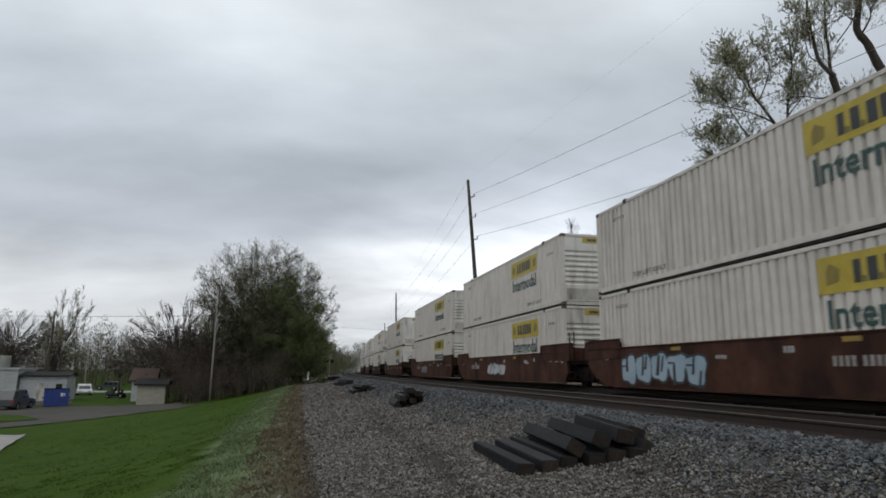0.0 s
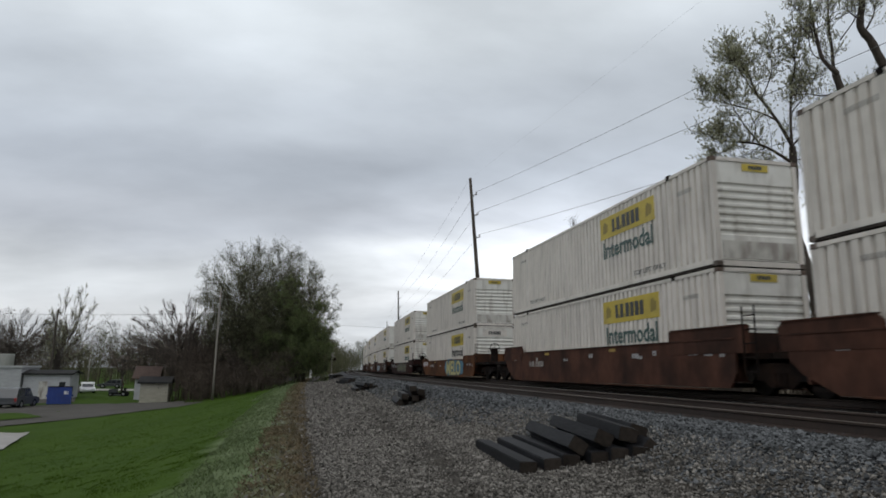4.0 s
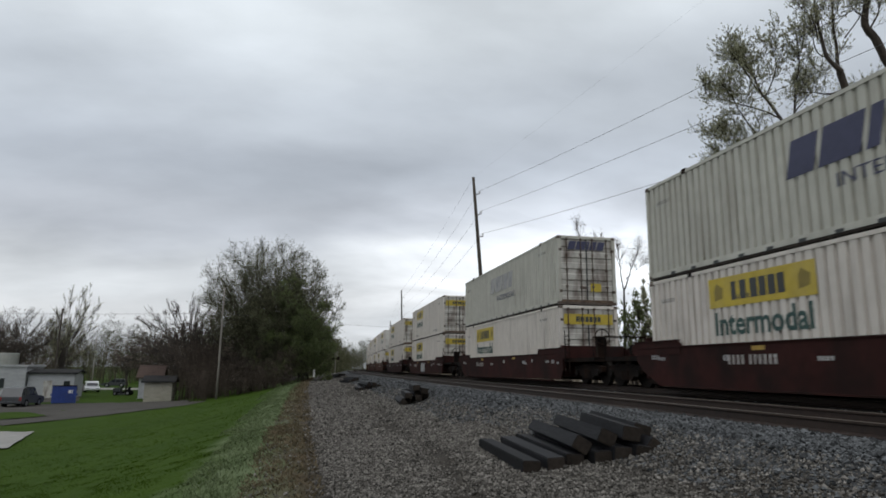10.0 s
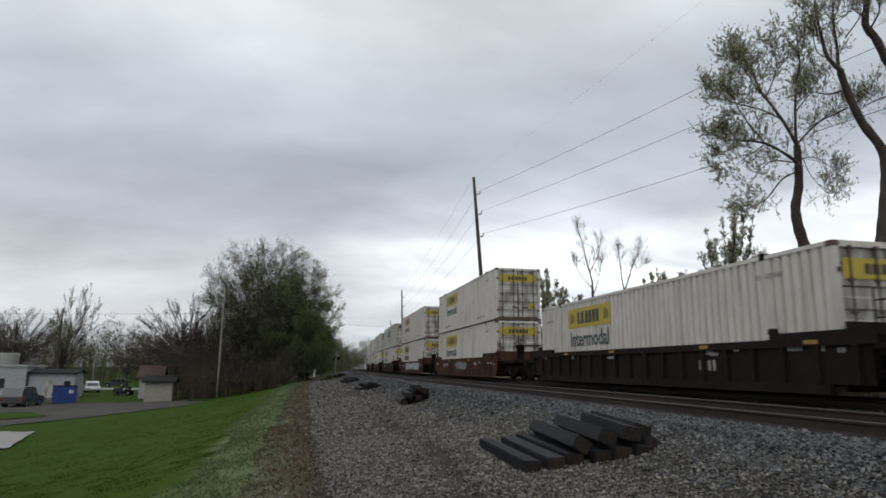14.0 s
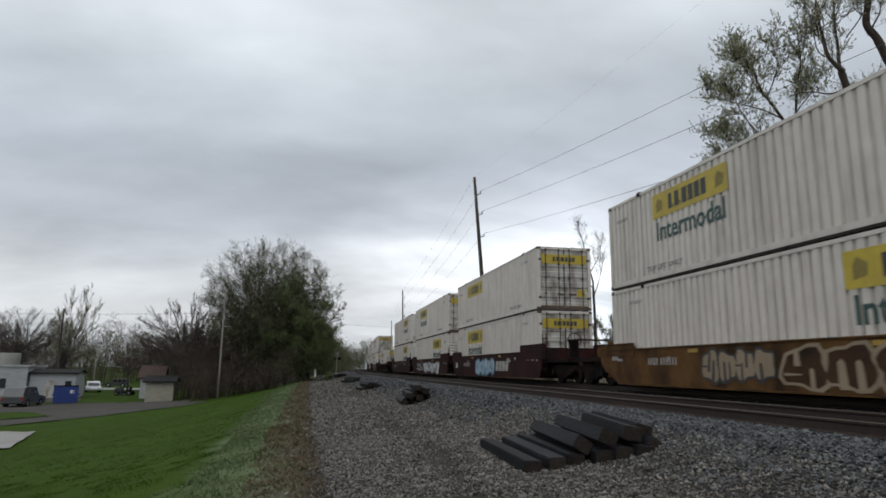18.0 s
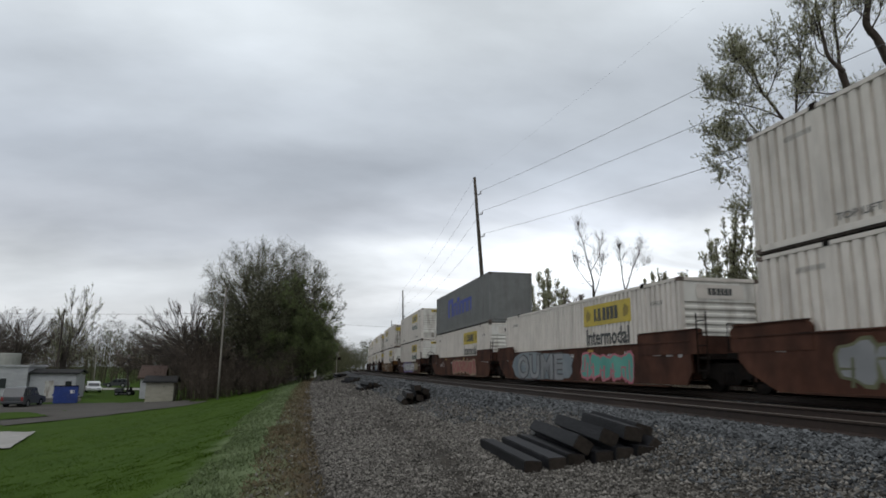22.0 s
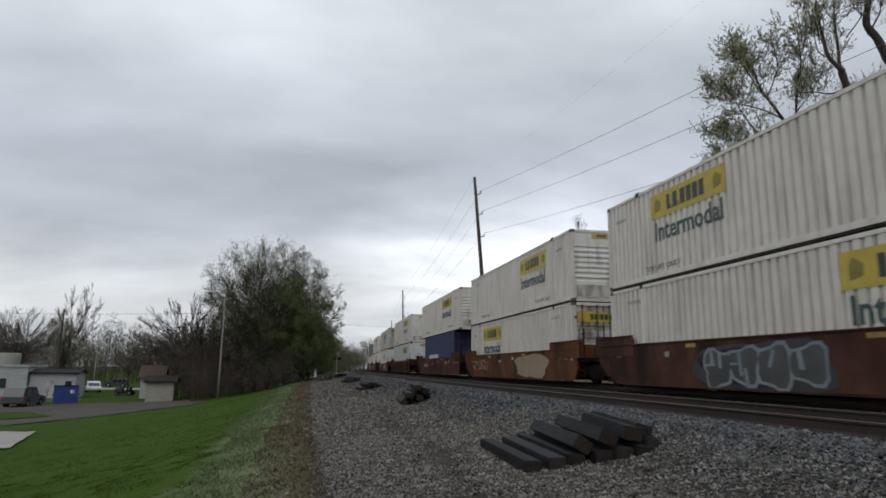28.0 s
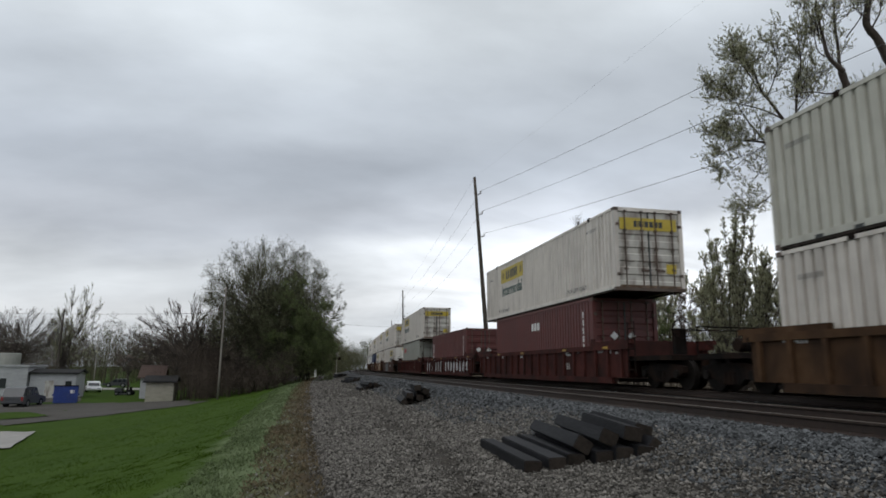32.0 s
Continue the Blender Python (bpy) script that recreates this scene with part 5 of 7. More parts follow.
heap(22.4, 3.95, (4, 3, 1), 3, -6)
heap(36.7, 3.65, (4, 2), 4, 3)
heap(53.0, 3.75, (4, 2), 5, 8)
heap(84.0, 3.7, (5, 3), 6, 12)


# ---- trees ----
def spike(b, p, q, r):
    """A thin three-sided twig that ends in a point."""
    d = (q - p).normalized()
    u = d.cross(Vector((0.3, 0.9, 0.2)) if abs(d.z) > 0.8 else Vector((0, 0, 1))).normalized() * r
    w = d.cross(u)
    o = len(b.v)
    b.v += [tuple(p + u), tuple(p - u * 0.5 + w * 0.87), tuple(p - u * 0.5 - w * 0.87), tuple(q)]
    b.f += [(o, o + 1, o + 3), (o + 1, o + 2, o + 3), (o + 2, o, o + 3)]


def shell_tree(name, base, centre, radii, limbs, label, leaf, leaves, leaf_size, seed, girth=0.2, fork=2.0, counts=(9, 8, 5), twig=0.014, bark=None, path=None, stems=1, group="", low=-0.5, wander=0.3, twig_mat=None, spread=0.5, up=0.25):
    """A tree whose limbs fan out into a rounded crown: centre is over the base, radii are the crown's half sizes."""
    rnd = random.Random(seed)
    wood, fine, crown, tips = Build(), Build(), Build(), []
    mid, rad = Vector(centre), Vector(radii)

    def outside(p):
        d = p - mid
        q = math.sqrt((d.x / rad.x) ** 2 + (d.y / rad.y) ** 2 + (d.z / rad.z) ** 2)
        return q > 1.04 * (1 + 0.12 * noise.noise(d * (2.4 / rad.x) + Vector((seed, 0, 0))))

    def fuzz(k):
        return Vector((rnd.gauss(0, k), rnd.gauss(0, k), rnd.gauss(0, k)))

    def reach_out(p, d, length, n, k):
        pts, v = [p.copy()], d.normalized()
        for i in range(n):
            v = (v + fuzz(k) + Vector((0, 0, 0.05))).normalized()
            step = v * (length / n)
            pts.append(pts[-1] + step * (0.3 if outside(pts[-1] + step) else 1.0))
        return pts

    def spot(pts, lo):
        f = rnd.uniform(lo, 0.999) * (len(pts) - 1)
        i = int(f)
        return pts[i].lerp(pts[i + 1], f - i), (pts[i + 1] - pts[i]).normalized() if (pts[i + 1] - pts[i]).length > 1e-4 else Vector((0, 0, 1))

    tree = thing(name, label, "tree", group, Matrix.Translation(base))
    spread = rad.x * 0.10 if stems > 1 else 0.0
    roots = [Vector((rnd.gauss(0, spread), rnd.gauss(0, spread), -0.3)) for k in range(stems)]
    forks = []
    for k, r in enumerate(roots):
        pts = [Vector(p) - Vector(base) for p in path] if path and k == 0 else [r, r + Vector((rnd.gauss(0, 0.05), rnd.gauss(0, 0.05), fork * 0.5)), r + Vector((rnd.gauss(0, 0.15), rnd.gauss(0, 0.15), fork))]
        part("trunk", Build().tube(pts, [girth * (1 - 0.75 * i / (len(pts) - 1) * (1 if path else 0.35)) for i in range(len(pts))], 8, True), bark or M_BARK, tree, smooth=True)
        forks.append(pts)
    levels = [(k + rnd.random()) / limbs for k in range(limbs)]
    rnd.shuffle(levels)
    for k in range(limbs):
        pts = forks[k % stems]
        z = low + (0.98 - low) * levels[k]
        a = k * 2.39996 + rnd.uniform(-0.3, 0.3)
        w = math.sqrt(max(0.0, 1 - z * z))
        f = rnd.uniform(0.78, 1.0)
        end = mid + Vector((math.cos(a) * w * rad.x, math.sin(a) * w * rad.y, z * rad.z)) * f
        if path:
            spots = [pts[i].lerp(pts[i + 1], u / 6) for i in range(len(pts) - 1) for u in range(6)]
            spots = [p for p in spots if p.z > fork]
            steep = [p for p in spots if end.z - p.z > 0.75 * math.hypot(end.x - p.x, end.y - p.y)] or spots[:4]
            at = rnd.choice(steep[-7:])
        else:
            at = pts[-1].lerp(pts[-2], rnd.uniform(0, 0.35))
        lift = at + Vector((0, 0, 1)) * (end - at).length * 0.42 + (end - at) * 0.12
        curve = []
        for i in range(8):
            t = i / 7
            curve.append(at * (1 - t) ** 2 + lift * 2 * t * (1 - t) + end * t * t + fuzz(0.03 * rad.x * wander) * (1 if 0 < i < 7 else 0))
        r0 = max(twig * 1.5, girth * rnd.uniform(0.24, 0.42))
        wood.tube(curve, [r0 * (1 - 0.85 * i / 7) for i in range(8)], 5, False)
        size = (rad.x + rad.z) / 2
        for j in range(counts[0]):
            p, d = spot(curve, 0.36)
            out = (p - mid).normalized()
            bl = size * rnd.uniform(0.16, 0.36)
            br = reach_out(p, d * 0.6 + out * 0.35 + Vector((0, 0, up)) + fuzz(spread), bl, 4, 0.18)
            wood.tube(br, [max(twig, r0 * 0.30) * (1 - 0.7 * i / 4) for i in range(5)], 3, False)
            for m in range(counts[1]):
                p2, d2 = spot(br, 0.12)
                tl = bl * rnd.uniform(0.25, 0.5) + 0.1
                tw = reach_out(p2, d2 * 0.6 + (p2 - mid).normalized() * 0.3 + fuzz(spread * 0.9) + Vector((0, 0, up * 0.6)), tl, 2, 0.2)
                fine.tube(tw, [twig, twig * 0.75, twig * 0.4], 3, False)
                for q in range(counts[2]):
                    p3, d3 = spot(tw, 0.1)
                    e = p3 + (d3 * 0.6 + fuzz(spread * 0.9) + Vector((0, 0, up * 0.6))).normalized() * tl * rnd.uniform(0.35, 0.75)
                    spike(fine, p3, e, twig * 0.6)
                    tips.append((p3, e))
    tagged(part("branchwork", wood, bark or M_BARK, tree, smooth=True), kind="stuff")
    tagged(part("twigwork", fine, twig_mat or bark or M_TWIG, tree), kind="stuff")
    for k in range(leaves):
        p, q = tips[rnd.randrange(len(tips))]
        c = p.lerp(q, rnd.uniform(0.3, 1.1))
        w = ((q - p).normalized() * 0.8 + fuzz(0.5) + Vector((0, 0, 0.2))).normalized()
        u = w.cross(fuzz(1)).normalized()
        z = leaf_size * rnd.uniform(0.5, 1.3)
        n2, o = w.cross(u) * z * 0.15, len(crown.v)
        crown.v += [tuple(c), tuple(c + w * z * 0.9 + u * z * 0.36 + n2), tuple(c + w * z * 2.0), tuple(c + w * z * 0.9 - u * z * 0.36 + n2)]
        crown.f += [(o, o + 1, o + 2), (o, o + 2, o + 3)]
    if leaves:
        tagged(part("crown", crown, leaf, tree, "sparse young leaves"), kind="stuff")
    return tree


def foot(x, y):
    return (x, y, height(lat_of(x, y)) - 0.05)


def sprig_tree(name, base, trunks, limbs, label, seed, leaf=None, bunches=2, per_m=4.0, side=1.5, twigs=6, blade=0.17, bare_from=0.0, group="", bark=None, twig=0.008, up=0.45, slim=1.0, depth=0.0):
    """A tree from its main lines: trunks and limbs are ((across, height), ...) with a girth, in one upright plane through the base; side branches leave them all round,
    and the young leaves stand up in small bunches at the twigs."""
    rnd = random.Random(seed)
    wood, fine, crown = Build(), Build(), Build()
    tree = thing(name, label, "tree", group, Matrix.Translation(base))
    right, back = Vector((0.975, -0.222, 0)), Vector((0.222, 0.975, 0))

    def fuzz(k):
        return Vector((rnd.gauss(0, k), rnd.gauss(0, k), rnd.gauss(0, k)))

    def line(pts, sway):
        """The rough line made smooth, with some sway in depth."""
        ph, out = rnd.uniform(0, 6.28), []
        lean = rnd.uniform(-sway, sway)
        n = len(pts) - 1
        for i in range(n):
            a, b = pts[i], pts[i + 1]
            z, c = pts[max(0, i - 1)], pts[min(n, i + 2)]
            for k in range(4):
                t = k / 4
                q = [0.5 * (2 * a[m] + (b[m] - z[m]) * t + (2 * z[m] - 5 * a[m] + 4 * b[m] - c[m]) * t * t + (3 * a[m] - z[m] - 3 * b[m] + c[m]) * t ** 3) for m in (0, 1)]
                f = (i + t) / n
                out.append(right * q[0] + back * (lean * f + 0.12 * sway * math.sin(6 * f + ph)) + Vector((0, 0, q[1])))
        out.append(right * pts[-1][0] + back * (lean + 0.12 * sway * math.sin(6 + ph)) + Vector((0, 0, pts[-1][1])))
        return out

    def grow(p, d, length, n, k, lift):
        pts, v = [p.copy()], d.normalized()
        for i in range(n):
            v = (v + fuzz(k) + Vector((0, 0, lift))).normalized()
            pts.append(pts[-1] + v * (length / n))
        return pts

    def bunch(c, way):
        w = (way * 0.5 + Vector((0, 0, 0.75)) + fuzz(0.22)).normalized()
        for i in range(4):
            d = (w + fuzz(0.3)).normalized()
            u = d.cross(fuzz(1)).normalized()
            z, o = blade * rnd.uniform(0.6, 1.35), len(crown.v)
            n2 = d.cross(u) * z * 0.06
            crown.v += [tuple(c), tuple(c + d * z * 0.5 + u * z * 0.12 + n2), tuple(c + d * z), tuple(c + d * z * 0.5 - u * z * 0.12 + n2)]
            crown.f += [(o, o + 1, o + 2, o + 3)]

    for pts, r in trunks:
        path = line(pts, 0.0)
        n = len(path) - 1
        part("trunk", Build().tube(path, [r * (1 - 0.5 * i / n) * (1 + 0.06 * math.sin(i * 2.1)) for i in range(n + 1)], 10, True), bark or M_BARK, tree, smooth=True)
    for pts, r, *more in limbs:
        rich, r = more[0] if more else 1.0, r * slim
        path = line(pts, max(1.1 * side, depth))
        n = len(path) - 1
        wood.tube(path, [max(twig * 1.6, r * (1 - 0.85 * i / n)) for i in range(n + 1)], 6, False)
        long = sum((path[i + 1] - path[i]).length for i in range(n))
        for k in range(int(long * per_m) + 2):
            f = (bare_from + (1 - bare_from) * math.sqrt(rnd.random())) * 0.999 * n
            i = int(f)
            p, d = path[i].lerp(path[i + 1], f - i), (path[i + 1] - path[i]).normalized()
            bl = side * rnd.uniform(0.45, 1.1) * (1.15 - 0.5 * f / n)
            br = grow(p, d * 0.45 + fuzz(0.55) + Vector((0, 0, up)), bl, 4, 0.14, 0.08 * up)
            wood.tube(br, [max(twig, r * 0.15) * (1 - 0.16 * i) for i in range(5)], 4, False)
            for m in range(twigs):
                g = rnd.uniform(0.15, 0.999) * 4
                i2 = int(g)
                p2, d2 = br[i2].lerp(br[i2 + 1], g - i2), (br[i2 + 1] - br[i2]).normalized()
                tw = grow(p2, d2 * 0.6 + fuzz(0.5) + Vector((0, 0, up * 0.7)), bl * rnd.uniform(0.2, 0.5) + 0.15, 2, 0.15, 0.12 * up)
                fine.tube(tw, [twig * 0.8, twig * 0.6, twig * 0.3], 3, False)
                if leaf:
                    for b in range(bunches):
                        if rnd.random() < rich:
                            t = 1.0 if b == 0 else rnd.uniform(0.2, 0.9)
                            bunch(tw[0].lerp(tw[2], t), (tw[2] - tw[0]).normalized())
    tagged(part("branchwork", wood, bark or M_BARK, tree, smooth=True), kind="stuff")
    tagged(part("twigwork", fine, M_TWIG_DARK if bark is None else bark, tree), kind="stuff")
    if crown.v:
        tagged(part("crown", crown, leaf, tree, "young leaves in upright bunches"), kind="stuff")
    return tree


def beyond(across, ahead):
    """A foot point by metres across and ahead of the lens."""
    p = Vector((0.975, -0.222, 0)) * across + Vector((0.222, 0.975, 0)) * ahead
    return foot(p.x, p.y)


def shifted(lines, across):
    return [([(u - across, v + 0.4) for u, v in line], *rest) for line, *rest in lines]


# behind the train
sprig_tree("tree", beyond(21.6, 36), shifted([([(21.9, -0.7), (21.6, 3.4), (21.25, 5.8), (20.9, 7.2), (20.6, 8.5), (20.34, 9.7), (20.3, 10.8), (20.6, 12.0), (20.7, 13.4), (20.72, 14.5)], 0.40)], 21.6),
           shifted([([(20.5, 13.4), (19.85, 13.9), (18.9, 14.6), (17.8, 14.85), (16.8, 14.85), (15.5, 15.2)], 0.17), ([(17.5, 14.85), (16.5, 14.1), (15.7, 13.5)], 0.07),
                    ([(20.7, 14.4), (20.15, 15.65), (19.6, 16.9), (19.05, 18.3), (18.95, 19.4), (18.35, 20.3), (17.6, 21.5)], 0.2), ([(20.0, 16.0), (18.75, 16.9), (17.3, 17.75), (16.1, 18.3)], 0.09),
                    ([(19.5, 17.2), (18.05, 18.6), (16.95, 19.7)], 0.08), ([(20.72, 14.4), (20.8, 16.4), (20.75, 18.0), (20.8, 19.4), (20.7, 21.2)], 0.16), ([(18.6, 14.7), (17.8, 15.6), (16.6, 16.8), (15.6, 17.2)], 0.06),
                    ([(20.8, 16.5), (21.3, 17.1), (21.9, 18.0), (22.3, 19.4)], 0.08, 0.6), ([(20.75, 14.6), (21.6, 15.5), (22.4, 16.2), (23.8, 16.7)], 0.11, 0.45), ([(18.9, 14.6), (17.9, 13.9), (17.0, 13.2)], 0.05),
                    ([(20.7, 13.6), (21.7, 14.0), (22.7, 14.1), (23.6, 13.5), (24.4, 12.9)], 0.07, 0.4), ([(20.6, 13.5), (19.65, 13.7), (18.8, 13.3), (18.1, 12.4)], 0.08, 0.7),
                    ([(20.6, 12.9), (19.8, 12.5), (19.1, 11.5), (18.2, 11.0), (17.4, 10.6)], 0.09, 0.8), ([(20.8, 13.6), (21.25, 12.4), (21.4, 11.1)], 0.04, 0.4), ([(19.3, 17.7), (19.6, 19.2), (19.5, 20.9)], 0.06)], 21.6),
           "tall tree with young leaves in upright bunches behind the tracks", 21, M_LEAF_GREY, 4, 6.0, 1.9, 10, 0.13, 0.05, slim=0.6)
sprig_tree("tree", beyond(21.2, 31), shifted([([(21.0, -0.7), (21.1, 3.0), (21.2, 5.2), (21.5, 7.4), (21.75, 8.7), (22.05, 10.3), (22.2, 11.5), (22.1, 12.6), (21.3, 13.9), (20.8, 15.3), (20.45, 16.7)], 0.34)], 21.2),
           shifted([([(20.45, 16.6), (19.8, 17.4), (19.6, 18.7), (19.3, 20.0), (19.15, 21.3), (19.2, 22.8)], 0.24), ([(20.45, 16.6), (20.7, 17.6), (20.85, 18.4), (20.8, 19.8), (21.0, 21.4), (21.3, 22.8)], 0.22),
                    ([(20.7, 14.8), (20.0, 14.5), (19.35, 14.2)], 0.10, 0.3), ([(20.45, 15.7), (19.5, 15.6), (18.4, 15.7)], 0.10, 0.5), ([(21.1, 15.0), (22.1, 15.8), (23.0, 16.1)], 0.10, 0.5),
                    ([(19.6, 18.7), (18.9, 19.5), (18.4, 20.3)], 0.09), ([(20.9, 18.6), (21.6, 19.6), (22.0, 21.2)], 0.08), ([(19.75, 17.5), (19.0, 18.0), (18.3, 18.6)], 0.06, 0.7)], 21.2),
           "large old tree with thick leaning limbs behind the tracks", 33, M_LEAF_GREY, 3, 6.0, 1.7, 9, 0.12, 0.05, slim=0.55)
sprig_tree("tree", beyond(23.4, 31), shifted([([(23.3, -0.7), (23.4, 5.0), (23.9, 10.0), (24.05, 14.5), (22.9, 17.5), (22.5, 18.6), (22.05, 19.4), (22.3, 20.8), (22.35, 22.5)], 0.28)], 23.4),
           shifted([([(23.6, 15.7), (22.45, 15.4), (21.2, 14.5)], 0.08, 0.5), ([(22.25, 18.9), (23.0, 20.2), (23.5, 21.8)], 0.12), ([(22.1, 19.5), (21.7, 20.5), (21.7, 22.0)], 0.08)], 23.4),
           "large old tree with dark leaning limbs behind the tracks", 35, M_LEAF_GREY, 3, 6.0, 1.7, 9, 0.12, 0.05, slim=0.55)


def bushy_tree(across, ahead, tall, half, seed, leaf, label, stems=16, twigs=5, bunches=2, blade=0.2, per_m=2.2):
    """Many upright stems that fan out from one foot."""
    rnd = random.Random(seed)
    limbs = []
    for k in range(2 * stems):
        f = (k + 0.5) / stems - 1
        f += rnd.uniform(-0.12, 0.12)
        top = tall * (1 - 0.38 * f * f) * rnd.uniform(0.62, 1.0)
        limbs.append(([(f * 0.25, -0.3), (f * half * 0.35, top * 0.35), (f * half * 0.72, top * 0.7), (f * half * rnd.uniform(0.75, 1.15), top)], 0.028, 0.6))
    sprig_tree("tree", beyond(across, ahead), [([(0, -0.4), (0.03, 0.5), (0.0, 1.2)], 0.14)], limbs, label, seed, leaf, bunches, per_m, half * 0.26, twigs, blade, 0.15, "trees behind the tracks", M_TWIG_GREY, 0.009, 1.1, depth=half)


BUSH = "bushy tree with upright young leaf bunches behind the tracks"
THICKET = "brown bushy tree just coming into leaf behind the tracks"
bushy_tree(18.9, 42, 11.9, 2.6, 41, M_LEAF_GREY, BUSH, 22, 6, 2)
bushy_tree(22.2, 45, 11.0, 2.3, 42, M_LEAF_PALE, BUSH, 14)
bushy_tree(20.6, 47, 9.2, 2.9, 43, M_LEAF_GREY, BUSH, 16, 6, 2)
bushy_tree(12.0, 74, 13.6, 3.2, 44, M_LEAF_GREY, BUSH, 18, 5, 2, 0.26)
bushy_tree(25.0, 75, 13.2, 2.6, 45, M_LEAF_PALE, BUSH, 14, 6, 2, 0.26)
bushy_tree(29.5, 80, 15.6, 2.6, 46, M_LEAF_RED, THICKET, 12, 6, 1, 0.26)
bushy_tree(17.0, 88, 12.6, 3.6, 47, M_LEAF_RED, THICKET, 14, 6, 1, 0.28)
bushy_tree(31.5, 47, 12.6, 2.9, 48, M_LEAF_PALE, THICKET, 18, 5, 2)
bushy_tree(28.0, 50, 11.0, 2.8, 49, M_LEAF_RED, THICKET, 18, 6, 1)
bushy_tree(35.5, 46, 12.8, 3.2, 50, M_LEAF_PALE, THICKET, 18, 5, 2)
bushy_tree(26.5, 39, 8.0, 2.6, 51, M_LEAF_RED, THICKET, 18, 6, 1)
bushy_tree(31.0, 38, 8.6, 2.8, 52, M_LEAF_RED, THICKET, 18, 6, 1)
bushy_tree(16.0, 54, 8.4, 3.0, 53, M_LEAF_DARK, THICKET, 16, 6, 2)
BARE = "slender bare tree behind the tracks"
sprig_tree("tree", beyond(14.6, 62), [([(0, -0.4), (0.0, 5.0), (-0.1, 10.0)], 0.2)],
           [([(-0.1, 10.0), (-0.4, 11.5), (-0.9, 13.4), (-1.6, 15.6)], 0.13), ([(-0.3, 11.2), (0.3, 12.6), (0.6, 14.2)], 0.08), ([(-0.05, 9.0), (0.9, 11.0), (1.4, 12.8)], 0.08), ([(-0.1, 9.6), (-1.4, 11.4), (-2.0, 12.4)], 0.07)],
           BARE, 61, None, 0, 6.0, 1.9, 8, 0.1, 0.1, "trees behind the tracks", M_TWIG_DARK, 0.010, 0.6, 0.7)
sprig_tree("tree", beyond(17.4, 62), [([(0, -0.4), (0.1, 5.0), (0.2, 9.5)], 0.17)],
           [([(0.2, 9.4), (-0.2, 11.5), (-0.6, 13.6)], 0.1), ([(0.2, 9.5), (0.9, 11.4), (1.8, 13.9)], 0.1), ([(0.5, 10.6), (1.6, 11.6), (2.4, 12.2)], 0.05)],
           BARE, 62, None, 0, 6.0, 1.7, 8, 0.1, 0.1, "trees behind the tracks", M_TWIG_DARK, 0.010, 0.6, 0.7)
# beside the lawn
shell_tree("tree", foot(-3.6, 77.0), (0.4, 0, 8.9), (7.7, 7.0, 8.4), 150, "large round many-stemmed tree with fine twigs and first leaves", M_LEAF_BUD, 90000, 0.07, 61, 0.17, fork=1.5, counts=(11, 8, 4), twig=0.011,
           bark=M_TWIG_OLIVE, stems=7, group="trees beside the lawn", low=-0.35, spread=0.34, up=0.30)
shell_tree("tree", foot(1.6, 80.0), (-0.2, 0, 7.6), (4.2, 5.0, 6.9), 44, "many-stemmed tree with sparse pale young leaves", M_LEAF_BUD, 26000, 0.065, 65, 0.14, fork=1.5, counts=(9, 7, 4), twig=0.012,
           bark=M_TWIG_OLIVE, stems=3, group="trees beside the lawn", low=-0.5, spread=0.28, up=0.3)
shell_tree("tree", foot(0.9, 72.5), (-0.5, 0, 4.6), (4.3, 4.0, 6.6), 46, "dense young tree in fresh green leaf", M_LEAF_DARK, 90000, 0.075, 63, 0.10, fork=0.8, counts=(8, 7, 4), twig=0.010,
           bark=M_TWIG_OLIVE, stems=3, group="trees beside the lawn", low=-0.7, spread=0.3, up=0.3)
shell_tree("tree", foot(-2.2, 71.5), (0, 0, 4.4), (3.0, 3.0, 5.0), 26, "bushy young tree coming into dark green leaf", M_LEAF_BUD, 18000, 0.065, 66, 0.08, fork=0.6, counts=(7, 6, 4), twig=0.010,
           bark=M_TWIG_OLIVE, stems=3, group="trees beside the lawn", low=-0.7, spread=0.3, up=0.35)
shell_tree("tree", foot(-5.6, 72.5), (0, 0, 3.4), (2.6, 2.6, 3.6), 18, "bare bushy thicket below the large tree", M_LEAF_RED, 2500, 0.08, 77, 0.06, fork=0.5, counts=(7, 6, 4), twig=0.012,
           bark=M_TWIG_DARK, stems=3, group="trees beside the lawn", low=-0.7)
BARE_TREES = [  # x, y, crown centre, half sizes, limbs, seed, twig
    (-11.4, 79.5, (-1.6, 0, 6.6), (5.2, 4.0, 4.6), 44, 68, 0.011), (-14.2, 88.0, (0, 0, 4.8), (4.0, 4.0, 3.6), 26, 69, 0.011), (-34.3, 93.0, (0.5, 0, 6.6), (4.6, 4.0, 4.2), 36, 72, 0.0115),
    (-38.2, 95.0, (0, 0, 6.0), (3.6, 3.5, 3.8), 18, 73, 0.0115), (-30.6, 99.0, (0, 0, 5.6), (3.4, 3.5, 3.6), 18, 74, 0.0115), (-23.6, 104.0, (0, 0, 4.4), (3.0, 3.0, 3.0), 14, 75, 0.0115),
    (-9.0, 87.0, (-0.5, 0, 5.6), (5.0, 4.0, 5.0), 34, 78, 0.011), (-18.0, 93.0, (0, 0, 4.2), (4.5, 4.0, 3.6), 24, 79, 0.011)]
for x, y, c, r, n, seed, tw in BARE_TREES:
    shell_tree("tree", foot(x, y), c, r, n, "nearly bare spreading tree with fine dark twigs", M_LEAF_RED, 2200, 0.10, seed, 0.17, fork=2.6, counts=(10, 8, 5), twig=tw, bark=M_TWIG_GREY, group="trees beside the lawn", low=-0.45,
               wander=1.3, spread=0.6, up=0.16)
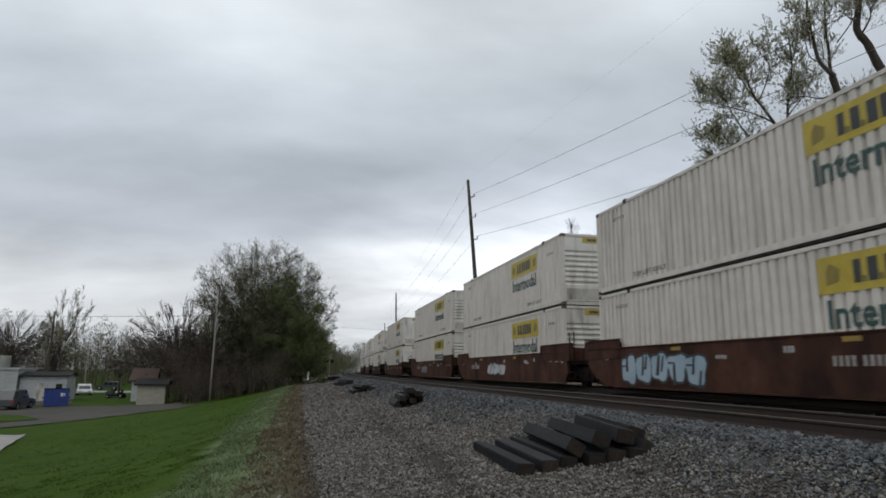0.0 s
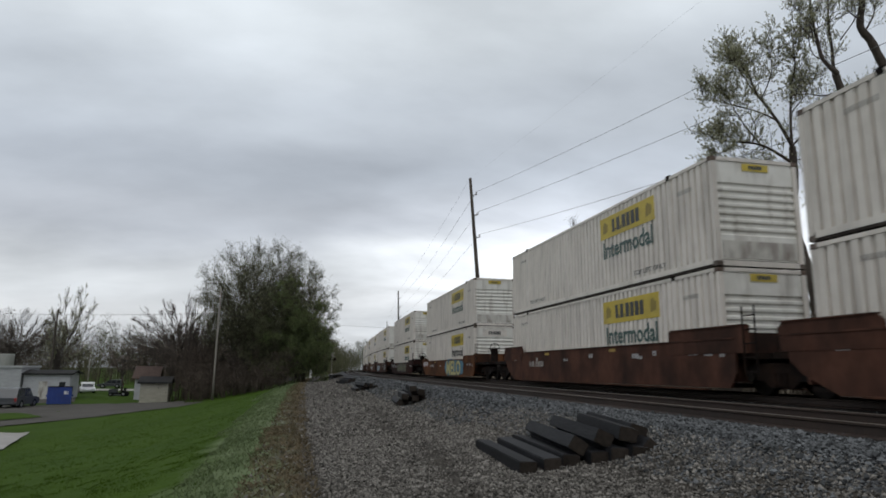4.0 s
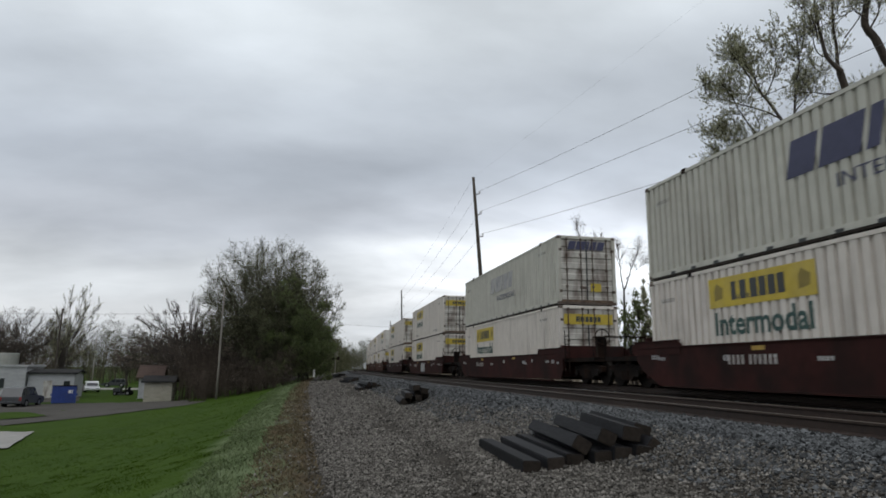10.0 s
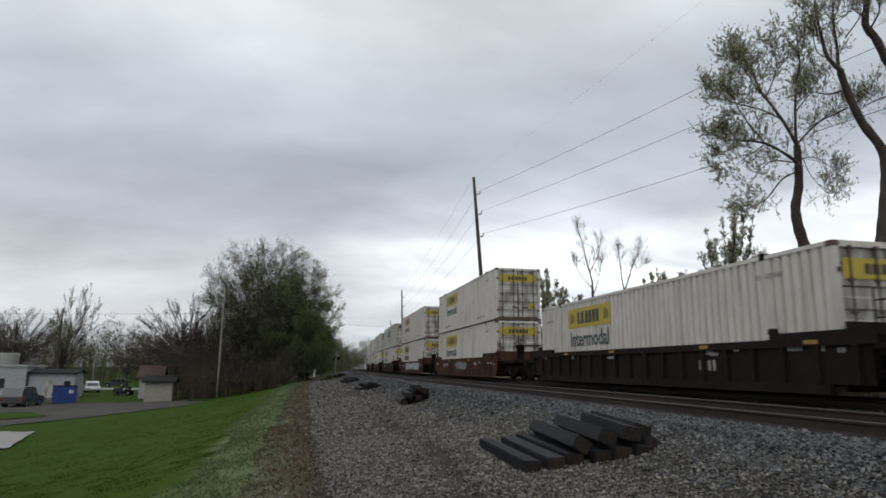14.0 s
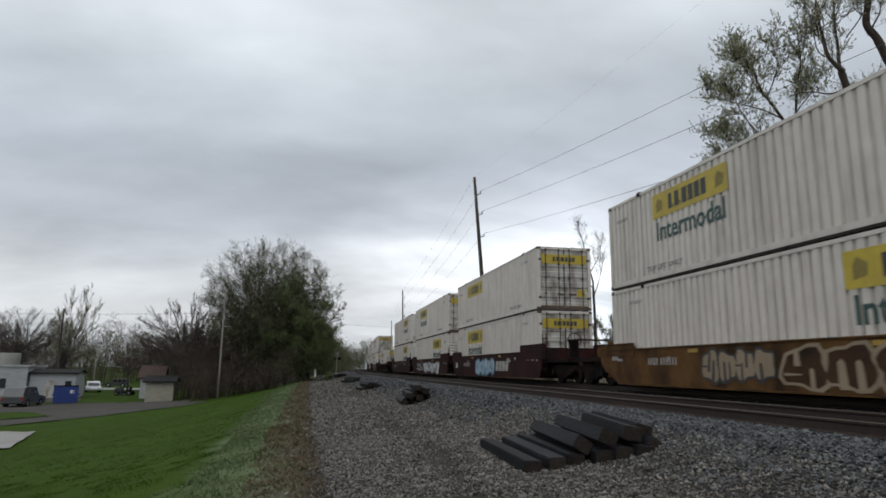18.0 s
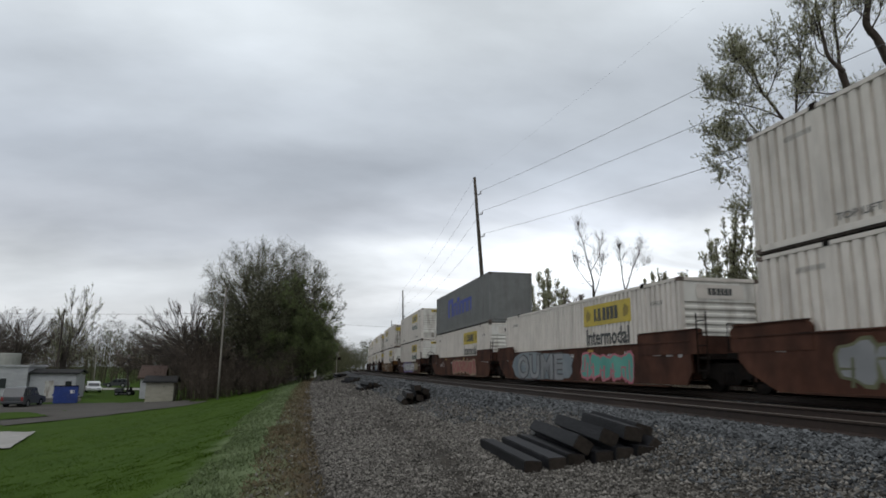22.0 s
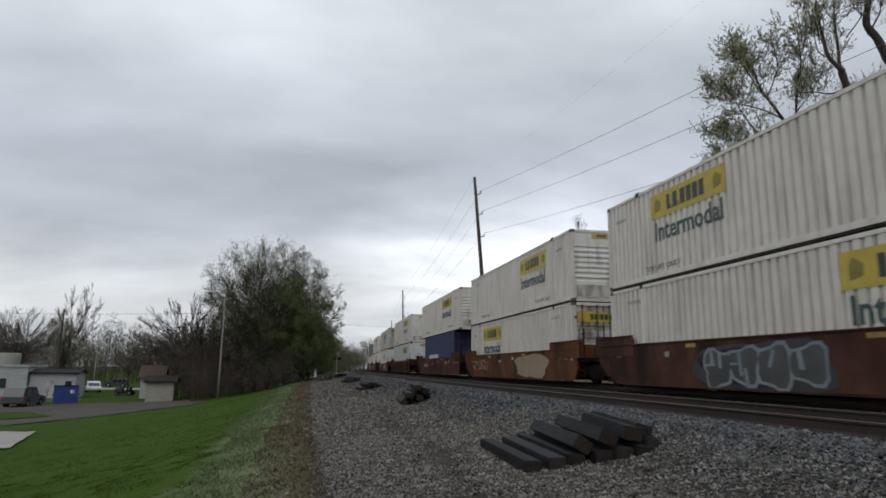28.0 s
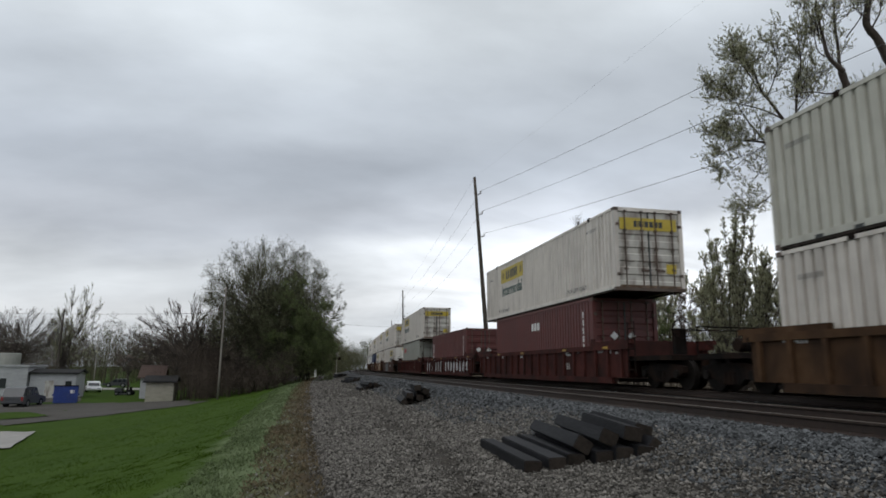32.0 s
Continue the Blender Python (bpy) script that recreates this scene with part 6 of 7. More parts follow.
shell_tree("tree", foot(-29.0, 92.0), (1.6, 0, 7.8), (3.0, 2.9, 6.2), 30, "slim tall tree with pale young leaves", M_LEAF_GREY, 7000, 0.075, 71, 0.15, fork=3.0, counts=(9, 8, 5), twig=0.010, bark=M_TWIG_GREY,
           group="trees beside the lawn", low=-0.6, wander=0.8, spread=0.45, up=0.3)


def woodland(name, boxes, material, seed, label, size):
    """Far brush and woods: crowds of thin stems, each with a loose crown of twig and leaf flakes, joined."""
    rng = np.random.default_rng(seed)
    lats, tops = np.array([a for a, z in PROFILE]), np.array([z for a, z in PROFILE])
    verts, faces, at = [], [], 0
    for s0, s1, l0, l1, count, tall in boxes:
        s, l = rng.uniform(s0, s1, count), rng.uniform(l0, l1, count)
        swell = np.array([1 + 0.3 * noise.noise(Vector((a * 0.06, b * 0.06, 1))) for a, b in zip(s, l)])
        h = tall * rng.uniform(0.4, 1.1, count) * swell
        a = s / RADIUS
        p = np.stack([RADIUS - (RADIUS - l) * np.cos(a), (RADIUS - l) * np.sin(a), np.interp(l, lats, tops)], 1)
        top = p + np.stack([rng.normal(0, 0.07, count) * h, rng.normal(0, 0.07, count) * h, h], 1)
        r = (0.006 * h + 0.012)[:, None]
        one, two, up = np.array([[1, 0, 0]]), np.array([[-0.5, 0.87, 0]]), np.array([[-0.5, -0.87, 0]])
        stem = np.stack([p + one * r, p + two * r, p + up * r, top], 1)
        verts.append(stem.reshape(-1, 3))
        k = at + 4 * np.arange(count)[:, None]
        faces += (k + np.array([[0, 1, 3]])).tolist() + (k + np.array([[1, 2, 3]])).tolist() + (k + np.array([[2, 0, 3]])).tolist()
        at += 4 * count
        n = 200
        f = np.sqrt(rng.uniform(0.03, 1.0, (count, n)))[..., None]
        wide = np.sin(np.clip(f, 0, 1) * 2.75 + 0.25) * 0.19
        c = p[:, None] * (1 - f) + top[:, None] * f + rng.normal(0, 1, (count, n, 3)) * np.array([1, 1, 0.5]) * wide * h[:, None, None]
        c[..., 2] = np.maximum(c[..., 2], p[:, None, 2] + 0.05)
        w = (c - p[:, None] - np.array([0, 0, 1]) * h[:, None, None] * 0.25) / h[:, None, None] + rng.normal(0, 0.45, (count, n, 3)) + np.array([0, 0, 0.35])
        w /= np.linalg.norm(w, axis=2, keepdims=True)
        u = np.cross(w, rng.normal(0, 1, (count, n, 3)))
        u /= np.linalg.norm(u, axis=2, keepdims=True) + 1e-6
        z = (size * 0.45 * rng.uniform(0.5, 1.4, (count, n)) * np.maximum(1.0, h / 8)[:, None])[..., None]
        leaf = np.stack([c, c + w * z * 1.4 + u * z * 0.2, c + w * z * 2.6, c + w * z * 1.2 - u * z * 0.2], 2)
        verts.append(leaf.reshape(-1, 3))
        faces += (at + 4 * np.arange(count * n)[:, None] + np.array([[0, 1, 2, 3]])).tolist()
        at += 4 * count * n
    me = bpy.data.meshes.new(name)
    me.from_pydata(np.concatenate(verts).tolist(), [], faces)
    me.materials.append(material)
    return tagged(new(name, me), label, "woods", kind="stuff")


M_BRUSH = island_tint(surface("brown_brush", (0.044, 0.035, 0.028), (0.092, 0.074, 0.060), 0.95, grain=2, broad=0.2, bump=0, world=True), 0.4)
M_BRUSH_GREEN = island_tint(surface("greening_brush", (0.056, 0.058, 0.032), (0.108, 0.108, 0.062), 0.95, grain=2, broad=0.2, bump=0, world=True), 0.4)
woodland("brush", [(4, 60, 27, 42, 420, 4.4), (60, 160, 24, 42, 300, 5.4), (8, 75, 42, 62, 300, 7.6), (14, 40, 30, 40, 200, 5.4), (24, 38, 35, 52, 560, 10.0)], M_BRUSH, 81, "brown leafless brush behind the tracks", 0.22)
woodland("far_woods", [(88, 130, -84, -46, 420, 9.0), (99, 135, -22, -10, 380, 7.5), (138, 230, -110, -14, 700, 12.0)], M_BRUSH, 82, "distant brown woods not yet in leaf", 0.25)
woodland("far_woods", [(132, 190, -64, -10, 300, 10.0), (118, 330, -16, 3, 900, 9.0), (230, 420, 24, 60, 200, 10.0), (260, 520, -5, 16, 220, 12.0)], M_BRUSH_GREEN, 83, "distant woods with first pale green leaves", 0.36)
woodland("underbrush", [(64, 88, -11, -1.2, 260, 3.4), (88, 130, -9, -1.5, 150, 3.6), (71, 80, -13.5, -9.5, 110, 5.0)], M_BRUSH, 84, "tangled brown underbrush below the trees", 0.16)


# ---- utility poles and wires ----
def utility_pole(foot_at, top_at, girth, arms, label, material=None, arm_long=0.5):
    a, b = Vector(foot_at), Vector(top_at)
    pole = thing("utility_pole", label, "utility pole", "poles of the power line")
    part("pole_shaft", Build().tube([a + (b - a) * f for f in (0, 0.3, 0.6, 0.85, 1.0)], [girth * (1 - 0.45 * f) for f in (0, 0.3, 0.6, 0.85, 1)], 10), material or M_POLE, pole, smooth=True)
    ends = []
    for down in arms:
        p = b + (a - b).normalized() * down
        q = p + Vector((arm_long, 0.0, 0.12))
        arm = part("cross_arm", Build().tube([p, q], [0.06, 0.04], 6), M_POLE, pole)
        ins = Build()
        for k in range(4):
            ins.disc((q.x, q.y, q.z + 0.04 + k * 0.07), 2, 0.055 if k % 2 == 0 else 0.035, 0.03, 10)
        part("insulator", ins, M_PALEPOLE, arm)
        ends.append(q + Vector((0, 0, 0.3)))
    return ends


def wire(a, b, sag, thick=0.013):
    pts = [a.lerp(b, i / 24) - Vector((0, 0, sag * 4 * (i / 24) * (1 - i / 24))) for i in range(25)]
    solid("power_wire", Build().tube(pts, thick, 4), M_WIRE, "thin dark power wire between poles", "wire", "wires of the power line")


POLES = [((17.55, 57.5, -0.4), (16.15, 57.86, 19.70)), ((23.3, 141.3, -0.4), (22.85, 141.46, 18.6)), ((34.9, 238.2, -0.4), (34.5, 238.3, 18.8)), ((52.0, 335.0, -0.4), (51.6, 335.0, 18.6))]
ENDS = [utility_pole((23.3, -21.6, -0.4), (23.3, -21.6, 19.5), 0.24, (6.4, 8.0, 10.6), "tall leaning wooden power pole with short arms")]
ENDS += [utility_pole(a, b, 0.24, (1.75, 3.75, 5.95), "tall leaning wooden power pole with short arms") for a, b in POLES]
for e, f in zip(ENDS, ENDS[1:]):
    for p, q in zip(e, f):
        wire(p, q, 0.9)
wire(Vector(POLES[0][1]), Vector((22.4, -21.6, 19.45)), 0.3, 0.003)
for (a, b), (c, d) in zip(POLES, POLES[1:]):
    wire(Vector(b), Vector(d), 0.6, 0.008)
utility_pole(foot(-7.0, 66.5), (-6.95, 66.5, EYE + 7.75), 0.11, (), "plain grey wooden utility pole by the trees", M_PALEPOLE)
utility_pole(foot(-28.1, 87.9), (-28.0, 87.9, EYE + 6.9), 0.16, (0.5,), "dark wooden utility pole behind the buildings", arm_long=0.6)
utility_pole(foot(-29.3, 108.0), (-29.3, 108.0, EYE + 4.3), 0.10, (), "thin grey pole by the road", M_PALEPOLE)
wire(Vector((-60, 96, 8.6)), Vector((-6.95, 66.5, EYE + 5.2)), 0.5, 0.014)
wire(Vector((-6.95, 66.5, EYE + 5.2)), Vector((30, 122, 9.4)), 0.6, 0.014)


# ---- buildings, yard ----
M_SIDING = surface("white_siding", (0.32, 0.324, 0.332), (0.41, 0.414, 0.422), 0.7, grain=2, broad=0.4, bump=0.05, stain=(0.2, 0.19, 0.18), stain_amount=0.25)
M_BEIGE = surface("beige_siding", (0.27, 0.25, 0.205), (0.34, 0.32, 0.265), 0.8, grain=2, broad=0.4, bump=0.05, stain=(0.15, 0.14, 0.11), stain_amount=0.3)
M_SHINGLE = surface("dark_shingles", (0.018, 0.018, 0.019), (0.04, 0.039, 0.038), 0.9, grain=6, broad=0.6, bump=0.2)
M_GLASS = surface("dark_window_glass", (0.02, 0.022, 0.025), (0.035, 0.038, 0.042), 0.08, grain=1, bump=0)
M_BINBLUE = surface("blue_bin_paint", (0.008, 0.028, 0.16), (0.016, 0.045, 0.22), 0.5, grain=3, broad=1, bump=0.05, stain=(0.03, 0.03, 0.05), stain_amount=0.4)
M_CARDARK = surface("dark_grey_car_paint", (0.045, 0.047, 0.052), (0.065, 0.068, 0.074), 0.3, 0.1, grain=1, bump=0)
M_CARWHITE = surface("white_car_paint", (0.55, 0.55, 0.56), (0.62, 0.62, 0.63), 0.3, grain=1, bump=0)
M_TYRE = surface("tyre_rubber", (0.008, 0.008, 0.008), (0.016, 0.016, 0.016), 0.9, grain=8, bump=0.1)
M_CHROME = surface("dull_chrome", (0.25, 0.25, 0.26), (0.4, 0.4, 0.41), 0.3, 0.8, grain=5, bump=0)
M_LAMPRED = surface("red_tail_lamp", (0.16, 0.008, 0.008), (0.24, 0.014, 0.014), 0.3, grain=3, bump=0)


M_BROWNROOF = surface("brown_shingles", (0.055, 0.038, 0.032), (0.10, 0.072, 0.062), 0.9, grain=6, broad=0.6, bump=0.2)


def clad_wall(parent, x0, x1, y0, y1, z0, z1, material):
    """A wall box with lapped boards on the face towards the lawn."""
    wall = part("wall", Build().box(x0, x1, y0, y1, z0, z1), material, parent)
    n = int((z1 - z0) / 0.2)
    board = Build().prism([(-0.025, 0), (0, 0), (0, 0.19), (-0.006, 0.19)], 0, x0, x1).mesh("siding_board", material)
    for k in range(n):
        part("siding_board", board, None, wall, m=Matrix.Translation((0, y0, z0 + k * (z1 - z0) / n)))
    return wall


def gable_roof(x0, x1, y0, y1, z, rise, over, ridge_along_x=True):
    if ridge_along_x:
        ym = (y0 + y1) / 2
        return Build().prism([(y0 - over, z - 0.08), (ym, z + rise), (y1 + over, z - 0.08), (y1 + over, z + 0.06), (ym, z + rise + 0.16), (y0 - over, z + 0.06)], 0, x0 - over, x1 + over)
    xm = (x0 + x1) / 2
    b = Build()
    b.prism([(x0 - over, z - 0.08), (xm, z + rise), (x1 + over, z - 0.08), (x1 + over, z + 0.06), (xm, z + rise + 0.16), (x0 - over, z + 0.06)], 1, y0 - over, y1 + over)
    return b


def house(label, x, y, wide, deep, tall, rise, turn, wall_mat, roof_mat, ridge_along_x=True, openings=(), flat=False):
    h = thing("house" if "house" in label else "shed" if "shed" in label else "building", label, "shed" if "shed" in label else "building", m=Matrix.Translation(foot(x, y)) @ pose(0, 0, 0, 0, 0, turn))
    clad_wall(h, -wide / 2, wide / 2, 0, deep, 0, tall, wall_mat)
    if not flat:
        if ridge_along_x:
            g = Build()
            for xx in (-wide / 2, wide / 2 - 0.1):
                g.prism([(0, tall), (deep, tall), (deep / 2, tall + rise)], 0, xx, xx + 0.1)
        else:
            g = Build()
            for yy in (0, deep - 0.1):
                g.prism([(-wide / 2, tall), (wide / 2, tall), (0, tall + rise)], 1, yy, yy + 0.1)
        part("gable", g, wall_mat, h)
        part("roof", gable_roof(-wide / 2, wide / 2, 0, deep, tall, rise, 0.3, ridge_along_x), roof_mat, h)
    else:
        part("roof", Build().box(-wide / 2 - 0.15, wide / 2 + 0.15, -0.15, deep + 0.15, tall, tall + rise), roof_mat, h)
    for kind, cx, cz, w, t in openings:
        o = part(kind, Build().box(cx - w / 2 - 0.08, cx + w / 2 + 0.08, -0.06, -0.027, cz - t / 2 - 0.08, cz + t / 2 + 0.08), M_SIDING, h)
        part("pane" if kind == "window" else "door_panel", Build().box(cx - w / 2, cx + w / 2, -0.075, -0.061, cz - t / 2, cz + t / 2), M_GLASS if kind == "window" else M_DOOR, o)
    return h


house("white clad building with flat grey roof edge", -32.0, 77.0, 9.0, 9.0, 3.4, 0.2, 8, M_SIDING, M_SIDING, True, (("window", 2.2, 1.7, 0.9, 1.0),), True)
house("white clad wing with dark shingle roof", -25.3, 78.5, 4.4, 6.0, 2.75, 0.28, 8, M_SIDING, M_SHINGLE, True, (("door", -0.3, 1.0, 0.8, 1.9), ("window", 1.5, 1.5, 0.6, 0.8)))
house("beige shed with dark shingle roof", -13.1, 71.0, 2.6, 3.6, 2.0, 0.45, 4, M_BEIGE, M_SHINGLE, True)
house("white house with brown roof behind the shed", -15.2, 77.5, 2.2, 5.5, 2.3, 1.2, 6, M_SIDING, M_BROWNROOF, True)
tank = thing("metal_tank", "pale grey ribbed steel tank beside the building", "tank", m=Matrix.Translation(foot(-33.4, 88.0)))
tb = Build()
tb.tube([(0, 0, 0), (0, 0, 4.9), (0, 0, 5.0)], [1.2, 1.2, 1.15], 20)
part("tank_shell", tb, M_PALEGREY, tank)
for k in range(5):
    part("tank_hoop", Build().disc((0, 0, 0.6 + k * 0.9), 2, 1.23, 0.05, 20), M_PALEGREY, tank)

bin_ob = thing("waste_container", "blue steel waste container with white sticker", "dumpster", m=Matrix.Translation(foot(-20.8, 68.4)) @ pose(0, 0, 0, 0, 0, 14))
part("bin_body", Build().prism([(-0.75, 0.12), (0.65, 0.12), (0.75, 1.25), (-0.75, 1.65)], 0, -0.98, 0.98), M_BINBLUE, bin_ob)
for k in (-0.6, -0.2, 0.2, 0.6):
    part("bin_rib", Build().box(k - 0.04, k + 0.04, -0.80, -0.73, 0.15, 1.5), M_BINBLUE, bin_ob)
part("bin_lid", Build().prism([(-0.8, 1.66), (0.8, 1.27), (0.8, 1.33), (-0.8, 1.73)], 0, -1.0, 1.0), M_STEEL, bin_ob, "dark lid")
for sx in (-1, 1):
    part("lift_pocket", Build().box(min(sx * 0.98, sx * 1.1), max(sx * 0.98, sx * 1.1), -0.5, 0.5, 0.8, 0.95), M_BINBLUE, bin_ob)
part("sticker", Build().box(0.35, 0.7, -0.80, -0.765, 1.0, 1.3), M_WHITEINK, bin_ob, "white sticker")


def vehicle(name, label, x, y, turn, long, wide, tall, paint, style):
    """A parked car; its front is at +x."""
    car = thing(name, label, "car", "parked vehicles", Matrix.Translation(foot(x, y)) @ pose(0, 0, 0.03, 0, 0, turn))
    h, w = long / 2, wide / 2
    belt = tall * 0.56
    body = [(-h, 0.38), (-h, belt - 0.06), (-h + 0.05, belt), (h - 0.9, belt - 0.02), (h - 0.15, belt - 0.14), (h, belt - 0.3), (h, 0.36), (h - 0.3, 0.28), (-h + 0.3, 0.28)]
    part("body", Build().prism(body, 1, -w, w), paint, car)
    if style == "pickup":
        cab = [(-h + 1.75, belt), (-h + 1.95, tall - 0.06), (-h + 2.1, tall), (h - 2.0, tall), (h - 1.85, tall - 0.05), (h - 1.15, belt - 0.02)]
    else:
        cab = [(-h + 0.05, belt), (-h + 0.35, tall - 0.08), (-h + 0.55, tall), (h - 2.05, tall), (h - 1.85, tall - 0.05), (h - 1.05, belt - 0.02)]
    part("cabin", Build().prism(cab, 1, -w + 0.1, w - 0.1), paint, car)
    lo, hi = belt + 0.05, tall - 0.14
    c0, c1 = cab[0][0] + 0.28, cab[-1][0] - 0.50
    n = 2 if style == "pickup" else 3
    for sy in (-1, 1):
        for k in range(n):
            a, c = c0 + (c1 - c0) * k / n + 0.05, c0 + (c1 - c0) * (k + 1) / n - 0.05
            part("side_window", Build().prism([(a, lo), (c, lo), (c - 0.06, hi), (a + 0.06, hi)], 1, min(sy * (w - 0.1), sy * (w - 0.085)), max(sy * (w - 0.1), sy * (w - 0.085))), M_GLASS, car)
    f0, f1 = cab[-1], cab[-2]
    ws = [(f0[0] - 0.05, f0[1] + 0.06), (f0[0] - 0.03, f0[1] + 0.06), (f1[0] + 0.03, f1[1] - 0.05), (f1[0] + 0.01, f1[1] - 0.05)]
    part("windscreen", Build().prism([(p + 0.02, q) for p, q in ws], 1, -w + 0.2, w - 0.2), M_GLASS, car)
    part("rear_window", Build().prism([(cab[0][0] + 0.05, lo), (cab[0][0] + 0.03, lo), (cab[1][0] - 0.015, hi), (cab[1][0] + 0.01, hi)], 1, -w + 0.25, w - 0.25), M_GLASS, car)
    for x0 in (-h + 0.85, h - 0.95):
        for sy in (-1, 1):
            wheel = part("wheel", Build().disc((x0, sy * (w - 0.10), 0.34), 1, 0.34, 0.115, 18), M_TYRE, car)
            part("rim", Build().disc((x0, sy * (w + 0.012), 0.34), 1, 0.20, 0.012, 14), M_CHROME, wheel)
    for sy in (-1, 1):
        part("headlight", Build().box(h - 0.06, h + 0.012, min(sy * (w - 0.5), sy * (w - 0.08)), max(sy * (w - 0.5), sy * (w - 0.08)), belt - 0.36, belt - 0.2), M_CHROME, car, "clear headlight")
        part("tail_light", Build().box(-h - 0.012, -h + 0.05, min(sy * (w - 0.22), sy * (w - 0.04)), max(sy * (w - 0.22), sy * (w - 0.04)), belt - 0.36, belt - 0.06), M_LAMPRED, car, "red tail light")
    for x0 in (-h - 0.06, h - 0.02):
        part("bumper", Build().box(x0, x0 + 0.08, -w + 0.05, w - 0.05, 0.38, 0.54), M_CHROME if style == "pickup" else paint, car)
    return car


vehicle("car", "dark grey four-door utility car parked on gravel", -22.75, 64.0, 86, 4.2, 1.8, 1.7, M_CARDARK, "suv")
vehicle("car", "white estate car parked by the road", -26.4, 97.5, -72, 4.2, 1.75, 1.45, M_CARWHITE, "suv")
vehicle("car", "dark car parked across the far road", -29.3, 121.0, 186, 4.0, 1.7, 1.4, M_CARDARK, "suv")


def ride_on_mower(x, y, turn):
    mower = thing("ride_on_mower", "black ride-on mower parked on the grass by the house", "lawn mower", m=Matrix.Translation(foot(x, y)) @ pose(0, 0, 0.04, 0, 0, turn))
    part("chassis", Build().box(-1.0, 1.0, -0.42, 0.42, 0.28, 0.46), M_TYRE, mower)
    part("bonnet", Build().prism([(0.25, 0.46), (1.12, 0.46), (1.12, 0.72), (0.95, 0.86), (0.25, 0.92)], 1, -0.34, 0.34), M_CARDARK, mower)
    part("seat", Build().prism([(-0.72, 0.52), (-0.2, 0.52), (-0.2, 0.64), (-0.58, 0.66), (-0.66, 1.02), (-0.78, 1.0)], 1, -0.26, 0.26), M_TYRE, mower)
    part("steering_wheel", Build().tube([(0.05 + 0.03 * math.sin(a * math.pi / 6), 0.17 * math.cos(a * math.pi / 6), 1.0 + 0.17 * math.sin(a * math.pi / 6)) for a in range(13)], 0.018, 5, False), M_TYRE, mower)
    part("steering_column", Build().tube([(0.3, 0, 0.85), (0.06, 0, 1.0)], 0.025, 6), M_TYRE, mower)
    part("cutting_deck", Build().box(-0.45, 0.45, -0.62, 0.62, 0.10, 0.26), M_CARDARK, mower)
    for dx, r in ((-0.72, 0.30), (0.78, 0.22)):
        for sy in (-1, 1):
            wheel = part("wheel", Build().disc((dx, sy * 0.46, r), 1, r, 0.10, 16), M_TYRE, mower)
            part("rim", Build().disc((dx, sy * 0.565, r), 1, r * 0.5, 0.012, 12), M_CHROME, wheel)


ride_on_mower(-19.9, 86.6, 172)
vehicle("car", "dark car waiting at the far road crossing", -0.9, 112.0, 5, 4.5, 1.8, 1.5, M_CARDARK, "suv")

draped("driveway", [(43.0, -16.8), (62.5, -8.3), (70.0, -12.0), (63.0, -32.0)], M_DRIVE, "grey gravel driveway beside the lawn", "driveway", 0.05, 30)
draped("grass_patch", [(46.5, -18.8), (50.0, -17.0), (54.5, -20.0), (52.5, -24.0)], M_GROUND, "strip of green grass in the driveway", "grass patch", 0.09, 10)
draped("concrete_slab", [(30.5, -17.5), (30.0, -11.3), (38.6, -13.5), (39.0, -19.0)], M_CONCRETE, "pale concrete slab at the lawn's edge", "slab", 0.07, 12)
draped("back_drive", [(69.0, -25.0), (70.5, -21.8), (135.0, -43.0), (137.0, -47.0)], M_DRIVE, "grey gravel drive leading back past the building", "driveway", 0.06, 20)
draped("far_road", [(106.0, -80.0), (104.0, -22.0), (112.0, -22.0), (115.0, -80.0)], M_CONCRETE, "pale road behind the yard", "road", 0.05, 24)
draped("crossing_road", [(110.0, -14.0), (110.0, 3.9), (116.0, 3.9), (116.0, -14.0)], M_ROADTOP, "asphalt road leading over the tracks", "road", 0.06, 20)

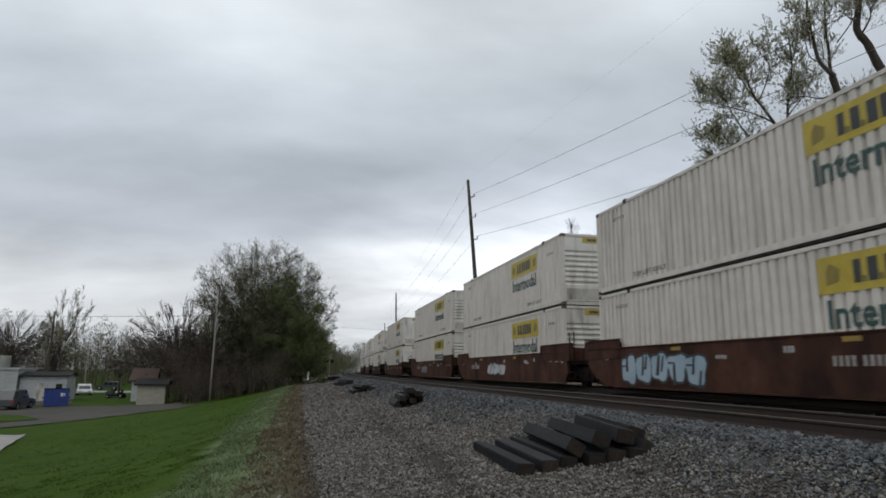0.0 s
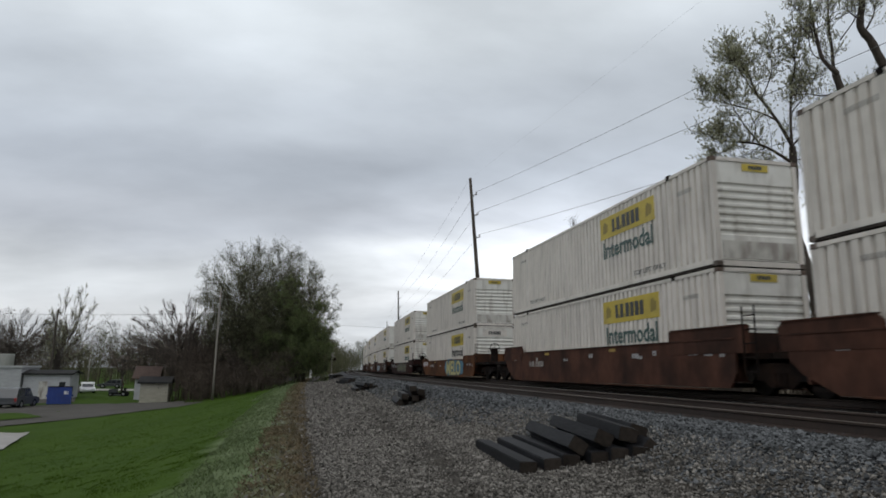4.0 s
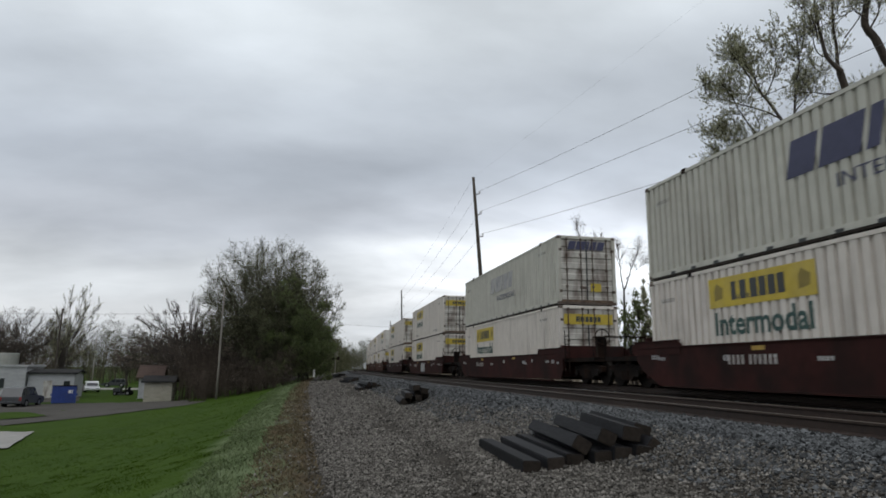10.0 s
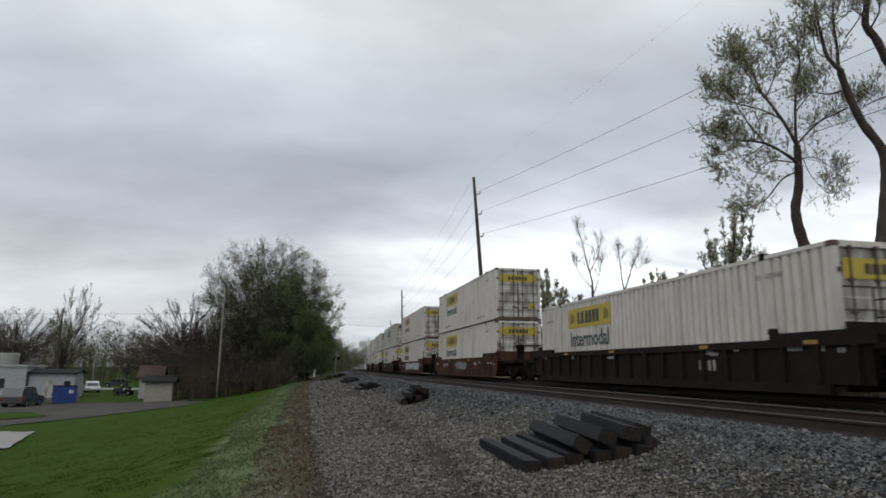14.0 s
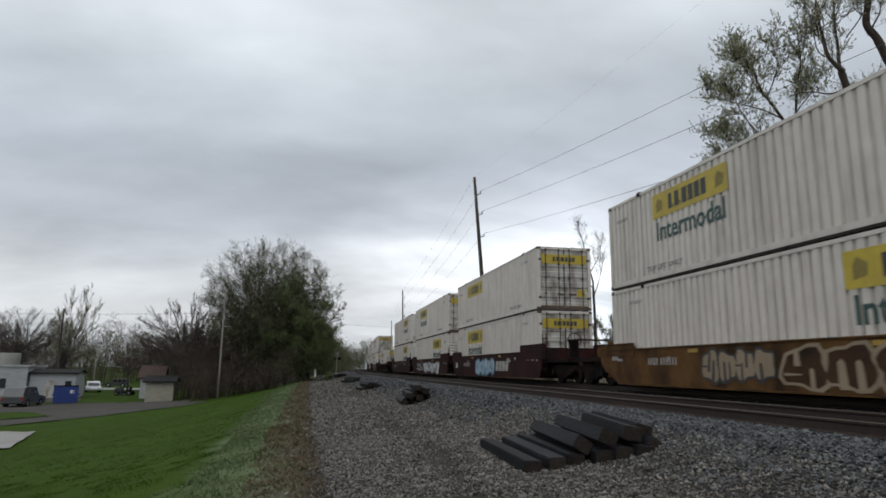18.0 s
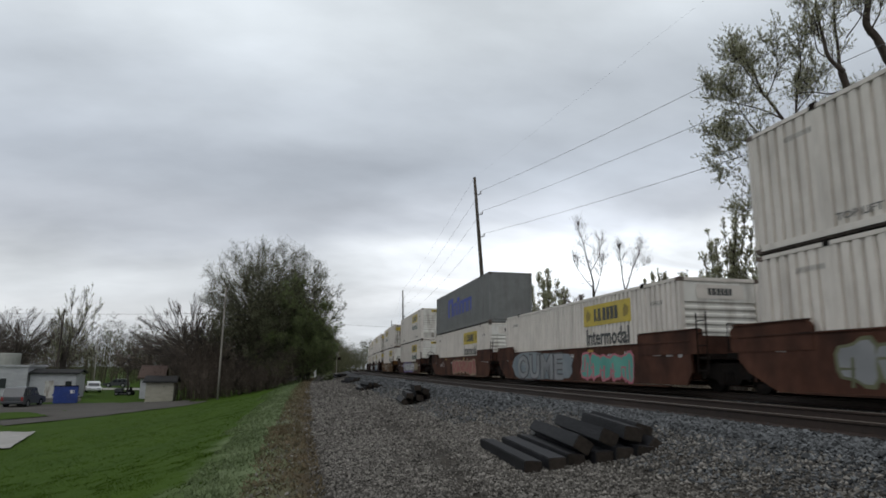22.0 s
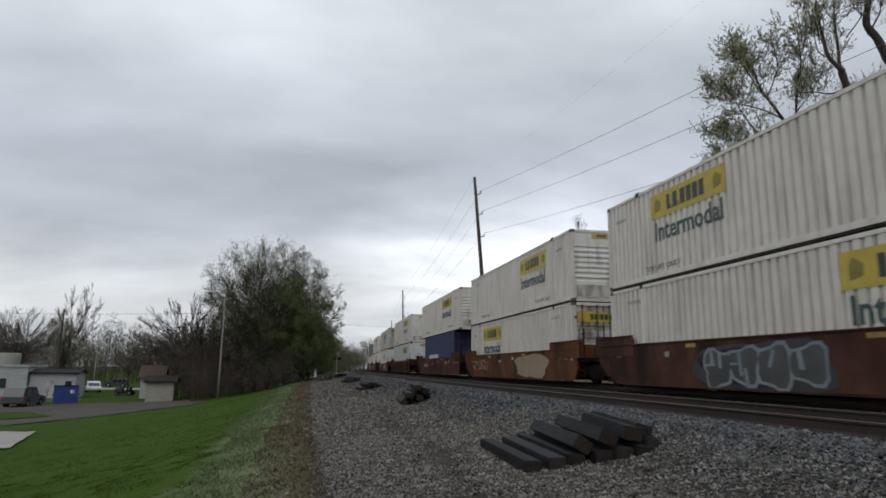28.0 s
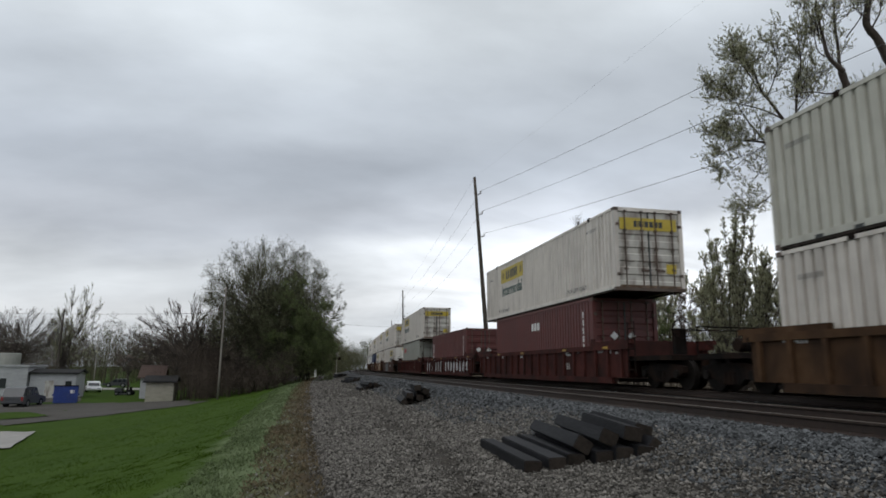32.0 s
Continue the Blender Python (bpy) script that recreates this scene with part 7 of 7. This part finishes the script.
# crossing signal and white marker posts
sig = thing("crossing_signal", "slim white crossing signal mast with dark lamp discs", "crossing signal", m=arc_pose(108.0, 3.4, height(3.4)))
part("mast", Build().tube([(0, 0, 0), (0, 0, 3.9)], 0.05, 8), M_PALEPOLE, sig)
part("signal_base", Build().box(-0.2, 0.2, -0.2, 0.2, -0.2, 0.35), M_CONCRETE, sig)
for sx in (-0.38, 0.38):
    part("signal_disc", Build().disc((sx, -0.1, 2.7), 1, 0.28, 0.03, 16), M_STEEL, sig)
part("signal_arm", Build().box(-0.45, 0.45, -0.07, 0.0, 2.66, 2.74), M_WHITEINK, sig)
for turn in (45, -45):
    part("cross_board", Build().box(-0.55, 0.55, -0.1, -0.08, -0.1, 0.1), M_PALEPOLE, sig, m=Matrix.Translation((0, 0, 3.4)) @ pose(0, 0, 0, 0, turn, 0))
for s, l in ((104.0, 0.1), (106.5, 0.2), (109.0, 0.0)):
    solid("marker_post", Build().tube([(0, 0, -0.2), (0, 0, 1.2), (0, 0, 1.26)], [0.07, 0.07, 0.03], 8), M_WHITEINK, "short white marker post by the crossing", "post", "marker posts", m=arc_pose(s, l, height(l)))


barrier = thing("barrier_rail", "low pale barrier rail on short posts by the crossing", "barrier", m=Matrix.Translation((-0.4, 104.0, 0.0)))
part("rail_beam", Build().prism([(-0.05, -0.05), (0.05, -0.05), (0.05, 0.20), (0.0, 0.24), (-0.05, 0.20)], 0, -2.8, 2.8), M_PALEPOLE, barrier)
for k in (-2.4, 0.0, 2.4):
    part("rail_post", Build().box(k - 0.07, k + 0.07, 0.052, 0.19, -1.4, 0.16), M_PALEPOLE, barrier)


# ---- motion of the train ----
def run(t):
    """Metres gone by after t seconds: the train slows a little."""
    return 20.184 * t - 0.01264 * t * t


def motions():
    for ob, mid, z, turn in MOVING:
        rows = []
        for k in range(33):
            t = 1.0 * k
            rows.append((t, arc_pose((mid + run(t)) * RADIUS / (RADIUS - TRAIN_LAT), TRAIN_LAT, RAIL + z, turn)))
        walk(ob, rows)


motions()
